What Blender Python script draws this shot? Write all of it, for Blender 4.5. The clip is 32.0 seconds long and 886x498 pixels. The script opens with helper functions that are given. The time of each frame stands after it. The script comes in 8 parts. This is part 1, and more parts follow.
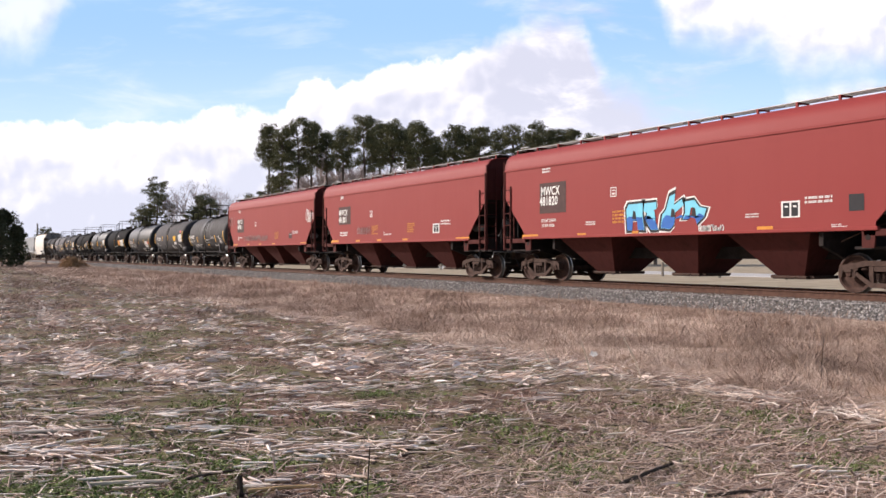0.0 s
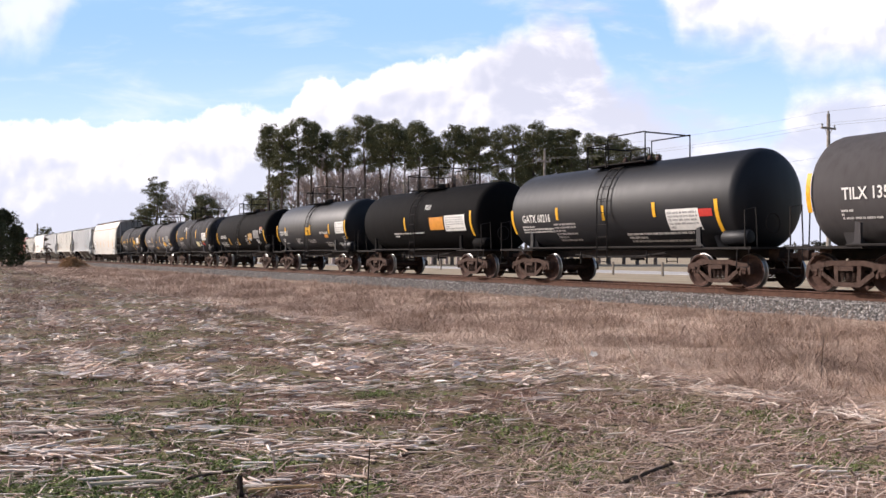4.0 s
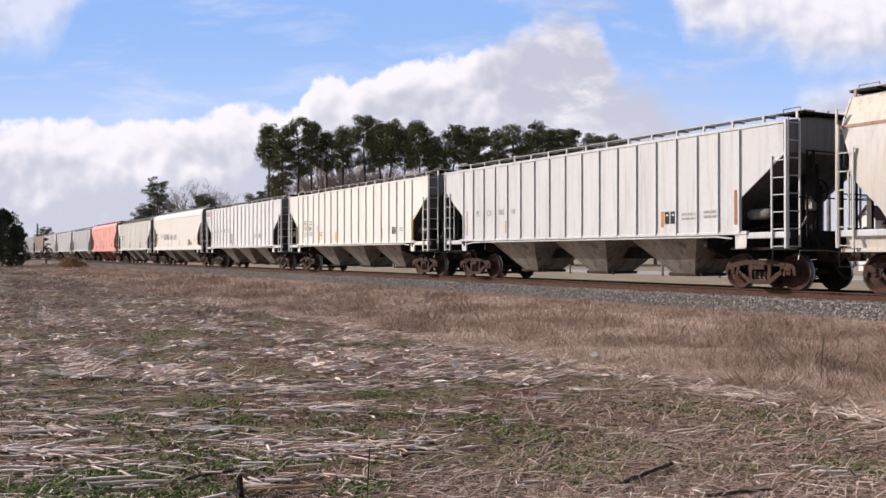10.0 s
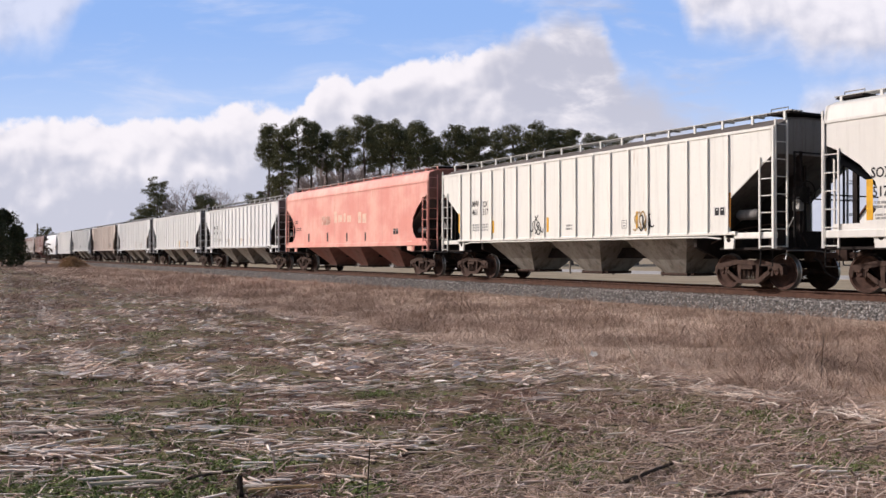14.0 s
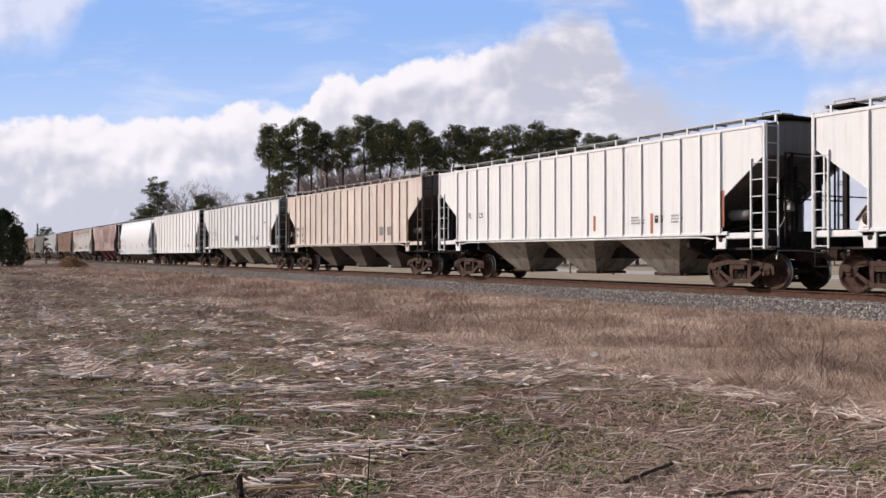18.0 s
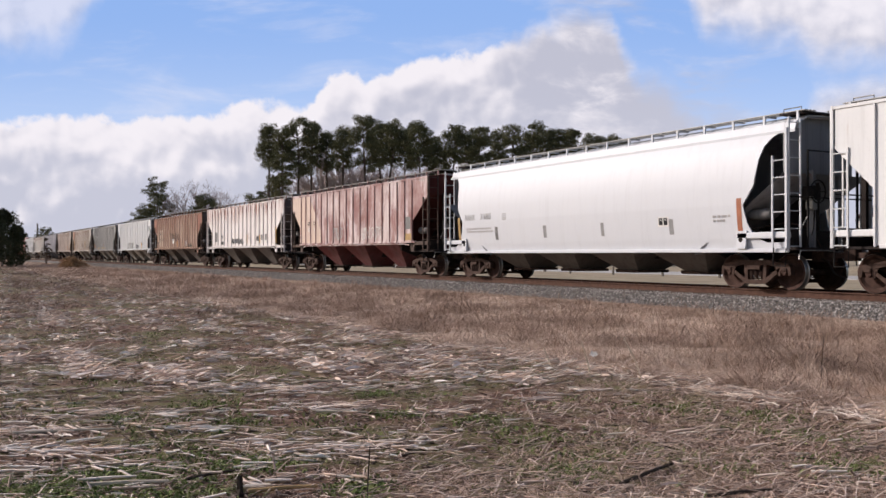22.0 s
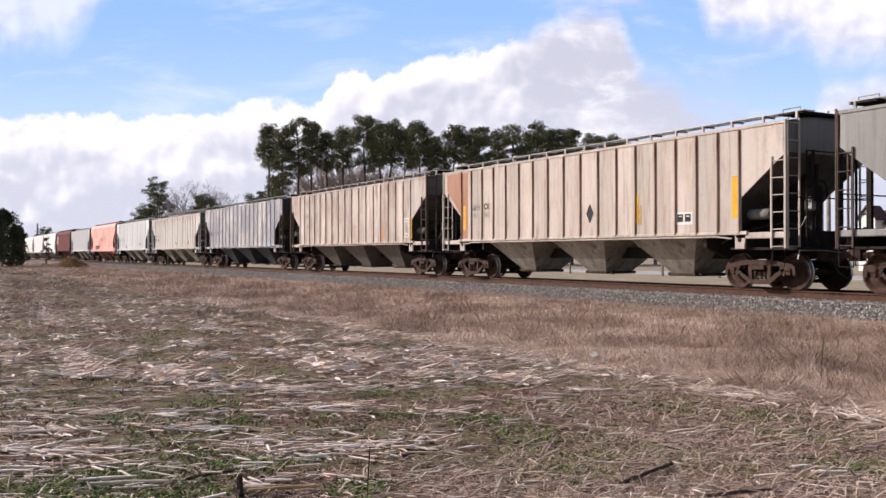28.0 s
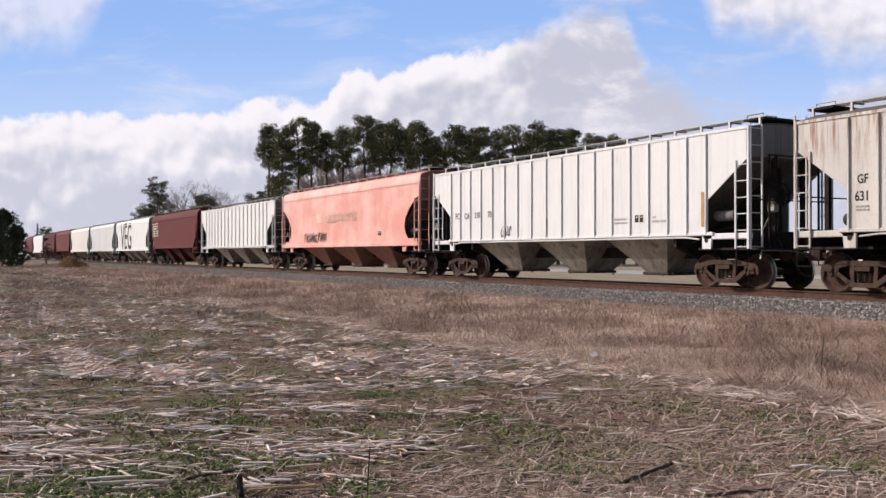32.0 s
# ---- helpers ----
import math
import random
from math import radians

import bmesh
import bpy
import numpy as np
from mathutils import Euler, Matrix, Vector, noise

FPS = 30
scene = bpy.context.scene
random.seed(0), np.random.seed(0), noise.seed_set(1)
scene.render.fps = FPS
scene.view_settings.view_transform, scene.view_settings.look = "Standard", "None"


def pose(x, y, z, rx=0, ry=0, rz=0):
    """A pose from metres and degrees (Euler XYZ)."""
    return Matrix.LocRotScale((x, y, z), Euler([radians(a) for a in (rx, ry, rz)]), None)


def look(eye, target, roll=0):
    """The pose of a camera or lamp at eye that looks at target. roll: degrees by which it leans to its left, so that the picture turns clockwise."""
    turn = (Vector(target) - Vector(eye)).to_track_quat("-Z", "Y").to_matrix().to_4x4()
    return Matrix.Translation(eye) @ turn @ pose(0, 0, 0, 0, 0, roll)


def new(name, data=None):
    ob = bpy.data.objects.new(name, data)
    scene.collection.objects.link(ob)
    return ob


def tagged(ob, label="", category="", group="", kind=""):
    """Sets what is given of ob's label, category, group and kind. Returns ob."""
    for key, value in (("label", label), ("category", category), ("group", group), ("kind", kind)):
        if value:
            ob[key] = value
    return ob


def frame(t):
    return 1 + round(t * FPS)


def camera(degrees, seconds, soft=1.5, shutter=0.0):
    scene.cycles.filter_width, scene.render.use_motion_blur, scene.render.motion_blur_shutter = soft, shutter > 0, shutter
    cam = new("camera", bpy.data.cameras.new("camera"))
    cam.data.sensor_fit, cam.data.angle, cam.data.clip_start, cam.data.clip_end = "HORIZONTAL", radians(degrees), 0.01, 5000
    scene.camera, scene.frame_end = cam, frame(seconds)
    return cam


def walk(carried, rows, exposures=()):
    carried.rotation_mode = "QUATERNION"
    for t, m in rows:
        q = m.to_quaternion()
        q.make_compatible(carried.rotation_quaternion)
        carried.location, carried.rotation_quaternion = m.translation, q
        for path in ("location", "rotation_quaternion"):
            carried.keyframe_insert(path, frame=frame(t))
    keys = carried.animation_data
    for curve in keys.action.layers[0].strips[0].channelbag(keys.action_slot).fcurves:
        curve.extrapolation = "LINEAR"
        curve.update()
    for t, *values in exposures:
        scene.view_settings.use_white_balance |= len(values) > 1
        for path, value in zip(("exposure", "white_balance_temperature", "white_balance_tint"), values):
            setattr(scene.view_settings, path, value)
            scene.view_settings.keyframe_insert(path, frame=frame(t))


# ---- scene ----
# A freight train of covered hoppers and tank cars passes a harvested corn field.
# World: the train runs along +x on a straight track, y points away from the camera.
TRACK_Y = 19.6          # centre line of the track
RAIL_Z = 0.70           # top of the rails above the field
EYE = (0.0, 0.0, 1.60)
YAW = radians(29.8)
SPEED = 17.78

cam = camera(52.44, 32.0, soft=1.5)
AIM = (EYE[0] - math.cos(YAW) * 100, EYE[1] + math.sin(YAW) * 100, EYE[2] + 0.62)
walk(cam, [(0.0, look(EYE, AIM)), (32.0, look(EYE, AIM))],
     exposures=[(0.0, 0.52, 6550, 18), (6.5, 0.54, 6550, 18), (9.0, 0.20, 6550, 18), (10.0, 0.14, 6550, 18), (12.0, 0.16, 6550, 18), (13.5, 0.08, 6550, 18), (18.0, 0.10, 6550, 18), (21.0, 0.10, 6550, 18), (22.0, 0.02, 6550, 18), (23.0, 0.20, 6550, 18), (25.0, 0.32, 6550, 18), (28.0, 0.34, 6550, 18), (30.0, 0.30, 6550, 18), (31.0, 0.22, 6550, 18), (32.0, 0.09, 6550, 18)])

# ---- light ----
SUN_DIR = Vector((-0.68, -0.57, 0.46)).normalized()      # towards the sun
SUN_EL = math.asin(SUN_DIR.z)
SUN_ROT = math.atan2(SUN_DIR.x, SUN_DIR.y)
world = bpy.data.worlds.new("sky")
scene.world = world
world.use_nodes = True
wn = world.node_tree
for n in list(wn.nodes):
    wn.nodes.remove(n)
sky = wn.nodes.new("ShaderNodeTexSky")
sky.sky_type, sky.sun_disc = "NISHITA", False
sky.sun_elevation, sky.sun_rotation = SUN_EL, SUN_ROT
sky.air_density, sky.dust_density = 1.0, 1.5
bg = wn.nodes.new("ShaderNodeBackground")
bg.inputs["Strength"].default_value = 0.10
wo = wn.nodes.new("ShaderNodeOutputWorld")
wn.links.new(sky.outputs[0], bg.inputs[0])
wn.links.new(bg.outputs[0], wo.inputs[0])
sun_data = bpy.data.lights.new("sun", "SUN")
sun_data.energy, sun_data.angle, sun_data.color = 4.2, radians(0.6), (1.0, 0.95, 0.87)
sun = new("sun", sun_data)
sun.matrix_world = look(SUN_DIR * 300, (0, 0, 0))

# ---- materials ----
MATS = {}


class Nodes:
    """A short way to write node materials."""

    def __init__(self, name):
        self.mat = bpy.data.materials.new(name)
        self.mat.use_nodes = True
        self.tree = self.mat.node_tree
        for n in list(self.tree.nodes):
            self.tree.nodes.remove(n)
        self.out = self.tree.nodes.new("ShaderNodeOutputMaterial")

    def add(self, kind, values=None, operation="", clamp=False, interpolation="", data="", blend=""):
        n = self.tree.nodes.new(kind)
        if operation:
            n.operation, n.use_clamp = operation, clamp
        if interpolation:
            n.interpolation_type = interpolation
        if data:
            n.data_type, n.blend_type = data, blend
        for k, v in (values or {}).items():
            if isinstance(v, bpy.types.NodeSocket):
                self.tree.links.new(v, n.inputs[k])
            else:
                n.inputs[k].default_value = v
        return n

    def coord(self, which="Object"):
        return self.add("ShaderNodeTexCoord").outputs[which]

    def scaled(self, vec, s):
        return self.add("ShaderNodeMapping", {"Vector": vec, "Scale": s}).outputs[0]

    def noise(self, vec, scale, detail=3.0, rough=0.55, distortion=0.0):
        return self.add("ShaderNodeTexNoise", {"Vector": vec, "Scale": scale, "Detail": detail, "Roughness": rough, "Distortion": distortion}).outputs[0]

    def ramp(self, fac, lo, hi, a=0.0, b=1.0):
        return self.add("ShaderNodeMapRange", {0: fac, 1: lo, 2: hi, 3: a, 4: b}, interpolation="SMOOTHSTEP").outputs[0]

    def math(self, op, a, b=0.0, clamp=False):
        return self.add("ShaderNodeMath", {0: a, 1: b}, operation=op, clamp=clamp).outputs[0]

    def mix(self, fac, a, b, blend="MIX"):
        n = self.add("ShaderNodeMix", None, data="RGBA", blend=blend)
        for sock, v in ((n.inputs[0], fac), (n.inputs[6], a), (n.inputs[7], b)):
            if isinstance(v, bpy.types.NodeSocket):
                self.tree.links.new(v, sock)
            else:
                sock.default_value = v if sock is n.inputs[0] else (*v[:3], 1.0)
        return n.outputs[2]

    def finish(self, color, rough=0.6, metal=0.0, bump=None, strength=0.2, distance=0.01, spec=0.5):
        p = self.add("ShaderNodeBsdfPrincipled")
        for sock, v in (("Base Color", color), ("Roughness", rough), ("Metallic", metal)):
            if isinstance(v, bpy.types.NodeSocket):
                self.tree.links.new(v, p.inputs[sock])
            else:
                p.inputs[sock].default_value = (*v[:3], 1.0) if sock == "Base Color" else v
        p.inputs["Specular IOR Level"].default_value = spec
        if bump is not None:
            b = self.add("ShaderNodeBump", {"Strength": strength, "Distance": distance, "Height": bump})
            self.tree.links.new(b.outputs[0], p.inputs["Normal"])
        self.tree.links.new(p.outputs[0], self.out.inputs[0])
        return self.mat


def paint(name, rgb, dirt=0.3, rust=0.0, fade=0.25, rough=0.5, dirt_rgb=(0.10, 0.075, 0.055), rust_rgb=(0.17, 0.06, 0.025), fade_rgb=None, metal=0.0, spec=0.28, dent=0.25, from_top=False, panels=0.0, smear=0.0, smear_rgb=(0.5, 0.4, 0.34)):
    """Weathered paint on steel: faded blotches, rain streaks of dirt, rust runs, dents."""
    if name in MATS:
        return MATS[name]
    n = Nodes(name)
    c = n.coord()
    blotch = n.noise(c, 0.55, 4.0, 0.6)
    streak = n.noise(n.scaled(c, (5.0, 5.0, 0.28)), 1.0, 4.0, 0.65, 0.3)
    fine = n.noise(c, 14.0, 4.0, 0.7)
    runs = n.noise(n.scaled(c, (9.0, 9.0, 0.6)), 1.0, 3.0, 0.6, 0.6)
    fade_rgb = fade_rgb or tuple(min(1.0, v * 0.75 + 0.10) for v in rgb)
    col = n.mix(n.ramp(blotch, 0.35, 0.7, 0.0, fade * 2.0 if fade < 0.5 else 1.0), rgb, fade_rgb)
    if panels:
        # sheets between the posts, each a little other in tone
        cell = n.math("FLOOR", n.math("MULTIPLY", n.math("ADD", n.add("ShaderNodeSeparateXYZ", {0: c}).outputs[0], 6.90), 1.0 / 0.81))
        tone = n.add("ShaderNodeTexWhiteNoise", {"Vector": n.add("ShaderNodeCombineXYZ", {0: cell, 1: n.add("ShaderNodeObjectInfo").outputs["Random"]}).outputs[0]}).outputs[0]
        col = n.mix(n.math("MULTIPLY", tone, panels), col, tuple(v * 0.62 for v in fade_rgb))
    if smear:
        wash = n.noise(n.scaled(c, (1.5, 1.5, 0.42)), 1.0, 6.0, 0.68, 0.4)
        col = n.mix(n.ramp(wash, 0.44, 0.62, 0.0, smear), col, smear_rgb)
    col = n.mix(n.ramp(streak, 0.46, 0.78, 0.0, dirt), col, dirt_rgb)
    col = n.mix(n.ramp(fine, 0.5, 0.8, 0.0, dirt * 0.5), col, dirt_rgb)
    if rust:
        r = n.math("MULTIPLY", n.ramp(runs, 0.62 - 0.2 * rust, 0.80 - 0.2 * rust), n.ramp(blotch, 0.50 - 0.3 * rust, 0.72 - 0.2 * rust))
        if from_top:
            up = n.add("ShaderNodeSeparateXYZ", {0: c}).outputs[2]
            r = n.math("MULTIPLY", r, n.ramp(n.math("ADD", up, n.math("MULTIPLY", blotch, 2.4)), 3.7, 5.3))
        col = n.mix(n.math("MULTIPLY", r, min(1.0, 0.6 + rust * 0.4)), col, rust_rgb)
    dents = n.math("ADD", n.math("MULTIPLY", blotch, 0.8), n.math("MULTIPLY", fine, 0.05))
    MATS[name] = n.finish(col, n.ramp(streak, 0.3, 0.8, rough, min(1.0, rough + min(0.3, dirt))), metal, dents, dent, 0.05, spec)
    return MATS[name]


def plain(name, rgb, rough=0.6, metal=0.0, vary=0.35, scale=6.0, bump=0.15, distance=0.01, spec=0.15):
    if name in MATS:
        return MATS[name]
    n = Nodes(name)
    c = n.coord()
    a, b = n.noise(c, scale, 4.0, 0.65), n.noise(c, scale * 8.0, 3.0, 0.6)
    dark = tuple(v * (1.0 - vary) for v in rgb)
    col = n.mix(n.ramp(a, 0.3, 0.7), dark, rgb)
    col = n.mix(n.ramp(b, 0.45, 0.8, 0.0, vary), col, tuple(v * 0.6 for v in rgb))
    MATS[name] = n.finish(col, rough, metal, b, bump, distance, spec)
    return MATS[name]


def islands(name, colors, rough=0.85, spec=0.2):
    """One colour a piece, for joined stalks, blades, stones and needles."""
    if name in MATS:
        return MATS[name]
    n = Nodes(name)
    rnd = n.add("ShaderNodeNewGeometry").outputs["Random Per Island"]
    r = n.add("ShaderNodeValToRGB", {0: rnd})
    els = r.color_ramp.elements
    r.color_ramp.interpolation = "LINEAR"
    for i, col in enumerate(colors):
        pos = i / max(1, len(colors) - 1)
        el = els[i] if i < 2 else els.new(pos)
        el.position, el.color = pos, (*col, 1.0)
    MATS[name] = n.finish(r.outputs[0], rough, spec=spec)
    return MATS[name]


STEEL = plain("worn_black_steel", (0.026, 0.023, 0.022), 0.8, 0.0)
DARK = plain("dark_underframe", (0.036, 0.029, 0.027), 0.95)
CAST = plain("rusty_cast_steel", (0.088, 0.056, 0.045), 0.9, 0.0, 0.45, 9.0)
WHEEL = plain("brown_wheel_steel", (0.090, 0.050, 0.039), 0.8, 0.0, 0.5)
TREAD = plain("bright_wheel_tread", (0.45, 0.43, 0.41), 0.35, 0.9, 0.2)
RAILTOP = plain("polished_rail_head", (0.20, 0.15, 0.13), 0.5, 0.6, 0.3)
RAILRUST = plain("rusty_rail_side", (0.115, 0.062, 0.045), 0.9, 0.0, 0.4)
WHITE_PAINT = plain("white_stencil_paint", (0.72, 0.71, 0.68), 0.6, 0.0, 0.15)
BLACK_PAINT = plain("black_stencil_paint", (0.025, 0.025, 0.028), 0.55, 0.0, 0.2)
GREY_PAINT = plain("faded_grey_stencil", (0.30, 0.30, 0.30), 0.7, 0.0, 0.2)
YELLOW = plain("yellow_reflector", (0.75, 0.40, 0.03), 0.45, 0.0, 0.2)
ORANGE = plain("orange_reflector", (0.60, 0.25, 0.04), 0.45, 0.0, 0.2)
REDLET = plain("red_stencil_paint", (0.55, 0.05, 0.04), 0.55, 0.0, 0.2)
GALV = plain("galvanised_walkway", (0.33, 0.33, 0.32), 0.5, 0.4, 0.25)


# ---- mesh building ----
class Geo:
    """Collects vertices and faces of one part."""

    def __init__(self):
        self.v, self.f, self.m = [], [], []

    def put(self, verts, faces, mat=0):
        k = len(self.v)
        self.v += [tuple(p) for p in verts]
        self.f += [tuple(i + k for i in f) for f in faces]
        self.m += [mat] * len(faces)
        return self

    def box(self, x0, x1, y0, y1, z0, z1, mat=0):
        v = [(x, y, z) for x in (x0, x1) for y in (y0, y1) for z in (z0, z1)]
        return self.put(v, [(0, 1, 3, 2), (4, 6, 7, 5), (0, 4, 5, 1), (2, 3, 7, 6), (0, 2, 6, 4), (1, 5, 7, 3)], mat)

    def chamfer(self, x0, x1, y0, y1, z0, z1, c=0.02, mat=0):
        """A box whose long edges are bevelled round the x axis."""
        pts = [(y0 + c, z0), (y1 - c, z0), (y1, z0 + c), (y1, z1 - c), (y1 - c, z1), (y0 + c, z1), (y0, z1 - c), (y0, z0 + c)]
        return self.prism(pts, "x", x0, x1, mat)

    def prism(self, pts, axis, a, b, mat=0):
        n = len(pts)

        def at(p, h):
            return (h, p[0], p[1]) if axis == "x" else (p[0], h, p[1]) if axis == "y" else (p[0], p[1], h)
        v = [at(p, a) for p in pts] + [at(p, b) for p in pts]
        f = [tuple(range(n)), tuple(range(2 * n - 1, n - 1, -1))] + [(i, i + n, (i + 1) % n + n, (i + 1) % n) for i in range(n)]
        return self.put(v, f, mat)

    def tube(self, path, r, n=6, mat=0, r_end=None):
        path = [Vector(p) for p in path]
        rings = []
        for i, p in enumerate(path):
            d = (path[min(i + 1, len(path) - 1)] - path[max(i - 1, 0)]).normalized()
            u = d.cross(Vector((0.31, 0.2, 0.93)))
            if u.length < 0.1:
                u = d.cross(Vector((1, 0, 0)))
            u.normalize()
            w = d.cross(u)
            rr = r if r_end is None else r + (r_end - r) * i / (len(path) - 1)
            rings.append([p + (u * math.cos(2 * math.pi * k / n) + w * math.sin(2 * math.pi * k / n)) * rr for k in range(n)])
        v = [q for ring in rings for q in ring]
        f = [(i * n + k, i * n + (k + 1) % n, (i + 1) * n + (k + 1) % n, (i + 1) * n + k) for i in range(len(path) - 1) for k in range(n)]
        f += [tuple(range(n - 1, -1, -1)), tuple(range((len(path) - 1) * n, len(path) * n))]
        return self.put(v, f, mat)

    def lathe(self, prof, axis="y", n=24, centre=(0, 0, 0), mats=None):
        """Turns (radius, height) pairs about an axis."""
        v, f = [], []
        for r, h in prof:
            for k in range(n):
                a = 2 * math.pi * k / n
                c, s = r * math.cos(a), r * math.sin(a)
                p = {"x": (h, c, s), "y": (s, h, c), "z": (c, s, h)}[axis]
                v.append((p[0] + centre[0], p[1] + centre[1], p[2] + centre[2]))
        k0 = len(self.v)
        self.v += v
        for i in range(len(prof) - 1):
            for k in range(n):
                self.f.append((k0 + i * n + k, k0 + i * n + (k + 1) % n, k0 + (i + 1) * n + (k + 1) % n, k0 + (i + 1) * n + k))
                self.m.append(mats[i] if mats else 0)
        return self

    def mesh(self, name, mats, smooth=False):
        me = bpy.data.meshes.new(name)
        me.from_pydata(self.v, [], self.f)
        for mt in (mats if isinstance(mats, (list, tuple)) else [mats]):
            me.materials.append(mt)
        if any(self.m):
            me.polygons.foreach_set("material_index", self.m)
        bm = bmesh.new()
        bm.from_mesh(me)
        bmesh.ops.recalc_face_normals(bm, faces=bm.faces)
        bm.to_mesh(me)
        bm.free()
        if smooth:
            me.polygons.foreach_set("use_smooth", [True] * len(me.polygons))
            me.set_sharp_from_angle(angle=radians(40))
        me.update()
        return me


def part(name, geo, material, parent, label="", m=None, smooth=False):
    """Links a Geo, or a mesh made before, as one part under a thing or a part."""
    me = geo if isinstance(geo, bpy.types.Mesh) else geo.mesh(name, material, smooth)
    ob = new(name, me)
    ob.parent = parent
    if m is not None:
        ob.matrix_basis = m
    return tagged(ob, label)


CACHE = {}


def cached(key, build):
    if key not in CACHE:
        CACHE[key] = build()
    return CACHE[key]


def fast_mesh(name, verts, faces, mat, smooth=False):
    """Mesh from arrays; faces all have the same number of corners."""
    verts, faces = np.asarray(verts, dtype=np.float32), np.asarray(faces, dtype=np.int32)
    me = bpy.data.meshes.new(name)
    n, k = faces.shape
    me.vertices.add(len(verts))
    me.vertices.foreach_set("co", verts.ravel())
    me.loops.add(n * k)
    me.loops.foreach_set("vertex_index", faces.ravel())
    me.polygons.add(n)
    me.polygons.foreach_set("loop_start", np.arange(0, n * k, k, dtype=np.int32))
    me.polygons.foreach_set("loop_total", np.full(n, k, dtype=np.int32))
    me.materials.append(mat)
    if smooth:
        me.polygons.foreach_set("use_smooth", np.ones(n, dtype=bool))
    me.update(calc_edges=True)
    me.validate()
    return me
# ---- sky backdrop with drifting clouds ----
CLOUD_FAR = 3000.0


def cloud_backdrop():
    n = Nodes("cloudy_sky")
    c = n.coord()
    flat = n.scaled(c, (1592.0 / CLOUD_FAR, 1592.0 / CLOUD_FAR, 0.0))
    xyz = n.add("ShaderNodeSeparateXYZ", {0: flat})
    x, y = xyz.outputs[0], xyz.outputs[1]
    # billows of three sizes, and the same ones a step towards the sun
    big, fine = n.noise(flat, 0.0125, 2.0, 0.5, 0.3), n.noise(flat, 0.032, 5.0, 0.58, 0.25)
    sunward = n.add("ShaderNodeMapping", {"Vector": flat, "Location": (-13.0, 17.0, 0.0)}).outputs[0]
    big_s, fine_s = n.noise(sunward, 0.0125, 2.0, 0.5, 0.3), n.noise(sunward, 0.032, 3.0, 0.5, 0.25)
    lumps = n.math("ADD", n.math("MULTIPLY", n.math("SUBTRACT", big, 0.5), 62.0), n.math("MULTIPLY", n.math("SUBTRACT", fine, 0.5), 40.0))
    relief = n.math("ADD", n.math("MULTIPLY", n.math("SUBTRACT", big, big_s), 1.7), n.math("MULTIPLY", n.math("SUBTRACT", fine, fine_s), 0.45))
    xw = n.math("ADD", x, n.math("MULTIPLY", n.math("SUBTRACT", n.noise(n.add("ShaderNodeMapping", {"Vector": flat, "Location": (500.0, 90.0, 0.0)}).outputs[0], 0.02, 3.0, 0.6), 0.5), 46.0))

    def profile(rows):
        """Height over the horizon of a cloud's edge along the sky: (across, up)."""
        r = n.add("ShaderNodeValToRGB", {0: n.math("MULTIPLY", n.math("ADD", xw, 1184.0), 1.0 / 2370.0, True)})
        els = r.color_ramp.elements
        r.color_ramp.interpolation = "LINEAR"
        for k, (px, up) in enumerate(rows):
            pos = min(1.0, max(0.0, (px + 1184.0) / 2370.0))
            el = els[k] if k < 2 else els.new(pos)
            v = up / 600.0
            el.position, el.color = pos, (v, v, v, 1.0)
        return n.math("MULTIPLY", r.outputs[0], 600.0)

    # the long bank, its towering head and the torn cloud beside it
    top = profile([(-1150, 245), (-784, 236), (-684, 250), (-584, 240), (-484, 246), (-384, 258), (-300, 268), (-262, 262), (-238, 290), (-212, 322), (-176, 328), (-146, 304),
                   (-84, 342), (-20, 354), (56, 362), (90, 384), (120, 404), (180, 440), (225, 470), (285, 455), (305, 392), (335, 344), (385, 326), (425, 292), (460, 262), (560, 232), (610, 240), (645, 306), (700, 330), (784, 342), (1000, 330)])
    soft = n.ramp(x, 40.0, 220.0, 18.0, 85.0)
    deep = n.math("ADD", n.math("SUBTRACT", top, y), lumps)
    bank = n.ramp(n.math("DIVIDE", n.math("ADD", deep, 3.0), soft), 0.0, 1.0)
    bank = n.math("MULTIPLY", bank, n.ramp(x, 330.0, 520.0, 1.0, 0.93))
    # the grey cloud overhead and the small one at the other side
    over = profile([(-1150, 340), (-784, 352), (-700, 366), (-655, 405), (-610, 470), (-300, 520), (390, 520), (425, 440), (450, 388), (520, 376), (600, 366), (655, 330), (720, 326), (784, 330), (1150, 300)])
    high = n.math("ADD", n.math("SUBTRACT", y, over), n.math("MULTIPLY", lumps, 0.75))
    lid = n.math("MULTIPLY", n.ramp(high, -30.0, 60.0), n.ramp(x, -640.0, -500.0, 0.62, 0.95))
    wisp = n.noise(n.scaled(flat, (0.45, 1.7, 1.0)), 0.0075, 5.0, 0.6, 0.4)
    thin = n.math("MULTIPLY", n.ramp(wisp, 0.47, 0.74), n.ramp(x, -200.0, 380.0, 0.34, 0.62))
    mask = n.math("MAXIMUM", n.math("MAXIMUM", bank, lid), thin)
    up = n.ramp(y, 60.0, 450.0)
    blue = n.mix(up, (0.56, 0.72, 0.93), (0.27, 0.47, 0.84))
    # white sunlit rims and billows over lilac-grey bodies
    rim = n.ramp(deep, 8.0, 95.0, 1.0, 0.26)
    rim = n.math("MULTIPLY", rim, n.ramp(n.math("ADD", x, n.math("MULTIPLY", y, 0.35)), 120.0, 300.0, 1.0, 0.42))
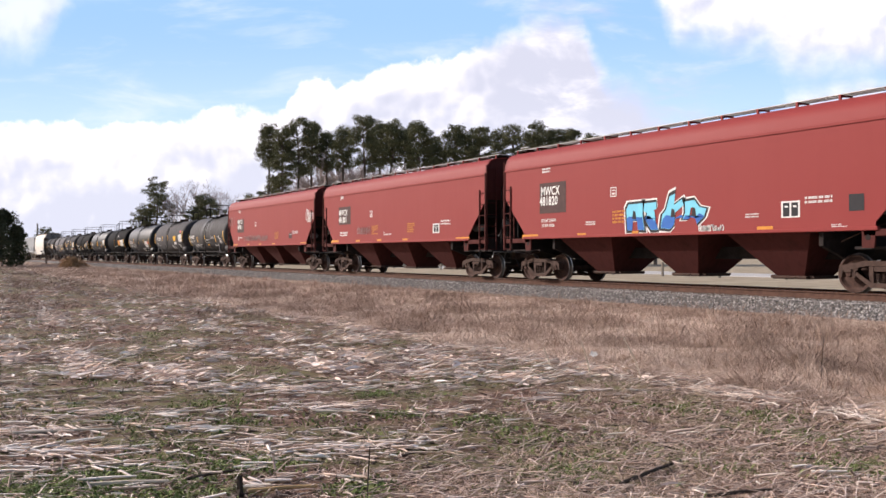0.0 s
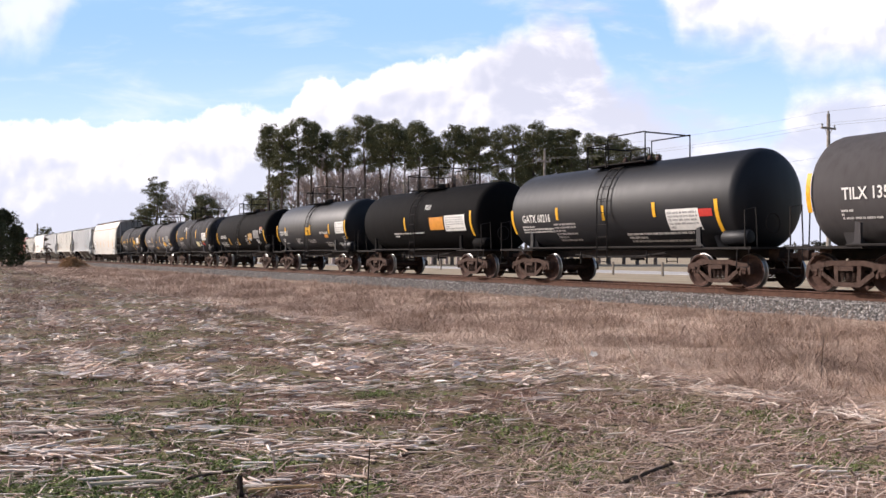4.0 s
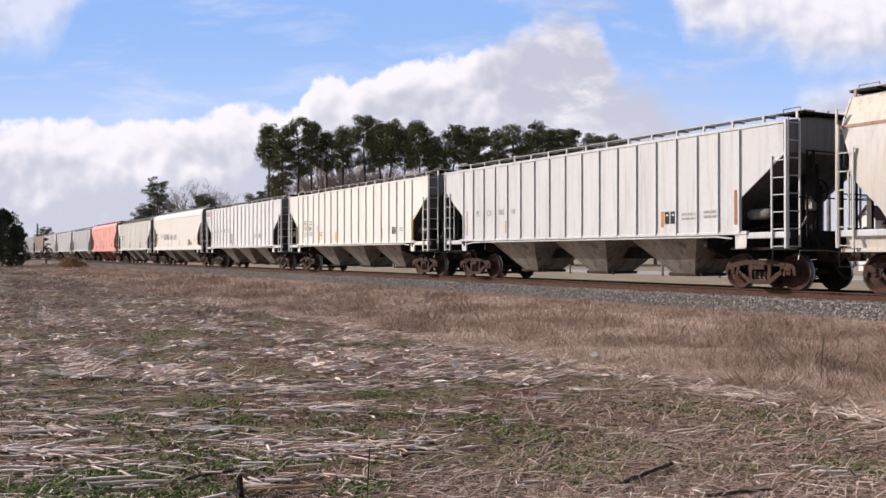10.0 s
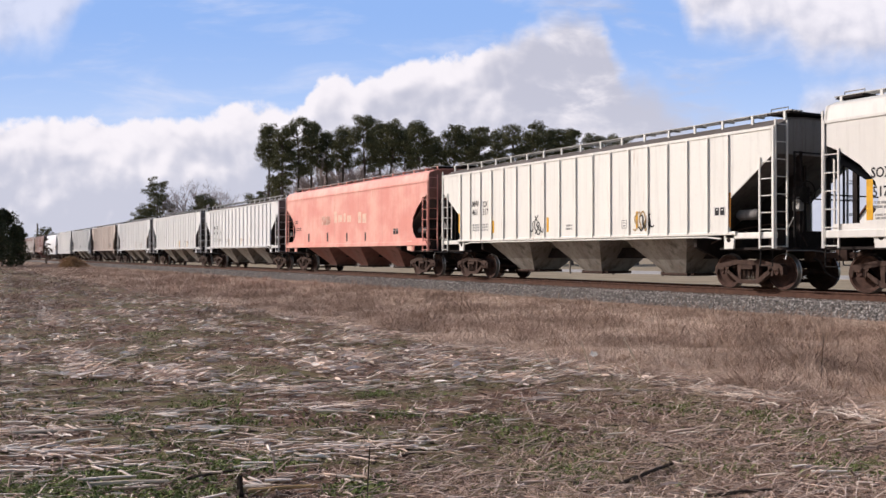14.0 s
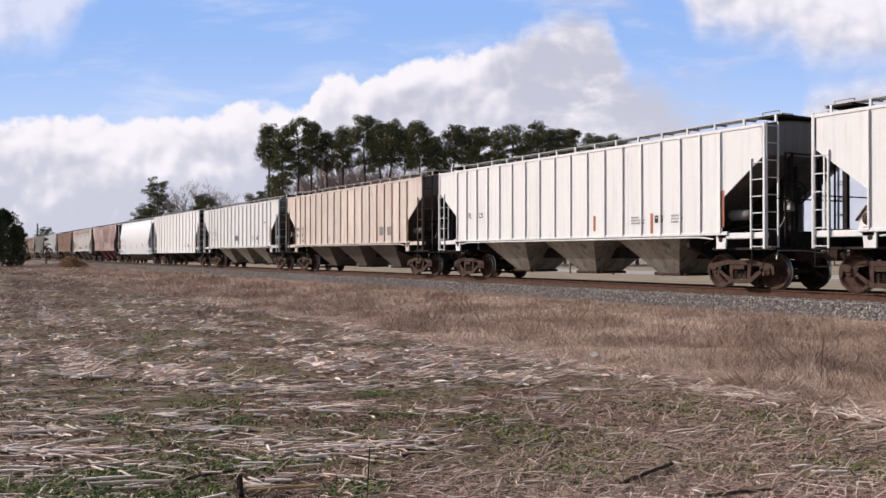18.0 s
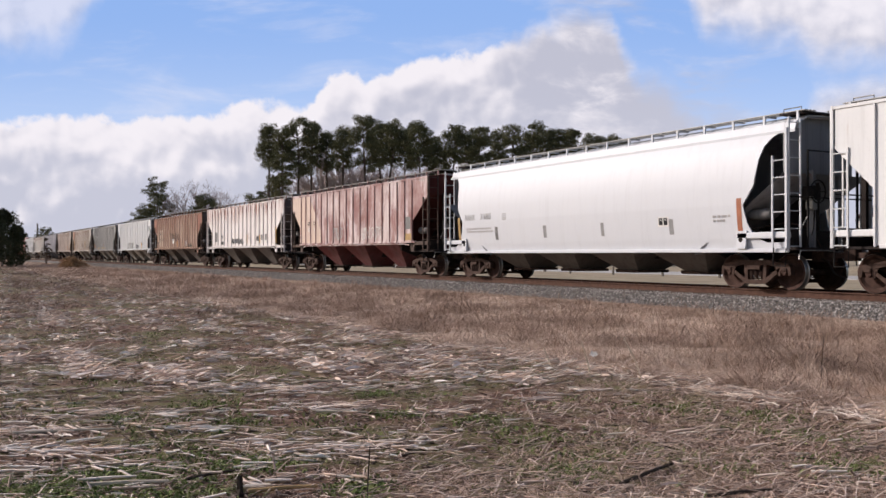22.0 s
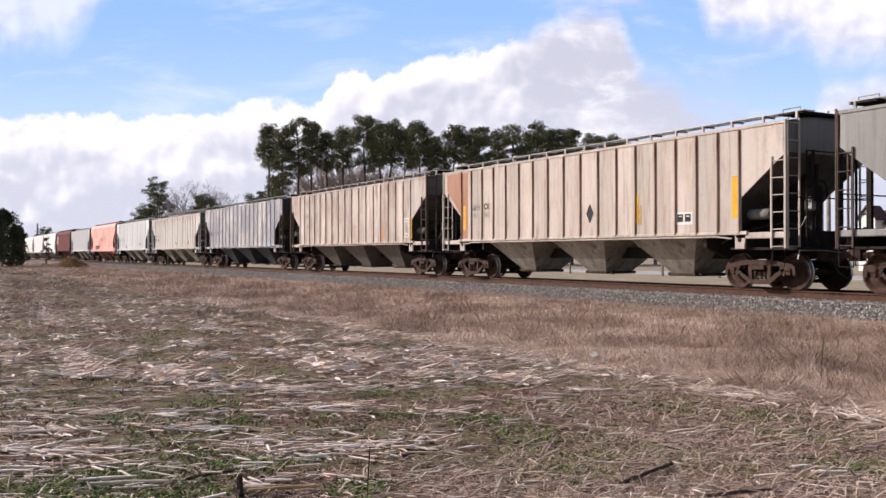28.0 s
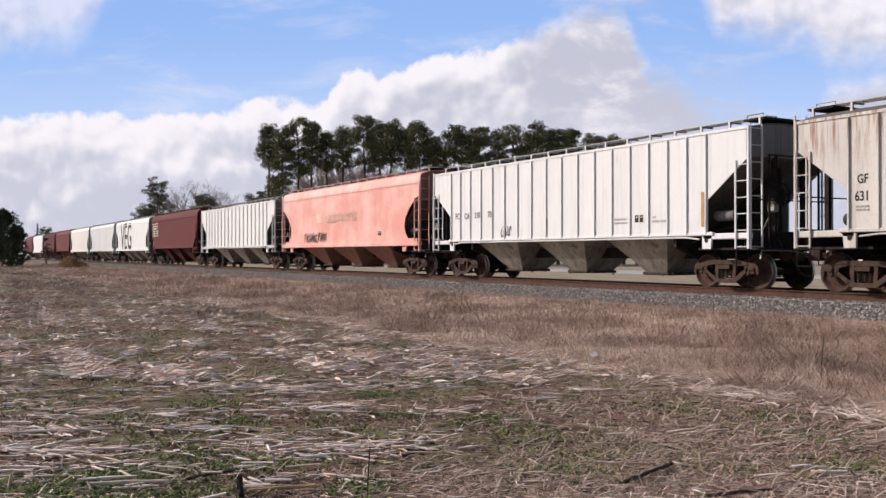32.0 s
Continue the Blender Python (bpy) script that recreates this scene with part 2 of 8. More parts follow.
    lit = n.math("ADD", rim, n.math("MULTIPLY", relief, n.ramp(x, 60.0, 240.0, 1.15, 0.45)))
    lit = n.math("ADD", lit, n.math("MULTIPLY", n.math("SUBTRACT", n.noise(n.scaled(flat, (0.6, 1.5, 1.0)), 0.0075, 2.5, 0.45), 0.48), 1.35))
    lit = n.math("SUBTRACT", lit, n.ramp(n.math("ADD", n.math("ABSOLUTE", n.math("SUBTRACT", x, 360.0)), n.math("ABSOLUTE", n.math("SUBTRACT", y, 245.0))), 220.0, 60.0, 0.0, 0.28))
    lit = n.math("ADD", lit, n.math("MULTIPLY", n.math("SUBTRACT", n.noise(n.scaled(flat, (0.5, 1.25, 1.0)), 0.011, 5.0, 0.62, 0.5), 0.47), n.ramp(x, 40.0, 240.0, 0.0, 2.6)))
    lit = n.math("SUBTRACT", lit, n.ramp(y, 190.0, 70.0, 0.0, 0.22))
    lid_lit = n.math("ADD", n.ramp(high, -10.0, 150.0, 0.35, 0.85), n.math("MULTIPLY", relief, 0.9))
    lit = n.mix(lid, lit, lid_lit)
    shade = n.mix(n.ramp(y, 120.0, 330.0), (0.545, 0.585, 0.67), (0.505, 0.54, 0.625))
    cloud = n.mix(n.ramp(lit, 0.0, 1.0), shade, (0.865, 0.87, 0.89))
    col = n.mix(mask, blue, cloud)
    em = n.add("ShaderNodeEmission", {"Color": col, "Strength": 1.0})
    n.tree.links.new(em.outputs[0], n.out.inputs[0])
    g = Geo()
    w, lo, hi = 0.95 * CLOUD_FAR, -0.04 * CLOUD_FAR, 0.42 * CLOUD_FAR
    g.put([(-w, lo, 0), (w, lo, 0), (w, hi, 0), (-w, hi, 0)], [(0, 1, 2, 3)])
    ob = new("backdrop", g.mesh("backdrop", n.mat))
    return tagged(ob, "blue sky with drifting white and grey cumulus clouds", "sky", kind="structure")


AXIS = Vector((-math.cos(YAW), math.sin(YAW), 0))
RIGHT = Vector((math.sin(YAW), math.cos(YAW), 0))


def cloud_pose(px, rise=0.0):
    """The backdrop's pose, slid a little way to the right and up."""
    o = Vector(EYE) + AXIS * CLOUD_FAR + RIGHT * (px / 1592.0 * CLOUD_FAR) + Vector((0, 0, rise / 1592.0 * CLOUD_FAR))
    m = Matrix((RIGHT.to_4d(), Vector((0, 0, 1, 0)), (-AXIS).to_4d(), (0, 0, 0, 1))).transposed()
    for i in range(3):
        m[3][i] = 0.0
    m.translation = o
    return m


def plan(px, depth):
    """Ground place at that depth along the camera's axis, by where it shows across the picture."""
    p = Vector(EYE) + AXIS * depth + RIGHT * ((px - 784.0) / 1592.0 * depth)
    return p.x, p.y


backdrop = cloud_backdrop()
backdrop.matrix_basis = cloud_pose(-38, -8)


# ---- ground ----
def ground_height(x, y):
    """The field, the low verge and the embankment under the track."""
    d = abs(y - TRACK_Y)
    if d > 11.0:
        h = 0.0
    elif d > 3.2:
        h = 0.22 * (11.0 - d) / 7.8
    else:
        h = 0.22
    return h


def ground_material():
    n = Nodes("field_soil")
    c = n.coord()
    y = n.add("ShaderNodeSeparateXYZ", {0: c}).outputs[1]
    a, b, f = n.noise(c, 0.45, 5.0, 0.65), n.noise(c, 3.2, 5.0, 0.65), n.noise(c, 30.0, 4.0, 0.7)
    soil = n.mix(n.ramp(b, 0.35, 0.7), (0.088, 0.049, 0.034), (0.235, 0.138, 0.098))
    soil = n.mix(n.ramp(f, 0.55, 0.8, 0.0, 0.6), soil, (0.24, 0.19, 0.14))
    weeds = n.math("MULTIPLY", n.ramp(a, 0.42, 0.56), n.ramp(b, 0.38, 0.56))
    soil = n.mix(n.math("MULTIPLY", weeds, 0.8), soil, (0.125, 0.130, 0.050))
    thatch = n.mix(n.ramp(b, 0.3, 0.7), (0.21, 0.145, 0.105), (0.36, 0.26, 0.195))
    near = n.ramp(n.math("ADD", y, n.math("MULTIPLY", a, 2.0)), 8.4, 9.6)
    col = n.mix(near, soil, thatch)
    far_field = n.mix(n.ramp(a, 0.35, 0.7), (0.27, 0.22, 0.15), (0.40, 0.33, 0.235))
    col = n.mix(n.ramp(y, 21.5, 23.0), col, far_field)
    return n.finish(col, 0.95, 0.0, n.math("ADD", b, n.math("MULTIPLY", f, 0.4)), 0.6, 0.05, 0.15)


def ground():
    xs = [-4500, -2500, -1200, -600, -300] + [-200 + 4 * i for i in range(60)] + [60, 120, 300, 800, 2500, 4500]
    ys = [-4500, -1500, -400, -100, -30, -10, 0, 4, 7, 8.6, 10, 12, 14, 15.4, 16.4, 17.4, 19.6, 21.8, 22.8, 24, 26, 28, 30.6, 36, 60, 120, 250, 600, 1500, 4500]
    rnd = random.Random(4)
    v = []
    for y in ys:
        for x in xs:
            bump = 0.03 * noise.noise((x * 0.13, y * 0.6, 0.0)) if abs(y) < 30 and abs(y - TRACK_Y) > 3 else 0.0
            v.append((x, y, ground_height(x, y) + bump))
    w = len(xs)
    f = [(j * w + i, j * w + i + 1, (j + 1) * w + i + 1, (j + 1) * w + i) for j in range(len(ys) - 1) for i in range(w - 1)]
    ob = new("ground", fast_mesh("ground", v, f, ground_material(), True))
    return tagged(ob, "harvested corn field with dark soil and dry grass verge", "field", kind="structure")


ground()


# ---- track ----
BALLAST = plain("grey_crushed_stone", (0.20, 0.182, 0.168), 0.95, 0.0, 0.55, 14.0, 0.8, 0.05)


def ballast_top(d):
    """Height of the stone bed at d metres from the track's centre."""
    d = abs(d)
    return 0.50 if d < 1.75 else max(0.12, 0.50 - (d - 1.75) * 0.42)


def track():
    g = Geo()
    prof = [(-2.75, 0.08), (-1.75, 0.50), (1.75, 0.50), (2.75, 0.08)]
    g.prism([(TRACK_Y + a, b) for a, b in prof], "x", -1500, 400)
    tagged(new("ballast_bed", g.mesh("ballast_bed", BALLAST)), "grey crushed stone ballast bed under the rails", "ballast", kind="structure")
    for side in (-1, 1):
        g = Geo()
        y0 = TRACK_Y + side * 0.755
        prof = [(-0.07, 0.525), (0.07, 0.525), (0.07, 0.54), (0.012, 0.565), (0.010, 0.655), (0.036, 0.668), (0.036, 0.69), (0.026, RAIL_Z), (-0.026, RAIL_Z),
                (-0.036, 0.69), (-0.036, 0.668), (-0.010, 0.655), (-0.012, 0.565), (-0.07, 0.54)]
        g.prism([(y0 + a, b) for a, b in prof], "x", -1500, 400)
        g.m[2 + 7] = 1
        tagged(new("rail", g.mesh("rail", [RAILRUST, RAILTOP])), "rust-brown steel rail with a polished head", "rail", "rails of the track", "structure")


def ties():
    """Wooden cross ties sunk in the stone, joined."""
    rnd = random.Random(8)
    g = Geo()
    for k in range(400):
        x = -178.0 + 0.5 * k + rnd.uniform(-0.03, 0.03)
        y = TRACK_Y + rnd.uniform(-0.04, 0.04)
        g.box(x - 0.11, x + 0.11, y - 1.29, y + 1.29, 0.34, 0.524)
    ob = new("railway_ties", g.mesh("railway_ties", plain("weathered_tie_wood", (0.10, 0.072, 0.055), 0.95, 0.0, 0.4, 3.0)))
    tagged(ob, "weathered brown wooden ties sunk in the ballast", "railway tie", kind="stuff")


track()
ties()


def stones(name, count, x0, x1, seed):
    """Loose crushed stones on the near shoulder."""
    rng = np.random.default_rng(seed)
    base = np.array([(1, 0, 0), (-1, 0, 0), (0, 1, 0), (0, -1, 0), (0, 0, 1), (0, 0, -1)], dtype=np.float32)
    tri = np.array([(0, 2, 4), (2, 1, 4), (1, 3, 4), (3, 0, 4), (2, 0, 5), (1, 2, 5), (3, 1, 5), (0, 3, 5)])
    u = rng.random(count)
    x = x1 - (x1 - x0) * u ** 1.6
    d = -rng.uniform(0.6, 2.85, count)
    z = np.array([ballast_top(k) for k in d])
    s = rng.uniform(0.017, 0.045, count)
    v = base[None] * rng.uniform(0.6, 1.25, (count, 6, 1)) * s[:, None, None] * rng.uniform(0.7, 1.2, (count, 1, 3))
    a = rng.uniform(0, 6.28, count)
    ca, sa = np.cos(a)[:, None], np.sin(a)[:, None]
    vx, vy = v[:, :, 0] * ca - v[:, :, 1] * sa, v[:, :, 0] * sa + v[:, :, 1] * ca
    tilt = rng.uniform(-0.8, 0.8, count)[:, None]
    vz = v[:, :, 2] * np.cos(tilt) + vx * np.sin(tilt)
    v = np.stack([vx + x[:, None], vy + (TRACK_Y + d)[:, None], vz + z[:, None]], -1)
    f = (tri[None] + (np.arange(count) * 6)[:, None, None]).reshape(-1, 3)
    mat = islands("crushed_stone_pieces", [(0.085, 0.075, 0.068), (0.19, 0.172, 0.158), (0.29, 0.265, 0.245), (0.48, 0.445, 0.415), (0.16, 0.125, 0.10)], 0.9)
    ob = new(name, fast_mesh(name, v.reshape(-1, 3), f, mat))
    return tagged(ob, "loose grey and white crushed stones of the track shoulder", "gravel", kind="stuff")


stones("ballast_stones", 60000, -150, -8, 11)
# ---- running gear shared by all cars ----
def wheel_profile():
    g = Geo()
    for s in (-1, 1):
        prof = [(0.0, 0.83), (0.09, 0.83), (0.11, 0.80), (0.16, 0.775), (0.33, 0.76), (0.385, 0.80), (0.400, 0.822), (0.447, 0.822), (0.457, 0.812),
                (0.460, 0.715), (0.486, 0.700), (0.486, 0.685), (0.46, 0.680), (0.39, 0.685), (0.33, 0.735), (0.16, 0.72), (0.09, 0.69), (0.08, 0.60)]
        g.lathe([(r, s * h) for r, h in prof], "y", 28, mats=[0, 0, 0, 0, 0, 0, 0, 1, 1, 1, 0, 0, 0, 0, 0, 0, 0])
        g.lathe([(0.0, s * 1.07), (0.075, s * 1.07), (0.085, s * 1.05), (0.085, s * 0.94), (0.06, s * 0.93)], "y", 10)
        for k in range(3):
            a = 2.1 * k
            g.box(0.05 * math.cos(a) - 0.015, 0.05 * math.cos(a) + 0.015, s * 1.07 - 0.012, s * 1.07 + 0.012, 0.05 * math.sin(a) - 0.015, 0.05 * math.sin(a) + 0.015)
    g.lathe([(0.08, -0.65), (0.075, 0.0), (0.08, 0.65)], "y", 12)
    return g.mesh("wheelset", [WHEEL, TREAD], True)


def side_frame_mesh():
    g = Geo()
    a, b = -1.09, -0.93
    for s in (-1, 1):
        def q(pts):
            return [(s * x, z) for x, z in pts]
        g.prism(q([(0.0, 0.64), (0.0, 0.76), (0.45, 0.76), (0.72, 0.70), (1.02, 0.66), (1.10, 0.60), (1.12, 0.40), (1.05, 0.37), (1.01, 0.55), (0.78, 0.56), (0.62, 0.60), (0.40, 0.64)]), "y", a, b)
        g.prism(q([(0.78, 0.57), (0.62, 0.61), (0.70, 0.42), (0.33, 0.15), (0.0, 0.14), (0.0, 0.25), (0.28, 0.26), (0.58, 0.47)]), "y", a + 0.01, b - 0.01)
        g.prism(q([(0.24, 0.26), (0.34, 0.26), (0.36, 0.65), (0.25, 0.65)]), "y", a + 0.015, b - 0.015)
        g.prism(q([(0.72, 0.36), (0.78, 0.36), (0.80, 0.57), (0.70, 0.57)]), "y", a + 0.02, b - 0.02)
        g.prism(q([(0.80, 0.56), (0.98, 0.56), (0.99, 0.50), (0.79, 0.50)]), "y", a - 0.02, b)
    return g.mesh("side_frame", CAST)


def spring_mesh():
    pts = [(0.06 * math.cos(k * 1.05), 0.06 * math.sin(k * 1.05), 0.26 + 0.0085 * k) for k in range(29)]
    return Geo().tube(pts, 0.014, 4).mesh("spring", CAST)


def bolster_mesh():
    g = Geo()
    g.prism([(-1.14, 0.52), (1.14, 0.52), (1.14, 0.62), (0.6, 0.74), (-0.6, 0.74), (-1.14, 0.62)], "x", -0.19, 0.19)
    g.prism([(-0.9, 0.16), (0.9, 0.16), (0.9, 0.24), (-0.9, 0.24)], "x", -0.16, 0.16)
    for s in (-1, 1):
        g.box(s * 0.36 - 0.05, s * 0.36 + 0.05, -0.9, 0.9, 0.34, 0.46)
        for y in (-0.76, 0.76):
            g.box(s * 0.40, s * 0.46, y - 0.05, y + 0.05, 0.28, 0.56)
    g.lathe([(0.0, 0.86), (0.2, 0.86), (0.2, 0.74)], "z", 12)
    return g.mesh("truck", CAST)


WHEELSETS = []      # (object, distance of its axle from the truck's centre, the car's index)


def truck(car, x, index):
    t = part("truck", cached("bolster", bolster_mesh), None, car, "rust-brown cast steel truck", pose(x, 0, 0))
    for s in (-1, 1):
        ws = part("wheelset", cached("wheelset", wheel_profile), None, t, "", pose(s * 0.889, 0, 0.457))
        WHEELSETS.append((ws, s * 0.889, index, x))
        part("side_frame", cached("side_frame", side_frame_mesh), None, t, "", pose(0, 0, 0, 0, 0, 0 if s < 0 else 180))
        for sx in (-0.15, 0.0, 0.15):
            part("spring", cached("spring", spring_mesh), None, t, "", pose(sx, s * 1.01, 0))
    return t


def coupler_mesh():
    g = Geo()
    g.chamfer(-0.75, -0.12, -0.07, 0.07, 0.80, 0.95)
    g.prism([(-0.16, -0.12), (0.02, -0.15), (0.08, -0.08), (0.02, -0.02), (0.0, 0.06), (0.08, 0.14), (0.0, 0.17), (-0.16, 0.12)], "z", 0.74, 1.02)
    g.box(-0.95, -0.62, -0.28, 0.28, 0.72, 1.06)
    return g.mesh("coupler", CAST)


def hose_mesh():
    g = Geo()
    g.tube([(-0.62, -0.34, 0.80), (-0.42, -0.36, 0.72), (-0.28, -0.32, 0.45), (-0.10, -0.26, 0.33), (0.02, -0.24, 0.36)], 0.022, 6)
    return g.mesh("air_hose", DARK)


def ends(car, half, off=0.0):
    for s in (-1, 1):
        r = pose(s * half + off, 0, 0, 0, 0, 0 if s > 0 else 180)
        part("coupler", cached("coupler", coupler_mesh), None, car, "", r)
        part("air_hose", cached("hose", hose_mesh), None, car, "black rubber air hose", r)


def ladder(n, z0, step, w, bend=0.0):
    """A ladder in the x-z plane at y = 0."""
    def build():
        g = Geo()
        top = z0 + step * (n - 1) + 0.12
        g.box(-0.02, 0.02, -0.02, 0.02, z0 - 0.05, top)
        g.box(w - 0.02, w + 0.02, -0.02, 0.02, z0 - 0.05, top)
        for i in range(n):
            g.tube([(0, 0, z0 + i * step), (w, 0, z0 + i * step)], 0.014, 5)
        return g
    return cached(("ladder", n, z0, step, w), build)


def section(kind, zs, eave):
    """Half cross section of the side from sill to eave: (half width, height)."""
    if kind == "oval":
        return [(1.45, zs), (1.52, zs + 0.3), (1.58, zs + 0.7), (1.62, zs + 1.2), (1.60, zs + 1.8), (1.53, zs + 2.3), (1.43, zs + 2.65), (1.30, eave)]
    if kind == "curved":
        return [(1.45, zs), (1.50, zs + 0.30), (1.52, zs + 0.42), (1.57, zs + 0.9), (1.60, zs + 1.5), (1.59, zs + 2.0), (1.55, zs + 2.4), (1.47, eave)]
    return [(1.60, zs), (1.60, zs + 0.6), (1.60, zs + 1.2), (1.60, zs + 1.9), (1.60, eave)]


def cut_table(kind, zs, eave):
    """How far the side sheet stops short of the body's end, by height."""
    if kind == "ribbed":
        return [(zs, 1.40), (2.35, 1.40), (3.40, 0.0), (eave, 0.0)]
    if kind == "boxy":
        return [(zs, 1.05), (2.35, 1.05), (3.40, 0.0), (eave, 0.0)]
    if kind == "wedge":
        return [(zs, 1.25), (zs + 0.12, 1.25), (2.95, 0.0), (eave, 0.0)]
    if kind == "oval":
        return [(zs, 0.15), (zs + 0.20, 0.15), (zs + 0.201, 0.70), (zs + 0.35, 1.05), (zs + 0.7, 1.25), (zs + 1.15, 1.36), (zs + 1.65, 1.02), (zs + 2.3, 0.92), (zs + 2.6, 0.82), (zs + 2.8, 0.66), (eave, 0.40)]
    if kind == "round":
        return [(zs, 0.25), (zs + 0.30, 0.25), (zs + 0.301, 1.05), (zs + 0.55, 1.32), (zs + 0.85, 1.40), (zs + 1.2, 1.32), (zs + 1.6, 0.95), (zs + 1.95, 0.45), (zs + 2.15, 0.0), (eave, 0.0)]
    if kind == "curved":
        return [(zs, 0.15), (zs + 0.40, 0.15), (zs + 0.401, 1.35), (zs + 0.9, 1.05), (zs + 1.35, 0.62), (zs + 1.55, 0.45), (zs + 1.75, 0.30), (zs + 2.1, 0.30), (zs + 2.4, 0.18), (eave, 0.0)]
    return [(zs, 0.0), (eave, 0.0)]


def interp(table, z):
    for (z0, a), (z1, b) in zip(table, table[1:]):
        if z <= z1:
            return a + (b - a) * (z - z0) / max(1e-6, z1 - z0)
    return table[-1][1]


def side_sheet(body, sect, cuts, sgn):
    """One side of the car's body, 3 cm thick, cut away at the ends."""
    zs = sorted({round(z, 3) for _, z in sect} | {round(z, 3) for z, _ in cuts})
    zs = [z for z in zs if sect[0][1] - 1e-6 <= z <= sect[-1][1] + 1e-6]
    v, f = [], []
    cols = 13
    for thick in (0.0, 0.03):
        for z in zs:
            y = interp([(b, a) for a, b in sect], z) - thick
            e = body - interp(cuts, z)
            for k in range(cols):
                v.append((-e + 2 * e * k / (cols - 1), sgn * y, z))
    r, n = len(zs), len(zs) * cols
    for j in range(r - 1):
        for k in range(cols - 1):
            a = j * cols + k
            f.append((a, a + 1, a + cols + 1, a + cols))
            f.append((n + a, n + a + cols, n + a + cols + 1, n + a + 1))
        for a in (j * cols, j * cols + cols - 1):
            f.append((a, a + cols, n + a + cols, n + a))
    for k in range(cols - 1):
        for a in (k, (r - 1) * cols + k):
            f.append((a, a + 1, n + a + 1, n + a))
    return Geo().put(v, f)


def bay_mesh(w, zt, zb, mat_side, low, ys=1.50):
    """One discharge bay: an inverted pyramid with a gate frame."""
    def build():
        g = Geo()
        t, b, h = w * 0.372, 0.42, w / 2
        yb = low
        z2 = zt + (h - t) * (zt - zb) / (t - b)
        g.put([(-t, -ys, zt), (t, -ys, zt), (t, ys, zt), (-t, ys, zt), (-b, -yb, zb), (b, -yb, zb), (b, yb, zb), (-b, yb, zb),
               (-h, -ys, z2), (h, -ys, z2), (h, ys, z2), (-h, ys, z2)],
              [(0, 1, 5, 4), (1, 2, 6, 5), (2, 3, 7, 6), (3, 0, 4, 7), (4, 5, 6, 7), (8, 9, 1, 0), (9, 10, 2, 1), (10, 11, 3, 2), (11, 8, 0, 3)])
        return g.mesh("discharge_bay", mat_side)
    return cached(("bay", w, zt, zb, mat_side.name, low, ys), build)


def gate_mesh():
    g = Geo()
    g.chamfer(-0.52, 0.52, -0.62, 0.62, -0.08, 0.0, 0.02)
    g.box(-0.62, -0.52, -0.55, 0.55, -0.06, 0.02)
    g.box(0.52, 0.66, -0.50, 0.50, -0.05, 0.01)
    g.tube([(-0.3, -0.74, -0.03), (0.3, -0.74, -0.03)], 0.03, 6)
    g.tube([(0.0, -0.74, -0.03), (0.0, -0.6, -0.03)], 0.04, 6)
    return g.mesh("outlet_gate", CAST)


def post_places(n, reach):
    """Side posts along the car: panels are narrower towards the ends."""
    w = [0.73 + 0.17 * math.sin(math.pi * (i + 0.5) / (n - 1)) ** 0.9 for i in range(n - 1)]
    k, out = 2 * reach / sum(w), [-reach]
    for v in w:
        out.append(out[-1] + v * k)
    return out


def end_board_mesh(top):
    """Slotted crosswise board at the roof's end."""
    pts = [(-0.648, top - 0.075)]
    for k in range(4):
        x = -0.648 + 0.176 * k
        pts += [(x, top - 0.02), (x + 0.13, top - 0.02), (x + 0.13, top - 0.05), (x + 0.176, top - 0.05)]
    pts += [(0.056, top - 0.075)]
    return Geo().prism(pts, "y", -1.08, 1.08)


def roof_grab_mesh(top):
    path = [(-0.62, -0.95, top - 0.02), (-0.62, -0.95, top + 0.09), (-0.10, -0.95, top + 0.09), (-0.10, -0.95, top), (-0.10, 0.95, top), (-0.10, 0.95, top + 0.09), (-0.62, 0.95, top + 0.09), (-0.62, 0.95, top - 0.02)]
    return Geo().tube(path, 0.016, 5)


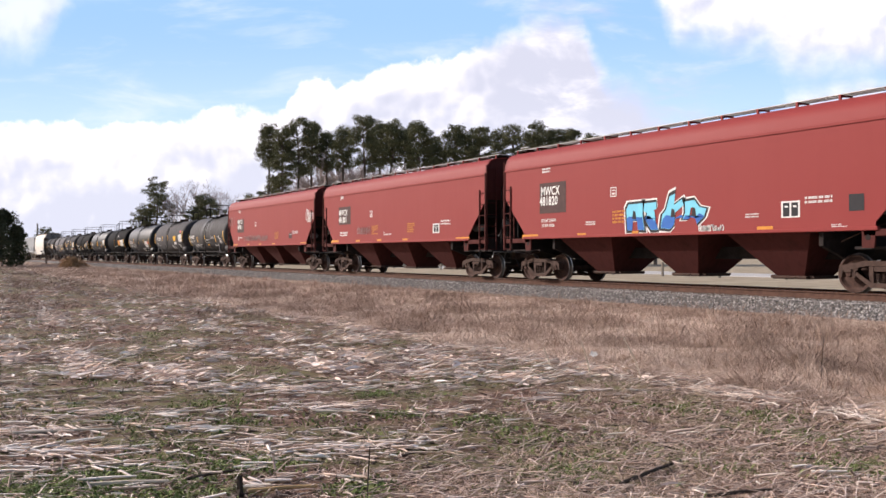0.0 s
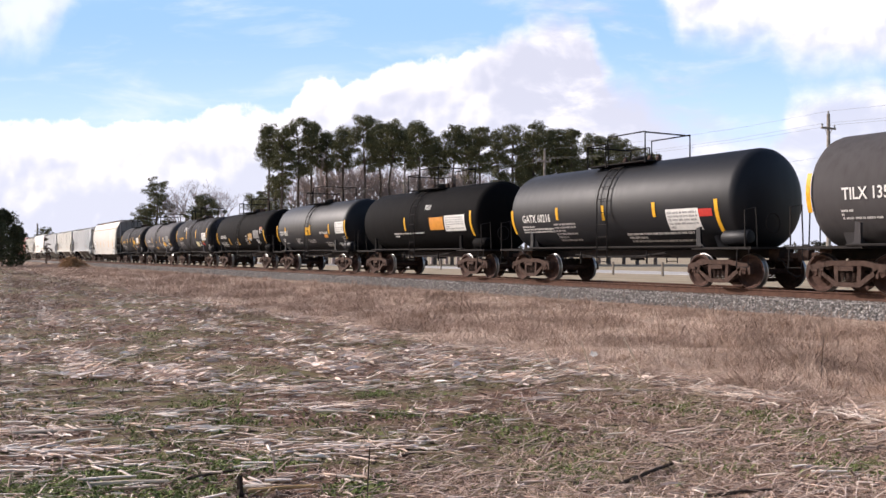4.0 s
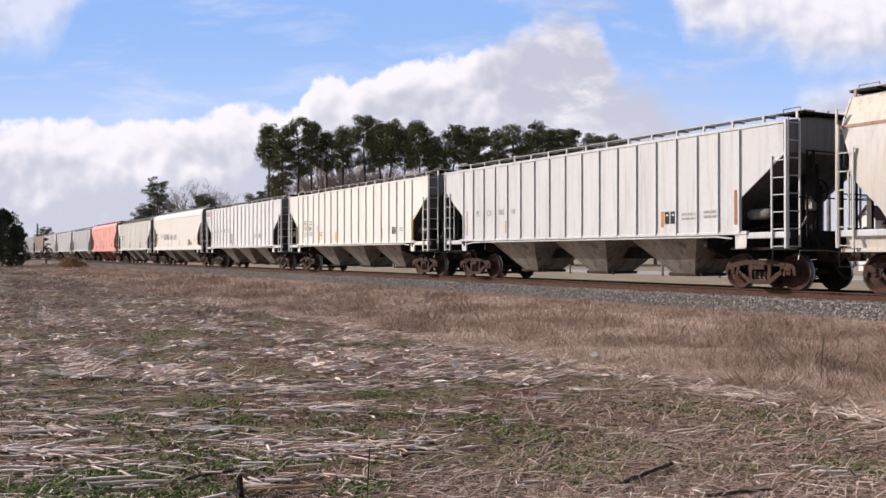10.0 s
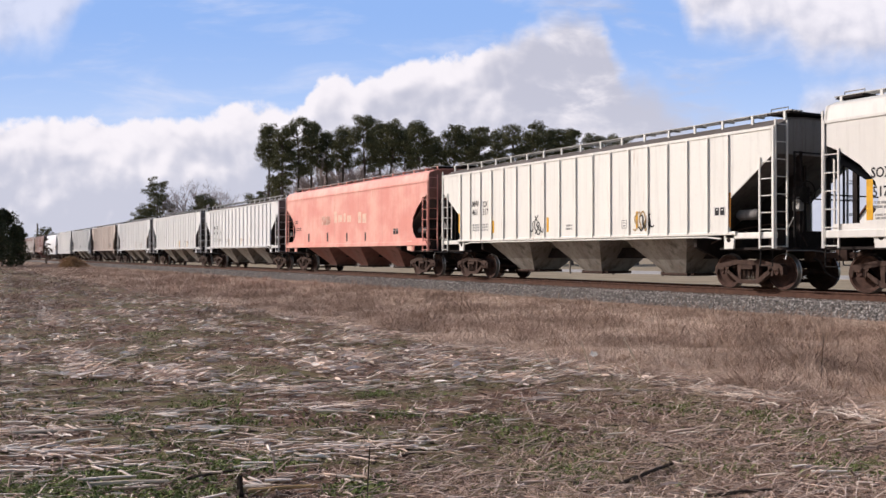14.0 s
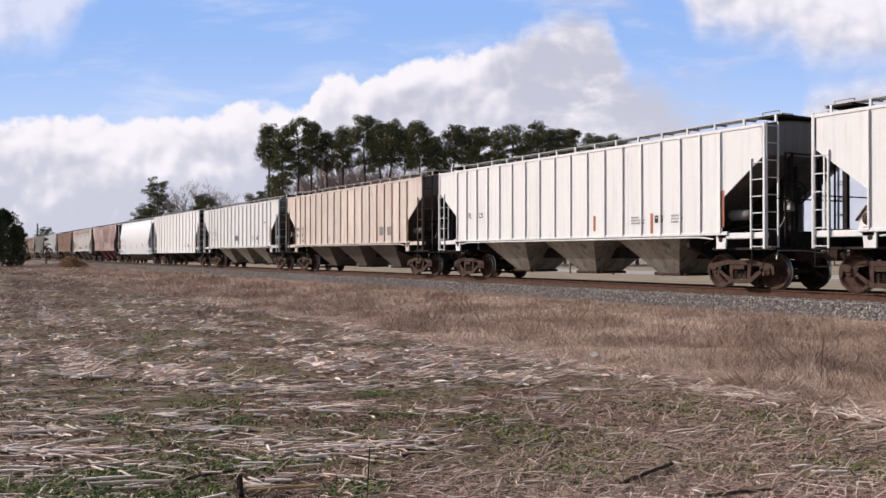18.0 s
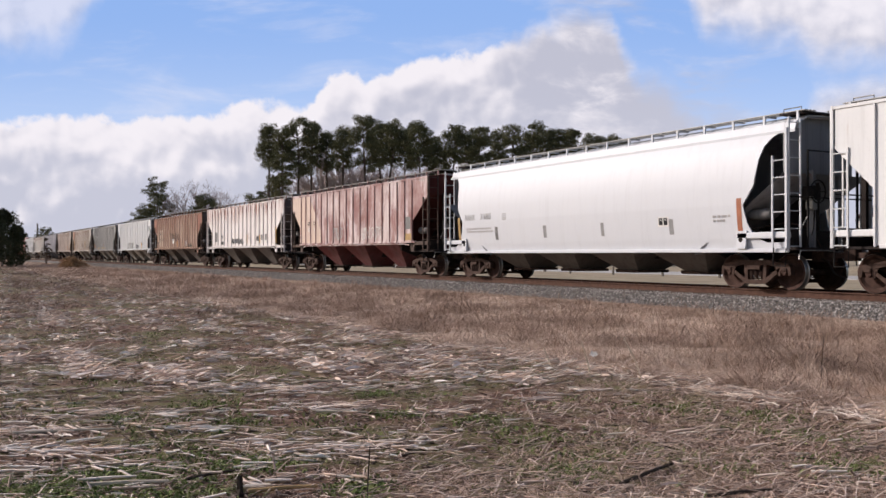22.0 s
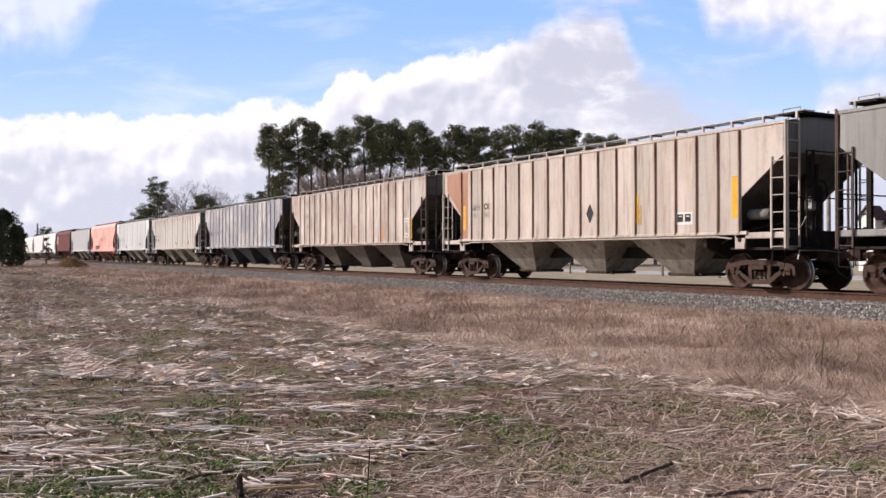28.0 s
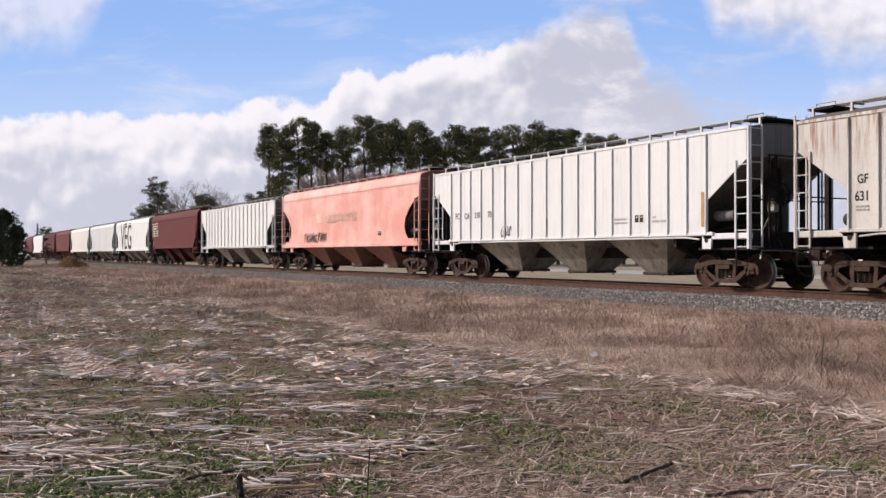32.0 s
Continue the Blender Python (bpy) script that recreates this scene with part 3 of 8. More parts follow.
def end_fittings(car, body, half, top, spec):
    """Boards, rails, pipes and levers on both ends of a hopper car."""
    for s in (-1, 1):
        turn = pose(s * body, 0, 0, 0, 0, 0 if s > 0 else 180)
        part("end_board", cached(("end_board", top), lambda: end_board_mesh(top).mesh("end_board", DARK)), None, car, "", turn)
        part("roof_grab", cached(("roof_grab", top), lambda: roof_grab_mesh(top).mesh("roof_grab", GALV)), None, car, "", turn)
        part("end_rail", cached("end_rail", lambda: Geo().tube([(0.03, -1.58, 2.30), (0.08, -1.50, 2.30), (0.08, 1.50, 2.30), (0.03, 1.58, 2.30)], 0.018, 5).mesh("end_rail", STEEL)), None, car, "", turn)
        part("end_stanchion", cached("end_stanchion", lambda: Geo().tube([(0.08, -0.95, 1.08), (0.08, -0.95, 3.45), (0.08, 0.95, 3.45), (0.08, 0.95, 1.08)], 0.03, 6).mesh("end_stanchion", STEEL)), None, car, "", turn)
        part("uncoupling_lever", cached("lever", lambda: Geo().tube([(0.22, -1.45, 0.78), (0.22, -1.40, 1.0), (0.28, -0.5, 1.0), (0.40, -0.10, 0.95)], 0.016, 5).mesh("uncoupling_lever", GALV)), None, car, "", turn)
        part("brake_pipe", cached("brake_pipe", lambda: Geo().tube([(0.02, -0.40, 1.1), (-0.25, -0.42, 1.6), (-0.7, -0.8, 1.7), (-1.6, -1.1, 1.55), (-2.4, -1.2, 1.2)], 0.022, 5).mesh("brake_pipe", CAST)), None, car, "", turn)
    part("control_valve", cached("control_valve", lambda: Geo().chamfer(-0.10, 0.10, -0.09, 0.09, -0.13, 0.13, 0.04).lathe([(0.0, 0.22), (0.06, 0.21), (0.07, 0.17), (0.07, 0.10)], "z", 10).tube([(0.0, -0.1, -0.1), (0.05, -0.22, -0.3), (-0.1, -0.25, -0.55)], 0.02, 5).mesh("control_valve", GALV)), None, car, "weathered grey brake control valve", pose(body + 0.02, -0.74, 2.12))
    part("brake_cylinder", cached("brake_cylinder", lambda: Geo().lathe([(0.0, -0.30), (0.13, -0.30), (0.15, -0.26), (0.15, 0.14), (0.17, 0.16), (0.17, 0.20), (0.06, 0.22), (0.04, 0.60), (0.0, 0.60)], "x", 12).mesh("brake_cylinder", CAST, True)), None, car, "", pose(-body + 1.2, -0.95, 1.72))
    part("brake_rod", cached("brake_rod", lambda: Geo().tube([(0, -0.62, 2.4), (-0.1, -0.62, 1.5), (-0.35, -0.5, 1.0)], 0.014, 4).mesh("brake_rod", STEEL)), None, car, "", pose(half - 0.55, 0, 0))


def hopper(index, half, x, spec):
    """A covered hopper car; half is half its length over the couplers."""
    kind = spec["kind"]
    zs, eave, top = spec["zs"], spec["eave"], spec["top"]
    body = half - spec.get("gap", 0.62)
    side_mat, frame_mat, bay_mat = spec["side"], spec.get("frame", spec["side"]), spec.get("bay", DARK)
    car = new("hopper_car")
    car.matrix_basis = pose(x, TRACK_Y, RAIL_Z)
    tagged(car, spec["label"], "hopper car", "cars of the freight train")
    sect, cuts = section(kind, zs, eave), cut_table(kind, zs, eave)
    for s in (-1, 1):
        part("side_sheet", side_sheet(body, sect, cuts, s), side_mat, car, smooth=kind in ("curved", "oval"))
    ye = sect[-1][0]
    # roof
    rz = spec.get("roof", top - 0.14)
    if kind in ("wedge", "round"):
        half_roof = [(ye, eave), (ye - 0.03, eave + 0.22), (ye - 0.09, eave + 0.36), (ye - 0.22, top - 0.23), (ye - 0.46, top - 0.15), (0.8, top - 0.11), (0.3, rz + 0.05)]
        prof = half_roof + [(-a, b) for a, b in half_roof[::-1]]
    elif kind in ("curved", "oval"):
        prof = [(ye, eave), (ye - 0.07, eave + 0.22), (ye - 0.30, top - 0.22), (0.8, top - 0.11), (0.3, rz + 0.05), (-0.3, rz + 0.05), (-0.8, top - 0.11), (-ye + 0.30, top - 0.22), (-ye + 0.07, eave + 0.22), (-ye, eave)]
    else:
        prof = [(ye, eave), (0.95, rz - 0.04), (0.4, rz), (-0.4, rz), (-0.95, rz - 0.04), (-ye, eave)]
    inner = [(y * 0.98, z - 0.03) for y, z in prof][::-1]
    part("roof", Geo().prism(prof + inner, "x", -body + 0.02, body - 0.02), spec.get("roof_mat", ROOF_SHADE_GRIME if kind in ("ribbed", "boxy") else side_mat), car, smooth=kind in ("wedge", "round"))
    # eave moulding
    for s in (-1, 1):
        g = Geo()
        g.prism([(s * (ye - 0.02), eave - 0.05), (s * (ye + 0.025), eave - 0.05), (s * (ye + 0.025), eave + 0.02), (s * (ye - 0.02), eave + 0.03)], "x", -body, body)
        part("top_chord", g, spec.get("chord", side_mat), car)
    # end sheets and slope sheets
    for s in (-1, 1):
        zc = cuts[-2][0] if len(cuts) > 2 else eave
        zc = 3.40 if kind in ("ribbed", "boxy") else 2.95 if kind == "wedge" else zs + 1.9
        pts = [(-ye, zc)] + [(-ye, eave)] + [(y, z) for y, z in prof[::-1]][1:-1] + [(ye, eave), (ye, zc)]
        e = s * (body - (0.33 if kind == "oval" else 0.06))
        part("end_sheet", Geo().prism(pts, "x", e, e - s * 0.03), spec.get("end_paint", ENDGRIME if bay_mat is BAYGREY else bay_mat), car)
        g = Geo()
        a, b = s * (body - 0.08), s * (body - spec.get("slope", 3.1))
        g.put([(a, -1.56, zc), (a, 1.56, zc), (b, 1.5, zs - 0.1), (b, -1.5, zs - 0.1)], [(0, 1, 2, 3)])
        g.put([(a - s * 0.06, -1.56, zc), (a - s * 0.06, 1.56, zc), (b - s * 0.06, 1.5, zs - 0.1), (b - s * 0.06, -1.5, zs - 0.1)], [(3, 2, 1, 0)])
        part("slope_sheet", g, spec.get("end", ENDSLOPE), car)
        # stiffeners of the end
        for y in (-0.55, 0.55):
            g = Geo().box(s * (body - 0.10) - 0.06, s * (body - 0.10) + 0.06, y - 0.05, y + 0.05, 1.0, zc + 0.1)
            part("end_post", g, spec.get("end", DARK), car)
        # shear plate over the truck
        z0 = spec.get("deck", 1.02)
        g = Geo().box(min(s * (half - 0.50), s * (body - 1.9)), max(s * (half - 0.50), s * (body - 1.9)), -1.42, 1.42, z0, z0 + 0.06)
        part("end_deck", g, DARK, car)
        # body bolster and bulkheads over the truck
        for bx, bz in ((half - 2.05, 0.90), (body - 2.75, 0.75), (body - 0.22, 1.0)):
            g = Geo().prism([(-1.46, 1.50), (-1.46, max(bz, 1.10)), (-0.5, bz), (0.5, bz), (1.46, max(bz, 1.10)), (1.46, 1.50)], "x", s * bx - 0.06, s * bx + 0.06)
            part("bolster_plate", g, DARK, car)
        part("slope_web", Geo().prism([(s * (body - 0.35), 1.08), (s * (body - 2.9), 1.08), (s * (body - 2.9), min(zc - 0.1, 1.75)), (s * (body - 0.35), min(zc - 0.1, 3.2))], "y", -0.04, 0.04), DARK, car)
        for y in (-1, 1):
            g = Geo().chamfer(min(s * (body + 0.02), s * (body - 1.55)), max(s * (body + 0.02), s * (body - 1.55)), y * 1.54 - 0.05, y * 1.54 + 0.05, 1.30, 1.46)
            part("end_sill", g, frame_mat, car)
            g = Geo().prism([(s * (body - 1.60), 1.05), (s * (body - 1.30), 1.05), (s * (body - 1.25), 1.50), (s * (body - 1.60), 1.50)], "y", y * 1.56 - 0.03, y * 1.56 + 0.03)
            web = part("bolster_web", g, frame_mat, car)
            part("jack_hole", Geo().lathe([(0.0, y * 1.594), (0.065, y * 1.594), (0.07, y * 1.58)], "y", 14, (s * (body - 1.45), 0, 1.28)), DARK, web)
            # side ladder, corner ladder, stirrup
            ml = spec.get("ladder", side_mat)
            mesh = cached(("lad", ml.name, spec.get("rungs", 6)), lambda: ladder(spec.get("rungs", 6), 1.1, 0.42, 0.42).mesh("ladder", ml))
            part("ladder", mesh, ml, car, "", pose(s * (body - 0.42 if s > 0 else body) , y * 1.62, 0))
            mesh = cached(("lad_end", ml.name, round(eave, 1)), lambda: ladder(8, 1.1, 0.43, 0.42).mesh("end_ladder", ml))
            part("end_ladder", mesh, ml, car, "", pose(s * (body + 0.03), y * 1.58 - (0.42 if y > 0 else 0), 0, 0, 0, 90))
            g = Geo().box(s * (body - 0.02) - 0.03, s * (body - 0.02) + 0.03, y * 1.60 - 0.03, y * 1.60 + 0.03, 1.05, eave + 0.03)
            part("corner_post", g, ml, car)
            g = Geo().tube([(s * (body - 0.05), y * 1.58, 1.08), (s * (body - 0.05), y * 1.60, 0.62), (s * (body - 0.42), y * 1.60, 0.62), (s * (body - 0.42), y * 1.58, 1.08)], 0.018, 6)
            part("stirrup_step", g, STEEL, car)
    # brake gear on one end
    g = Geo()
    g.tube([(0.0, 0.28 * math.cos(a * 0.4189), 0.28 * math.sin(a * 0.4189)) for a in range(16)], 0.018, 5)
    for a in range(3):
        g.tube([(0.05, 0, 0), (0.0, 0.28 * math.cos(a * 2.094), 0.28 * math.sin(a * 2.094))], 0.012, 4)
    part("brake_wheel", g, STEEL, car, "", pose(half - 0.50, -0.62, 2.45))
    part("brake_housing", Geo().chamfer(-0.25, 0.08, -0.14, 0.14, -0.2, 0.2, 0.04), STEEL, car, "", pose(half - 0.62, -0.62, 2.40))
    g = Geo().lathe([(0.0, -0.36), (0.10, -0.34), (0.14, -0.27), (0.14, 0.27), (0.10, 0.34), (0.0, 0.36)], "x", 14)
    part("air_reservoir", g, spec.get("tank_mat", ENDGRIME), car, "", pose(body - 1.15, -1.18, 1.93), smooth=True)
    end_fittings(car, body, half, top, spec)
    # posts
    if kind in ("ribbed", "boxy"):
        n, reach = spec.get("posts", 18), body - cuts[0][1] - 0.04
        mesh = cached(("post", zs, eave, spec.get("post", side_mat).name, kind, spec.get("post_half", 0.019)),
                      lambda: Geo().chamfer(-spec.get("post_half", 0.019), spec.get("post_half", 0.019), -0.045, 0.0, zs - 0.03, eave - 0.06, 0.008).mesh("side_post", spec.get("post", side_mat)))
        for px in post_places(n, reach):
            part("side_post", mesh, None, car, "", pose(px, -1.60, 0))
            part("side_post", mesh, None, car, "", pose(px, 1.60, 0, 0, 0, 180))
    # side sill
    for s in (-1, 1):
        if kind == "round":
            g = Geo().chamfer(-body + 0.1, body - 0.1, s * 1.60 - 0.05, s * 1.60 + 0.05, zs - 0.02, zs + 0.16, 0.015)
        elif kind in ("curved", "oval"):
            g = Geo().chamfer(-body + 0.05, body - 0.05, s * 1.50 - 0.04, s * 1.50 + 0.04, zs - 0.05, zs + 0.05, 0.012)
        else:
            g = Geo().chamfer(-body + 1.2, body - 1.2, s * 1.58 - 0.05, s * 1.58 + 0.055, zs - 0.07, zs + 0.02, 0.015)
        part("side_sill", g, spec.get("sill", side_mat), car)
        if kind == "ribbed":
            part("sill_rail", cached(("sill_rail", round(body, 2), side_mat.name), lambda: Geo().tube([(-body + 1.7, 0, zs - 0.16), (-body + 2.2, 0, zs - 0.11), (body - 2.2, 0, zs - 0.11), (body - 1.7, 0, zs - 0.16)], 0.022, 5).mesh("sill_rail", side_mat)), None, car, "", pose(0, s * 1.60, 0))
    part("centre_sill", Geo().box(-half + 0.7, half - 0.7, -0.25, 0.25, 0.78, 1.12), DARK, car)
    # discharge bays
    nb, low = spec.get("bays", 3), spec.get("low", 0.36)
    reach = body - 2.55
    w = 2 * reach / nb
    for i in range(nb):
        cx = -reach + w * (i + 0.5)
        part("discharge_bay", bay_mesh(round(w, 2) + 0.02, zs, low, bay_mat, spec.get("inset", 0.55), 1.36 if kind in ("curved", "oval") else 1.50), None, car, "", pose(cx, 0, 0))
        part("outlet_gate", cached("gate", gate_mesh), None, car, "", pose(cx, 0, low))
    # running boards with their brackets, and roof hatches
    wm = spec.get("walk", GALV)
    for s in (-1, 1):
        g = Geo()
        for k in range(3):
            y = s * (0.72 + 0.15 * k)
            g.box(-body - 0.1, body + 0.1, y - 0.055, y + 0.055, top - 0.022, top)
        part("running_board", g, wm, car)
        count = spec.get("brackets", 17)
        bm_mat = spec.get("chord", side_mat)
        mesh = cached(("bracket", eave, top, bm_mat.name), lambda: Geo().prism([(-1.10, top - 0.06), (-1.10, top - 0.022), (-0.66, top - 0.022), (-0.66, top - 0.06), (-1.05, top - 0.06), (-1.05, eave + 0.06), (-1.10, eave + 0.06)], "x", -0.03, 0.03).mesh("walk_bracket", bm_mat))
        for k in range(count):
            part("walk_bracket", mesh, None, car, "", pose(-body + 0.1 + (2 * body - 0.2) * k / (count - 1), 0, 0, 0, 0, 0 if s < 0 else 180))
    nh = spec.get("hatches", 8)
    mesh = cached(("hatch", round(rz, 2), side_mat.name), lambda: Geo().chamfer(-0.62, 0.62, -0.36, 0.36, rz - 0.02, rz + 0.08, 0.05).mesh("hatch_cover", side_mat))
    for k in range(nh):
        part("hatch_cover", mesh, None, car, "", pose(-body + 1.2 + (2 * body - 2.4) * k / (nh - 1), 0, 0))
    for s in (-1, 1):
        truck(car, s * (half - 2.05) + spec.get("off", 0.0), index)
    ends(car, half, spec.get("off", 0.0))
    return car, body


def tank(index, half, x, spec):
    """A black tank car with a platform, a ladder and frameless underbody."""
    car = new("tank_car")
    car.matrix_basis = pose(x, TRACK_Y, RAIL_Z)
    tagged(car, spec["label"], "tank car", "cars of the freight train")
    r, zc, L = 1.385, 2.40, half - 0.80
    shell = [(0.0, -L)]
    for k in range(1, 9):
        a = math.pi / 2 * k / 8
        shell.append((r * math.sin(a), -L + 0.55 * (1 - math.cos(a))))
    shell += [(q, -h) for q, h in shell[::-1]]
    part("tank_shell", Geo().lathe(shell, "x", 48, (0, 0, zc)), spec["side"], car, "", smooth=True)
    # head and centre jacket bands
    for h, wd, m in spec.get("bands", []):
        g = Geo().lathe([(r, h - wd), (r + 0.012, h - wd), (r + 0.012, h + wd), (r, h + wd)], "x", 48, (0, 0, zc))
        part("jacket_band", g, m, car, smooth=True)
    part("centre_sill", Geo().box(-half + 0.6, half - 0.6, -0.26, 0.26, 0.80, 1.10), DARK, car)
    for s in (-1, 1):
        g = Geo().prism([(-0.99, 1.45), (-0.8, 1.05), (0.8, 1.05), (0.99, 1.45), (0.0, 1.15)], "x", s * (half - 2.0) - 0.20, s * (half - 2.0) + 0.20)
        part("saddle", g, spec["side"], car)
        g = Geo().box(min(s * (half - 0.55), s * (half - 2.6)), max(s * (half - 0.55), s * (half - 2.6)), -1.42, 1.42, 1.04, 1.10)
        part("end_platform", g, STEEL, car)
        for y in (-1, 1):
            g = Geo().tube([(s * (half - 0.70), y * 1.46, 1.1), (s * (half - 0.70), y * 1.46, 2.05), (s * (half - 0.70), y * 1.05, 2.12), (s * (half - 0.70), y * 1.0, 1.1)], 0.02, 6)
            part("grab_iron", g, STEEL, car)
            g = Geo().tube([(s * (half - 0.62), y * 1.40, 1.04), (s * (half - 0.62), y * 1.44, 0.58), (s * (half - 1.0), y * 1.44, 0.58), (s * (half - 1.0), y * 1.40, 1.04)], 0.018, 6)
            part("stirrup_step", g, STEEL, car)
            g = Geo().prism([(s * (half - 2.2), 1.10), (s * (half - 2.5), 1.10), (s * (half - 2.5), 1.62), (s * (half - 2.36), 1.66), (s * (half - 2.34), 1.22)], "y", y * 1.30 - 0.04, y * 1.30 + 0.04)
            part("side_bracket", g, spec["side"], car)
    for y in (-1, 1):
        g = Geo().tube([(-half + 2.2, y * 1.43, 1.12), (half - 2.2, y * 1.43, 1.12)], 0.03, 6)
        part("side_rail", g, STEEL, car)
        # ladder over the shell
        g = Geo()
        for dx in (-0.24, 0.24):
            pts = [(dx, y * 1.47, 0.62), (dx, y * 1.47, 2.2)] + [(dx, y * (r + 0.09) * math.cos(a), zc + (r + 0.09) * math.sin(a)) for a in (0.1, 0.35, 0.6, 0.85, 1.05)]
            g.tube(pts, 0.022, 5)
        for k in range(5):
            g.tube([(-0.24, y * 1.47, 0.68 + 0.38 * k), (0.24, y * 1.47, 0.68 + 0.38 * k)], 0.015, 5)
        for a in (0.15, 0.42, 0.7, 0.95):
            g.tube([(-0.24, y * (r + 0.09) * math.cos(a), zc + (r + 0.09) * math.sin(a)), (0.24, y * (r + 0.09) * math.cos(a), zc + (r + 0.09) * math.sin(a))], 0.015, 5)
        part("ladder", g, STEEL, car)
    # top platform, rail and fittings
    zt = zc + r
    g = Geo()
    for y in (-0.62, 0.62):
        g.box(-1.35, 1.35, y - 0.28, y + 0.28, zt - 0.06, zt - 0.03)
    part("top_platform", g, STEEL, car)
    g = Geo()
    for y in (-0.92, 0.92):
        for x0, x1, z1 in ((-1.35, -0.45, 0.62), (-0.35, 1.35, 0.82)):
            g.tube([(x0, y, zt - 0.12), (x0, y, zt + z1), (x1, y, zt + z1), (x1, y, zt - 0.12)], 0.024, 6)
    g.tube([(1.35, -0.92, zt + 0.8), (1.35, 0.92, zt + 0.8)], 0.024, 6)
    g.tube([(-1.35, -0.92, zt + 0.6), (-1.35, 0.92, zt + 0.6)], 0.024, 6)
    part("safety_rail", g, STEEL, car)
    g = Geo().lathe([(0.0, zt + 0.20), (0.26, zt + 0.20), (0.3, zt + 0.16), (0.3, zt + 0.10), (0.24, zt + 0.08), (0.24, zt - 0.06)], "z", 16)
    part("manway", g, STEEL, car, "", pose(0.15, 0, 0), smooth=True)
    for k, dx in enumerate((-0.45, 0.55, 0.8)):
        mesh = cached("valve", lambda: Geo().lathe([(0.0, zt + 0.24), (0.05, zt + 0.22), (0.09, zt + 0.12), (0.09, zt - 0.05)], "z", 10).mesh("valve", CAST))
        part("valve", mesh, None, car, "", pose(dx, 0.12 * k - 0.1, 0))
    g = Geo().lathe([(0.0, -0.42), (0.13, -0.38), (0.16, -0.3), (0.16, 0.3), (0.13, 0.38), (0.0, 0.42)], "x", 12)
    part("air_reservoir", g, STEEL, car, "", pose(half - 3.0, -0.55, 0.72), smooth=True)
    g = Geo().lathe([(0.0, -0.46), (0.16, -0.44), (0.2, -0.38), (0.2, 0.38), (0.16, 0.44), (0.0, 0.46)], "x", 14)
    part("brake_reservoir", g, spec["side"], car, "", pose(half - 1.35, -1.0, 1.36), smooth=True)
    g = Geo().tube([(-2.0, -0.9, 0.9), (-1.0, -0.9, 0.82), (1.2, -0.9, 0.85), (2.2, -0.9, 0.95)], 0.03, 6)
    g.box(-0.12, 0.12, -0.2, 0.2, 0.72, 1.05)
    for dx in (-1.6, 1.5):
        g.tube([(dx, -1.0, 1.0), (dx, -1.0, 0.62)], 0.03, 6)
    part("steam_pipe", g, STEEL, car)
    g = Geo().tube([(0.0, 0.26 * math.cos(a * 0.4189), 0.26 * math.sin(a * 0.4189)) for a in range(16)], 0.018, 5)
    part("brake_wheel", g, STEEL, car, "", pose(half - 0.62, -0.5, 1.72))
    for s in (-1, 1):
        truck(car, s * (half - 1.97), index)
    ends(car, half)
    return car, L
# ---- the train ----
# places of the couplings along the train at the start, from the front
JOINTS = [-10.5, -27.6, -44.65, -61.85, -74.0, -86.55, -99.2, -111.8, -124.1, -137.3, -149.6, -162.2, -174.45,
          -191.75, -209.67, -227.56, -245.29, -263.24, -280.99, -299.16, -316.67, -334.63, -352.38, -370.21, -388.19, -405.25,
          -423.03, -440.45, -458.42, -476.45, -494.44, -511.8, -529.85, -547.33, -565.7, -584.05, -601.76, -619.84, -637.81,
          -655.4, -673.54, -691.63, -709.58, -727.5, -745.4, -763.3, -781.2]

RED = paint("oxide_red_paint", (0.225, 0.033, 0.030), 0.04, 0.0, 0.12, 0.6, (0.07, 0.03, 0.025), fade_rgb=(0.245, 0.042, 0.037), spec=0.16, dent=0.06)
DARK_AND_SHADED_RED = paint("dark_and_shaded_oxide_red", (0.080, 0.024, 0.021), 0.4, 0.0, 0.2, 0.8, (0.030, 0.017, 0.014), fade_rgb=(0.095, 0.030, 0.026), spec=0.1)
CREAM = paint("cream_paint", (0.60, 0.565, 0.50), 0.2, 0.35, 0.2, 0.55, rust_rgb=(0.40, 0.27, 0.20), smear=0.6, smear_rgb=(0.62, 0.62, 0.62))
BUFF = paint("clean_buff_paint", (0.69, 0.675, 0.635), 0.12, 0.06, 0.1, 0.5, smear=0.15, smear_rgb=(0.56, 0.54, 0.50))
LIGHT = paint("pale_grey_paint", (0.62, 0.635, 0.64), 0.28, 0.10, 0.2, 0.5, panels=0.12)
WHITISH = paint("off_white_paint", (0.71, 0.72, 0.72), 0.18, 0.18, 0.12, 0.5, rust_rgb=(0.40, 0.24, 0.17), panels=0.08)
WHITE = paint("clean_white_paint", (0.60, 0.62, 0.65), 0.06, 0.0, 0.08, 0.5)
SALMON = paint("faded_salmon_paint", (0.70, 0.31, 0.26), 0.10, 0.14, 0.8, 0.55, fade_rgb=(0.78, 0.48, 0.425), rust_rgb=(0.50, 0.21, 0.12))
TAN = paint("stained_tan_paint", (0.66, 0.575, 0.515), 0.30, 0.4, 0.3, 0.6, rust_rgb=(0.30, 0.18, 0.14), panels=0.45, smear=0.35, smear_rgb=(0.42, 0.31, 0.26))
MAROON = paint("chalky_maroon_paint", (0.24, 0.10, 0.092), 0.22, 0.15, 0.8, 0.7, fade_rgb=(0.50, 0.37, 0.35), rust_rgb=(0.12, 0.03, 0.03), smear=0.9, smear_rgb=(0.64, 0.55, 0.535), panels=0.2)
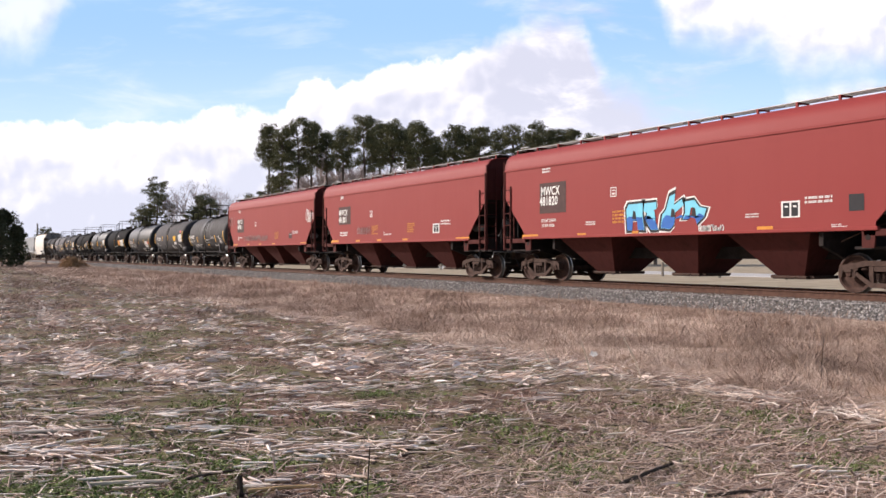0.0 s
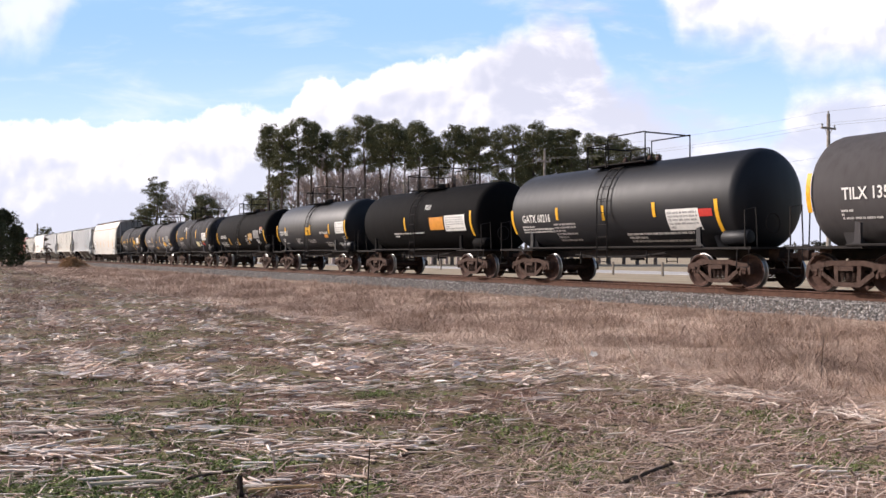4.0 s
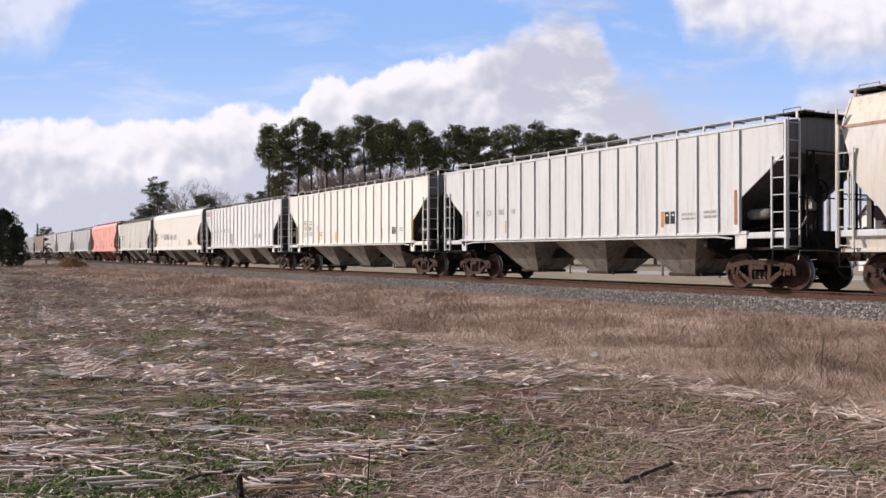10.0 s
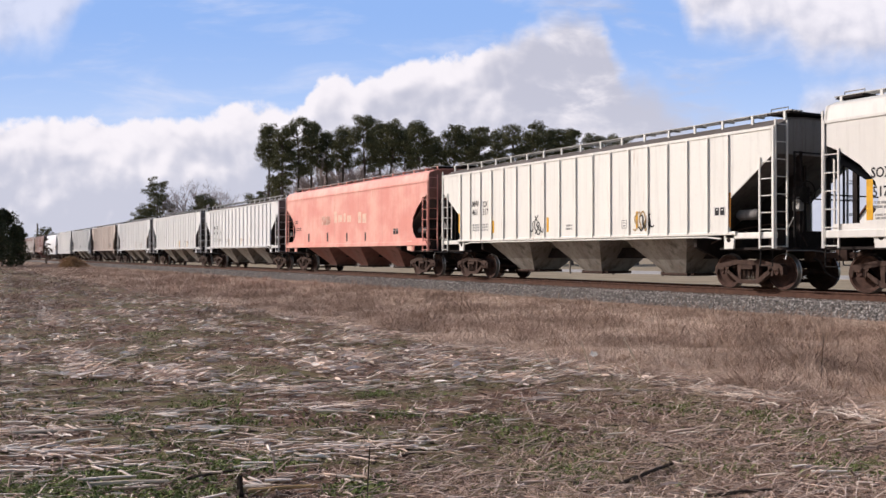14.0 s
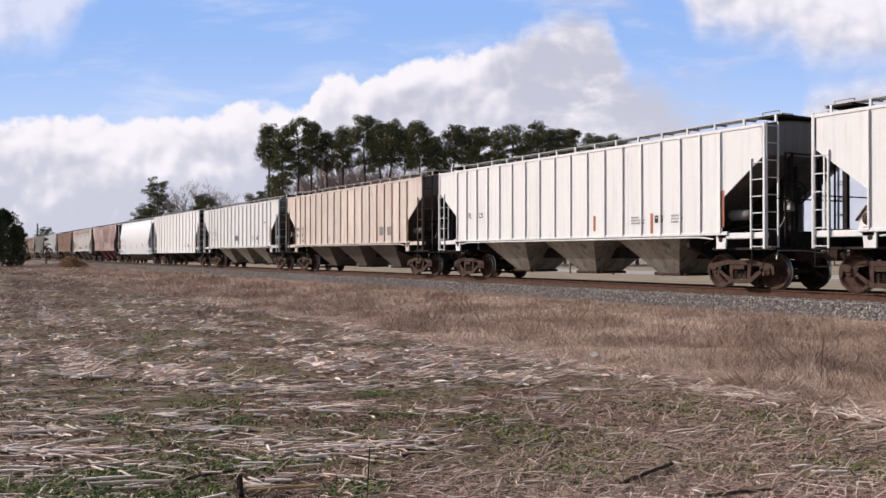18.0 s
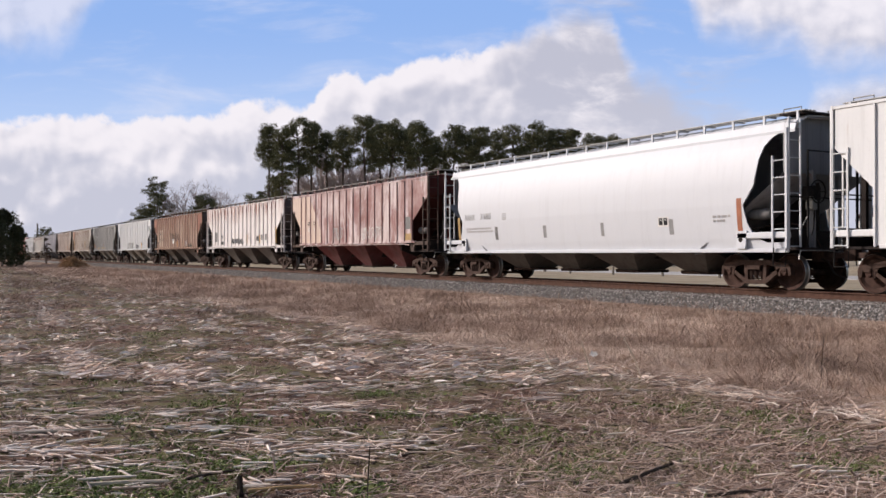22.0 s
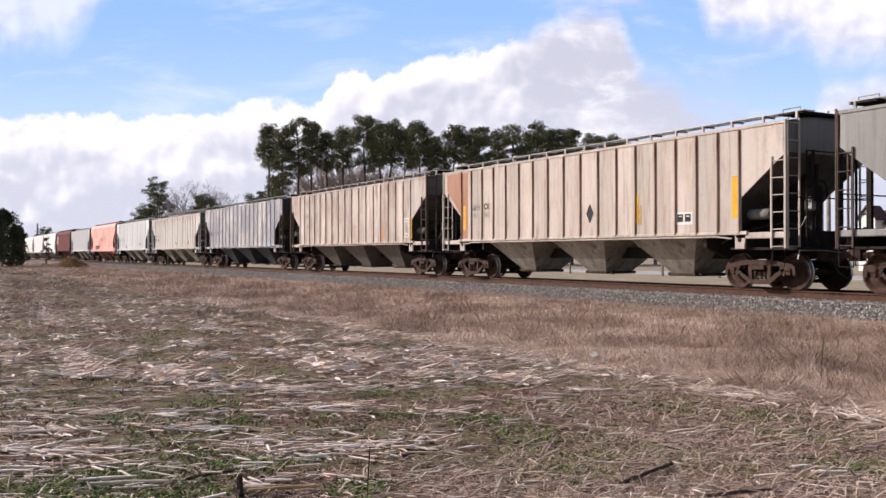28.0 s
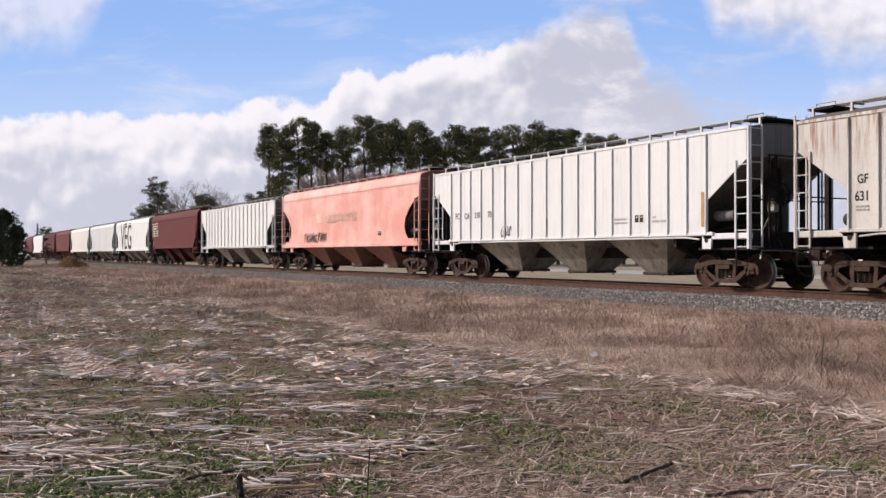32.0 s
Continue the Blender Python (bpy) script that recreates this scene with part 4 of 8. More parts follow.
STREAKED = paint("rust_streaked_white", (0.72, 0.68, 0.66), 0.20, 0.95, 0.2, 0.6, rust_rgb=(0.26, 0.10, 0.07), from_top=True, panels=0.2)
BROWN = paint("rusted_brown_paint", (0.36, 0.255, 0.195), 0.35, 1.0, 0.7, 0.8, (0.12, 0.070, 0.050), fade_rgb=(0.25, 0.150, 0.108), rust_rgb=(0.165, 0.056, 0.034), from_top=True, panels=0.5, smear=0.55, smear_rgb=(0.20, 0.095, 0.064))
GREY = paint("weathered_grey_paint", (0.27, 0.265, 0.255), 0.45, 0.12, 0.35, 0.55, panels=0.4)
RUSTTAN = paint("rusty_beige_paint", (0.60, 0.52, 0.455), 0.40, 0.5, 0.3, 0.6, rust_rgb=(0.30, 0.18, 0.13), panels=0.7, smear=0.5, smear_rgb=(0.40, 0.32, 0.265))
PINKISH = paint("dusty_beige_paint", (0.64, 0.55, 0.485), 0.45, 0.7, 0.5, 0.6, rust_rgb=(0.21, 0.12, 0.09), panels=0.7, smear=0.6, smear_rgb=(0.28, 0.19, 0.15))
BLUEGREY = paint("patched_blue_grey", (0.215, 0.22, 0.275), 0.30, 0.25, 0.6, 0.5, fade_rgb=(0.33, 0.33, 0.38), panels=0.8, smear=0.75, smear_rgb=(0.58, 0.545, 0.49))
BRICK = paint("brick_red_paint", (0.105, 0.020, 0.020), 0.06, 0.0, 0.12, 0.75, fade_rgb=(0.12, 0.026, 0.025), spec=0.12, dent=0.06)
TANKDEEP = paint("deep_black_tank", (0.0055, 0.0052, 0.0055), 0.1, 0.0, 0.2, 0.75, (0.018, 0.016, 0.015), fade_rgb=(0.0085, 0.0082, 0.0085), spec=0.05, dent=0.06)
TANKGLOSS = paint("glossy_black_tank", (0.009, 0.010, 0.013), 0.06, 0.0, 0.15, 0.52, (0.03, 0.028, 0.026), fade_rgb=(0.012, 0.013, 0.017), spec=0.3, dent=0.05)
TANKGREY = paint("dusty_black_tank", (0.019, 0.0185, 0.019), 0.30, 0.0, 0.5, 0.75, (0.05, 0.047, 0.045), fade_rgb=(0.036, 0.035, 0.037), spec=0.12, dent=0.06, smear=0.6, smear_rgb=(0.085, 0.083, 0.095))
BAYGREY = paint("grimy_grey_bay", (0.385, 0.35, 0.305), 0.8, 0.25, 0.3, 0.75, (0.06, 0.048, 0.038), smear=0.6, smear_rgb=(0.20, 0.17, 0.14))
# shade and grime of the end recesses are both put into these two colours
ENDSLOPE = paint("shaded_grimy_slope_sheet", (0.115, 0.105, 0.10), 0.6, 0.15, 0.3, 0.85, (0.04, 0.033, 0.03))
WHITEEND = paint("shaded_dull_end", (0.27, 0.275, 0.29), 0.4, 0.05, 0.2, 0.7, (0.10, 0.09, 0.08))
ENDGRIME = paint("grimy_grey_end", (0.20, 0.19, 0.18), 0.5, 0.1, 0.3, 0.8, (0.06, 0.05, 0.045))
# the running boards' shadow is put into this dark roof colour, along with grime
ROOF_SHADE_GRIME = paint("shaded_grimy_roof", (0.105, 0.090, 0.080), 0.5, 0.3, 0.3, 0.8)
IVORY = paint("ivory_paint", (0.78, 0.77, 0.715), 0.18, 0.22, 0.12, 0.5, rust_rgb=(0.40, 0.26, 0.18), panels=0.10)
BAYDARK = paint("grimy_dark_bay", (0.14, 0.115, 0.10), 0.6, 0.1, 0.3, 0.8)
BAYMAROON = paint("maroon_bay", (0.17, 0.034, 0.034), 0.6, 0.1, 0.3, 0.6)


def ribbed(side, label, **kw):
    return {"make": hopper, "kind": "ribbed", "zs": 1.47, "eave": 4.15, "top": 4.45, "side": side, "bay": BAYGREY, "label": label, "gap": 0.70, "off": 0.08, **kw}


def smooth(side, label, **kw):
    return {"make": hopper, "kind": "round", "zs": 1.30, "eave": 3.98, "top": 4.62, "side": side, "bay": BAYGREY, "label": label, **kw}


def red(label, **kw):
    # shade on bays, ladders and frames is put into their darker red
    return {"make": hopper, "kind": "wedge", "zs": 1.50, "eave": 3.90, "top": 4.66, "side": RED, "bay": DARK_AND_SHADED_RED, "end": DARK, "ladder": DARK_AND_SHADED_RED, "frame": DARK_AND_SHADED_RED, "label": label, "brackets": 14, **kw}


def black(side, label, **kw):
    return {"make": tank, "side": side, "label": label, **kw}


RUSTLADDER = plain("rusty_ladder_steel", (0.115, 0.082, 0.068), 0.85, 0.0, 0.4)

CARS = [
    red("oxide red covered hopper car with blue graffiti"),
    red("oxide red covered hopper car with a dark number panel"),
    red("oxide red covered hopper car with white scribbles"),
    black(paint("charcoal_tank", (0.046, 0.043, 0.043), 0.25, 0.0, 0.4, 0.7, (0.03, 0.027, 0.026), fade_rgb=(0.058, 0.055, 0.056), spec=0.2, dent=0.06), "black tank car with darker centre bands", bands=[(-1.15, 0.25, TANKGLOSS), (0.0, 0.35, TANKGLOSS), (1.15, 0.1, TANKGLOSS)]),
    black(paint("worn_black_tank", (0.050, 0.046, 0.047), 0.2, 0.0, 0.3, 0.75, (0.03, 0.027, 0.026), fade_rgb=(0.064, 0.060, 0.062), spec=0.2, dent=0.06), "matt black tank car with a yellow placard"),
    black(TANKGLOSS, "glossy black tank car with yellow stripes"),
    black(TANKDEEP, "black tank car with an orange placard"),
    black(TANKGLOSS, "glossy black tank car with bold white lettering"),
    black(TANKDEEP, "matt black tank car with brown trucks"),
    black(TANKGREY, "dusty black tank car with yellow lettering"),
    black(paint("grey_black_tank", (0.070, 0.066, 0.071), 0.2, 0.0, 0.3, 0.7, (0.04, 0.037, 0.036), fade_rgb=(0.085, 0.080, 0.087), spec=0.2, dent=0.06), "grey-black tank car with white lettering and yellow patches"),
    black(TANKGREY, "dusty black tank car with yellow lettering and placard"),
    {"make": hopper, "kind": "curved", "zs": 1.00, "eave": 3.83, "top": 4.72, "side": CREAM, "bay": BAYDARK, "frame": LIGHT, "end": ENDSLOPE, "end_paint": ENDGRIME, "roof_mat": paint("rust_stained_cream", (0.70, 0.64, 0.54), 0.35, 0.3, 0.2, rust_rgb=(0.36, 0.20, 0.13)), "chord": paint("rusty_cream_chord", (0.42, 0.26, 0.18), 0.4, 0.5, 0.3), "label": "cream curved-side covered hopper car with rust along the roof", "low": 0.42, "brackets": 13},
    ribbed(LIGHT, "pale grey ribbed covered hopper car"),
    ribbed(IVORY, "off-white ribbed covered hopper car with yellow stripes"),
    ribbed(WHITISH, "pale grey ribbed covered hopper car with red graffiti"),
    smooth(BUFF, "buff smooth-side covered hopper car with black graffiti"),
    ribbed(IVORY, "off-white ribbed covered hopper car with black scribbles", eave=4.05, top=4.50),
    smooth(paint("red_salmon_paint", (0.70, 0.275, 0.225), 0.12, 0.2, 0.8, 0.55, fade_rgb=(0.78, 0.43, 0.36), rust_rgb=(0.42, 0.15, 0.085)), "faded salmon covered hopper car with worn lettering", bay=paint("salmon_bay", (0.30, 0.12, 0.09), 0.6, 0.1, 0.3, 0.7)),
    ribbed(WHITISH, "off-white ribbed covered hopper car with bold numbers", eave=4.05, top=4.50),
    ribbed(WHITISH, "off-white ribbed covered hopper car with white ladders"),
    ribbed(WHITISH, "off-white ribbed covered hopper car with faint lettering"),
    # pale posts, browned because their shadow sides are averaged into the colour
    ribbed(TAN, "tan ribbed covered hopper car with rust stains", bay=BAYDARK, post=paint("shaded_pale_posts", (0.46, 0.37, 0.315), 0.3, 0.3, 0.3, 0.7), ladder=RUSTLADDER),
    ribbed(LIGHT, "light grey ribbed covered hopper car with small graffiti"),
    {**ribbed(WHITISH, "white ribbed covered hopper car with a deep body"), "kind": "boxy", "zs": 1.10, "eave": 4.27, "top": 4.44, "bay": DARK, "posts": 14},
    {"make": hopper, "kind": "oval", "zs": 1.00, "eave": 3.95, "top": 4.45, "side": WHITE, "roof_mat": WHITE, "bay": BAYDARK, "end": WHITEEND, "end_paint": WHITEEND, "label": "clean white curved-side covered hopper car", "bays": 4, "low": 0.42},
    ribbed(MAROON, "chalky maroon ribbed covered hopper car with a cream end", bay=BAYMAROON, end_paint=DARK_AND_SHADED_RED, end=DARK_AND_SHADED_RED, ladder=RUSTLADDER, frame=RUSTLADDER, roof_mat=DARK_AND_SHADED_RED),
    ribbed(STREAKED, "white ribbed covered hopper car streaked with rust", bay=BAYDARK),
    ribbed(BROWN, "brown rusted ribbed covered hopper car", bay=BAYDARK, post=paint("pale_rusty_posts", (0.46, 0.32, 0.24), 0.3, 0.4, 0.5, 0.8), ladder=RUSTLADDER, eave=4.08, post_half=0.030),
    ribbed(LIGHT, "off-white ribbed covered hopper car with black scribbles"),
    ribbed(GREY, "weathered grey ribbed covered hopper car with orange tabs", ladder=RUSTLADDER),
    ribbed(RUSTTAN, "beige ribbed covered hopper car with rust-brown ribs", post=BROWN),
    ribbed(PINKISH, "dusty beige ribbed covered hopper car", bay=BAYDARK, ladder=RUSTLADDER),
    ribbed(BLUEGREY, "patched blue-grey ribbed covered hopper car", post=paint("lilac_grey_posts", (0.52, 0.51, 0.56), 0.3, 0.2, 0.3), bay=paint("blue_black_bay", (0.03, 0.035, 0.05), 0.3), ladder=RUSTLADDER),
    ribbed(paint("rust_topped_grey_white", (0.60, 0.57, 0.53), 0.45, 0.8, 0.2, 0.6, rust_rgb=(0.30, 0.17, 0.12), from_top=True, panels=0.2), "grey-white ribbed covered hopper car with a rusty roof", eave=4.05),
    ribbed(WHITISH, "pale grey ribbed covered hopper car with black lettering"),
    smooth(SALMON, "salmon covered hopper car with pale worn lettering", bay=paint("salmon_bay", (0.30, 0.12, 0.09), 0.6, 0.1, 0.3, 0.7)),
    ribbed(WHITISH, "off-white ribbed covered hopper car with green ends"),
    {**red("brick red smooth covered hopper car"), "side": BRICK, "bay": DARK_AND_SHADED_RED},
    smooth(WHITISH, "white covered hopper car with large grey graffiti"),
    smooth(LIGHT, "grey smooth covered hopper car"),
    smooth(BUFF, "buff smooth covered hopper car"),
    {**red("brick red covered hopper car"), "side": BRICK},
    {**red("dark red covered hopper car"), "side": DARK_AND_SHADED_RED},
    smooth(WHITISH, "white covered hopper car"),
    {**red("red covered hopper car at the end in view"), "side": BRICK},
]

TRAIN = []
for i, spec in enumerate(CARS):
    front, rear = JOINTS[i], JOINTS[i + 1]
    mid = (front + rear) / 2 - spec.get("off", 0.0)
    thing, reach = spec["make"](i, (front - rear) / 2, mid, spec)
    TRAIN.append((thing, mid, (front - rear) / 2, reach, spec))


# ---- lettering, stripes and graffiti on the cars ----
DARK_PANEL = plain("dark_brown_panel", (0.07, 0.035, 0.032), 0.6, 0.0, 0.25)
PALE_PATCH = plain("faint_pale_stencil", (0.46, 0.44, 0.43), 0.7, 0.0, 0.2)
FAINT = plain("faint_pinkish_spray", (0.30, 0.17, 0.16), 0.7, 0.0, 0.2)
TAN_PATCH = plain("faded_ochre_stripe", (0.46, 0.30, 0.13), 0.6, 0.0, 0.25)
CREAM_PATCH = plain("cream_label", (0.66, 0.60, 0.36), 0.6, 0.0, 0.15)
RUST_PATCH = plain("faded_red_stripe", (0.42, 0.17, 0.10), 0.6, 0.0, 0.25)
SALMON_PALE = plain("worn_pale_lettering", (0.82, 0.56, 0.44), 0.7, 0.0, 0.2)
BLUE_LIGHT = plain("light_blue_spray_paint", (0.16, 0.52, 0.68), 0.5, 0.0, 0.1)
BLUE_DARK = plain("dark_blue_spray_paint", (0.03, 0.13, 0.42), 0.5, 0.0, 0.15)
HALF_GREY = plain("dull_grey_panel", (0.22, 0.215, 0.21), 0.7, 0.0, 0.2)


def skin(i, z):
    """How far the car's near side lies from its centre line at height z."""
    spec = CARS[i]
    if spec["make"] is tank:
        d = max(-1.3, min(1.3, z - 2.40))
        return -math.sqrt(1.385 ** 2 - d * d) - 0.012
    sect = section(spec["kind"], spec["zs"], spec["eave"])
    return -interp([(b, a) for a, b in sect], max(sect[0][1], min(sect[-1][1], z))) - 0.005


def film(i, pts, faces, mat, name, lift=0.0):
    """A film of paint that follows the car's side; pts are (along, up)."""
    v = [(x + CARS[i].get("off", 0.0), skin(i, z) - lift, z) for x, z in pts]
    me = bpy.data.meshes.new(name)
    me.from_pydata(v, [], [tuple(f) for f in faces])
    me.materials.append(mat)
    return part(name, me, mat, TRAIN[i][0])


GLYPHS = {}


def mark(i, text, x, z, size, mat, wide=0.80, lift=0.002):
    if text not in GLYPHS:
        cu = bpy.data.curves.new("text", "FONT")
        cu.body, cu.size, cu.resolution_u, cu.offset = text, 1.0, 2, 0.016
        tmp = bpy.data.objects.new("text", cu)
        me = bpy.data.meshes.new_from_object(tmp)
        GLYPHS[text] = ([(p.co.x, p.co.y) for p in me.vertices], [tuple(f.vertices) for f in me.polygons])
        bpy.data.objects.remove(tmp)
        bpy.data.curves.remove(cu)
        bpy.data.meshes.remove(me)
    pts, faces = GLYPHS[text]
    if CARS[i].get("kind") in ("ribbed", "boxy"):
        # short words stand between two posts
        reach = TRAIN[i][3] - cut_table(CARS[i]["kind"], 1.0, 4.0)[0][1] - 0.04
        posts = post_places(CARS[i].get("posts", 18), reach)
        w = max(a for a, b in pts) * size * wide
        left = max([p for p in posts if p <= x + w / 2] or [posts[0]])
        pitch = min([p for p in posts if p > left] or [left + 0.8]) - left
        if w > pitch - 0.23 and w < pitch * 1.15:
            wide, w = wide * (pitch - 0.24) / w, pitch - 0.24
        if w <= pitch - 0.23:
            x = min(max(x, left + 0.05), left + pitch - 0.16 - w)
    return film(i, [(x + a * size * wide, z + b * size) for a, b in pts], faces, mat, "lettering", lift)


def bar(i, x0, x1, z0, z1, mat, name="stripe", lift=0.0):
    if CARS[i]["make"] is tank and z1 - z0 > 1.6 * (x1 - x0) and x1 - x0 > 0.13:
        x0, x1 = (x0 + x1) / 2 - 0.065, (x0 + x1) / 2 + 0.065
    n = 6 if z1 - z0 > 0.15 and CARS[i]["make"] is tank or CARS[i].get("kind") in ("curved", "oval") else 1
    pts = [(x, z0 + (z1 - z0) * k / n) for k in range(n + 1) for x in (x0, x1)]
    return film(i, pts, [(2 * k, 2 * k + 1, 2 * k + 3, 2 * k + 2) for k in range(n)], mat, name, lift)


def lines(i, x0, x1, z0, z1, mat):
    """Small writing that cannot be read: broken bars in rows."""
    rnd = random.Random(int(abs(x0) * 1000) + i)
    n = max(2, min(6, int((z1 - z0) / 0.085)))
    h = (z1 - z0) / (n * 1.75)
    pts, faces = [], []
    for k in range(n):
        z = z0 + (z1 - z0) * (k + 0.2) / n
        x = x0
        while x < x1 - 0.03:
            for q in range(rnd.randint(2, 6)):
                w = h * rnd.uniform(0.35, 0.6)
                if x + w > x1:
                    break
                b = len(pts)
                pts += [(x, z), (x + w, z), (x + w, z + h), (x, z + h)]
                faces.append((b, b + 1, b + 2, b + 3))
                x += w + h * 0.22
            x += h * 0.55
            if rnd.random() < 0.05:
                break
    ob = film(i, pts, faces, mat, "small_print", 0.003)
    ob["kind"] = "stuff"
    return ob


def outline(i, x0, x1, z0, z1, mat):
    t = min(x1 - x0, z1 - z0) * 0.10
    pts = [(x0, z0), (x1, z0), (x1, z1), (x0, z1), (x0 + t, z0 + t), (x1 - t, z0 + t), (x1 - t, z1 - t), (x0 + t, z1 - t)]
    ob = film(i, pts, [(0, 1, 5, 4), (1, 2, 6, 5), (2, 3, 7, 6), (3, 0, 4, 7)], mat, "stencil_box", 0.002)
    bar(i, x0 + 3 * t, x1 - 3 * t, z0 + 2.5 * t, z0 + 4.5 * t, mat, "small_print", 0.002)
    bar(i, x0 + 2.5 * t, x1 - 2.5 * t, z1 - 4 * t, z1 - 3 * t, mat, "small_print", 0.002)
    return ob


def data_box(i, x0, x1, z0, z1, mat):
    """A lubrication and test panel: two dark squares."""
    g = (x1 - x0) * 0.06
    mid = (x0 + x1) / 2
    bar(i, x0, mid - g, z0, z1, mat, "stencil_box", 0.003)
    bar(i, mid + g, x1, z0, z1, mat, "stencil_box", 0.003)
    for a in (x0 + 2 * g, mid + 3 * g):
        bar(i, a, a + (x1 - x0) * 0.22, z1 - (z1 - z0) * 0.35, z1 - (z1 - z0) * 0.22, WHITE_PAINT, "small_print", 0.005)


def scribble(i, x0, x1, z0, z1, mat):
    """Sprayed strokes that cannot be read."""
    rnd = random.Random(int(abs(x0) * 977) + 31 * i)
    h = z1 - z0
    n = max(3, int((x1 - x0) / (h * 0.40)) * 2)
    w = min(0.022, 0.05 * h + 0.006)
    pts, faces = [], []
    for k in range(n):
        cx = x0 + (x1 - x0) * (k + 0.5) / n
        rw = (x1 - x0) / n * rnd.uniform(0.5, 1.1)
        a0, turn = rnd.uniform(0, 6.28), rnd.choice((-1, 1)) * rnd.uniform(2.5, 5.5)
        zc = (z0 + z1) / 2 + rnd.uniform(-0.12, 0.12) * h
        path = []
        for q in range(10):
            a = a0 + turn * q / 9
            path.append((cx + rw * math.cos(a) * (1 if q % 4 else 0.6), zc + 0.42 * h * math.sin(a) * rnd.uniform(0.75, 1.1)))
        for q in range(9):
            (xa, za), (xb, zb) = path[q], path[q + 1]
            dx, dz = xb - xa, zb - za
            l = math.hypot(dx, dz) or 1.0
            nx, nz = -dz / l * w, dx / l * w
            b = len(pts)
            pts += [(xa - nx, za - nz), (xb - nx, zb - nz), (xb + nx, zb + nz), (xa + nx, za + nz)]
            faces.append((b, b + 1, b + 2, b + 3))
    ob = film(i, pts, faces, mat, "graffiti", 0.004)
    ob["kind"] = "stuff"
    return ob


def block_graffiti(i, x0, x1, z0, z1):
    """Four fat blue letter shapes with black and white outlines."""
    shapes = [[(0.05, -0.05), (-0.02, 0.80), (0.12, 1.0), (1.02, 1.02), (1.0, 0.55), (1.12, -0.06), (0.72, -0.04), (0.66, 0.34), (0.40, 0.34), (0.36, -0.05)],
              [(0.05, 0.30), (0.12, 0.62), (-0.10, 0.70), (-0.04, 1.0), (0.66, 1.02), (0.70, 0.76), (0.46, 0.70), (0.62, 0.30), (0.80, -0.06), (0.36, -0.06)],
              [(-0.22, 0.0), (-0.12, 0.52), (0.10, 0.70), (0.30, 1.20), (0.62, 1.30), (0.55, 0.86), (0.98, 1.06), (1.10, 0.84), (0.60, 0.56), (0.56, 0.12), (0.34, -0.05)],
              [(-0.12, 0.30), (0.02, 0.55), (0.0, 0.96), (0.52, 1.0), (0.80, 0.72), (1.16, 0.66), (1.02, 0.36), (0.66, 0.10), (0.56, 0.34), (0.60, 0.58), (0.34, 0.74), (0.22, 0.30)]]
    step = (x1 - x0) / 4
    for k, sh in enumerate(shapes):
        for grow, mat, lift in ((1.24, WHITE_PAINT, 0.002), (1.12, BLACK_PAINT, 0.004), (0.94, BLUE_LIGHT, 0.006)):
            pts = [(x0 + step * (k + 0.5 + (a - 0.5) * 0.92 * grow), (z0 + z1) / 2 + (b - 0.5) * (z1 - z0) * 0.80 * grow) for a, b in sh]
            film(i, pts, [tuple(range(len(pts)))], mat, "graffiti", lift)
        # darker lower halves and inner strokes
        low = [(x0 + step * (k + 0.5 + (a - 0.5) * 0.84), (z0 + z1) / 2 + (min(b, 0.42 + 0.1 * math.sin(a * 9)) - 0.5) * (z1 - z0) * 0.74) for a, b in sh]
        film(i, low, [tuple(range(len(low)))], BLUE_DARK, "graffiti", 0.008)
        cx = x0 + step * (k + 0.5)
        film(i, [(cx - 0.10, z0 + 0.42), (cx + 0.08, z0 + 0.40), (cx + 0.05, z0 + 0.62), (cx - 0.05, z0 + 0.66)], [(0, 1, 2, 3)], BLACK_PAINT if k != 1 else BLUE_LIGHT, "graffiti", 0.010)


block_graffiti(0, -1.45, 1.70, 1.53, 2.50)
# cream end panel of the maroon car and rust-brown end panel of the beige car
film(26, [(-8.02, 4.05), (-8.02, 3.45), (-6.85, 2.35), (-6.85, 1.52), (-3.75, 1.52), (-3.75, 2.05), (-5.45, 4.05)], [(0, 1, 2, 3, 4, 5, 6)], paint("peeling_cream_paint", (0.60, 0.46, 0.38), 0.3, 0.3, 0.2), "end_panel", -0.002)
film(31, [(-8.10, 4.05), (-8.10, 3.45), (-7.0, 2.40), (-7.0, 1.52), (-6.5, 1.52), (-6.5, 4.05)], [(0, 1, 2, 3, 4, 5)], paint("rust_brown_primer", (0.36, 0.16, 0.09), 0.3, 0.3, 0.3), "end_panel", -0.002)
for pts in ([(6.83, 4.0), (8.20, 4.0), (8.20, 3.44), (6.83, 2.42)], [(-6.95, 4.0), (-8.34, 4.0), (-8.34, 3.44), (-6.95, 2.42)]):
    film(28, pts, [(0, 1, 2, 3)], paint("raw_rust_panel", (0.21, 0.085, 0.055), 0.4, 0.6, 0.6, 0.8, fade_rgb=(0.30, 0.15, 0.11)), "end_panel", -0.002)
for x0 in (-6.12, -5.36):
    bar(28, x0, x0 + 0.64, 1.56, 3.05, plain("pale_tan_patch", (0.50, 0.385, 0.30), 0.8, 0.0, 0.2), "paint_patch", -0.001)
bar(0, -5.78, -4.33, 2.28, 3.30, DARK_PANEL)
mark(0, "MWCX", -5.71, 2.89, 0.40, WHITE_PAINT)
mark(0, "481820", -5.78, 2.55, 0.42, WHITE_PAINT)
mark(0, "LD LMT 224500", -5.68, 1.99, 0.15, WHITE_PAINT)
mark(0, "LT WT 61500", -5.65, 1.82, 0.15, WHITE_PAINT)
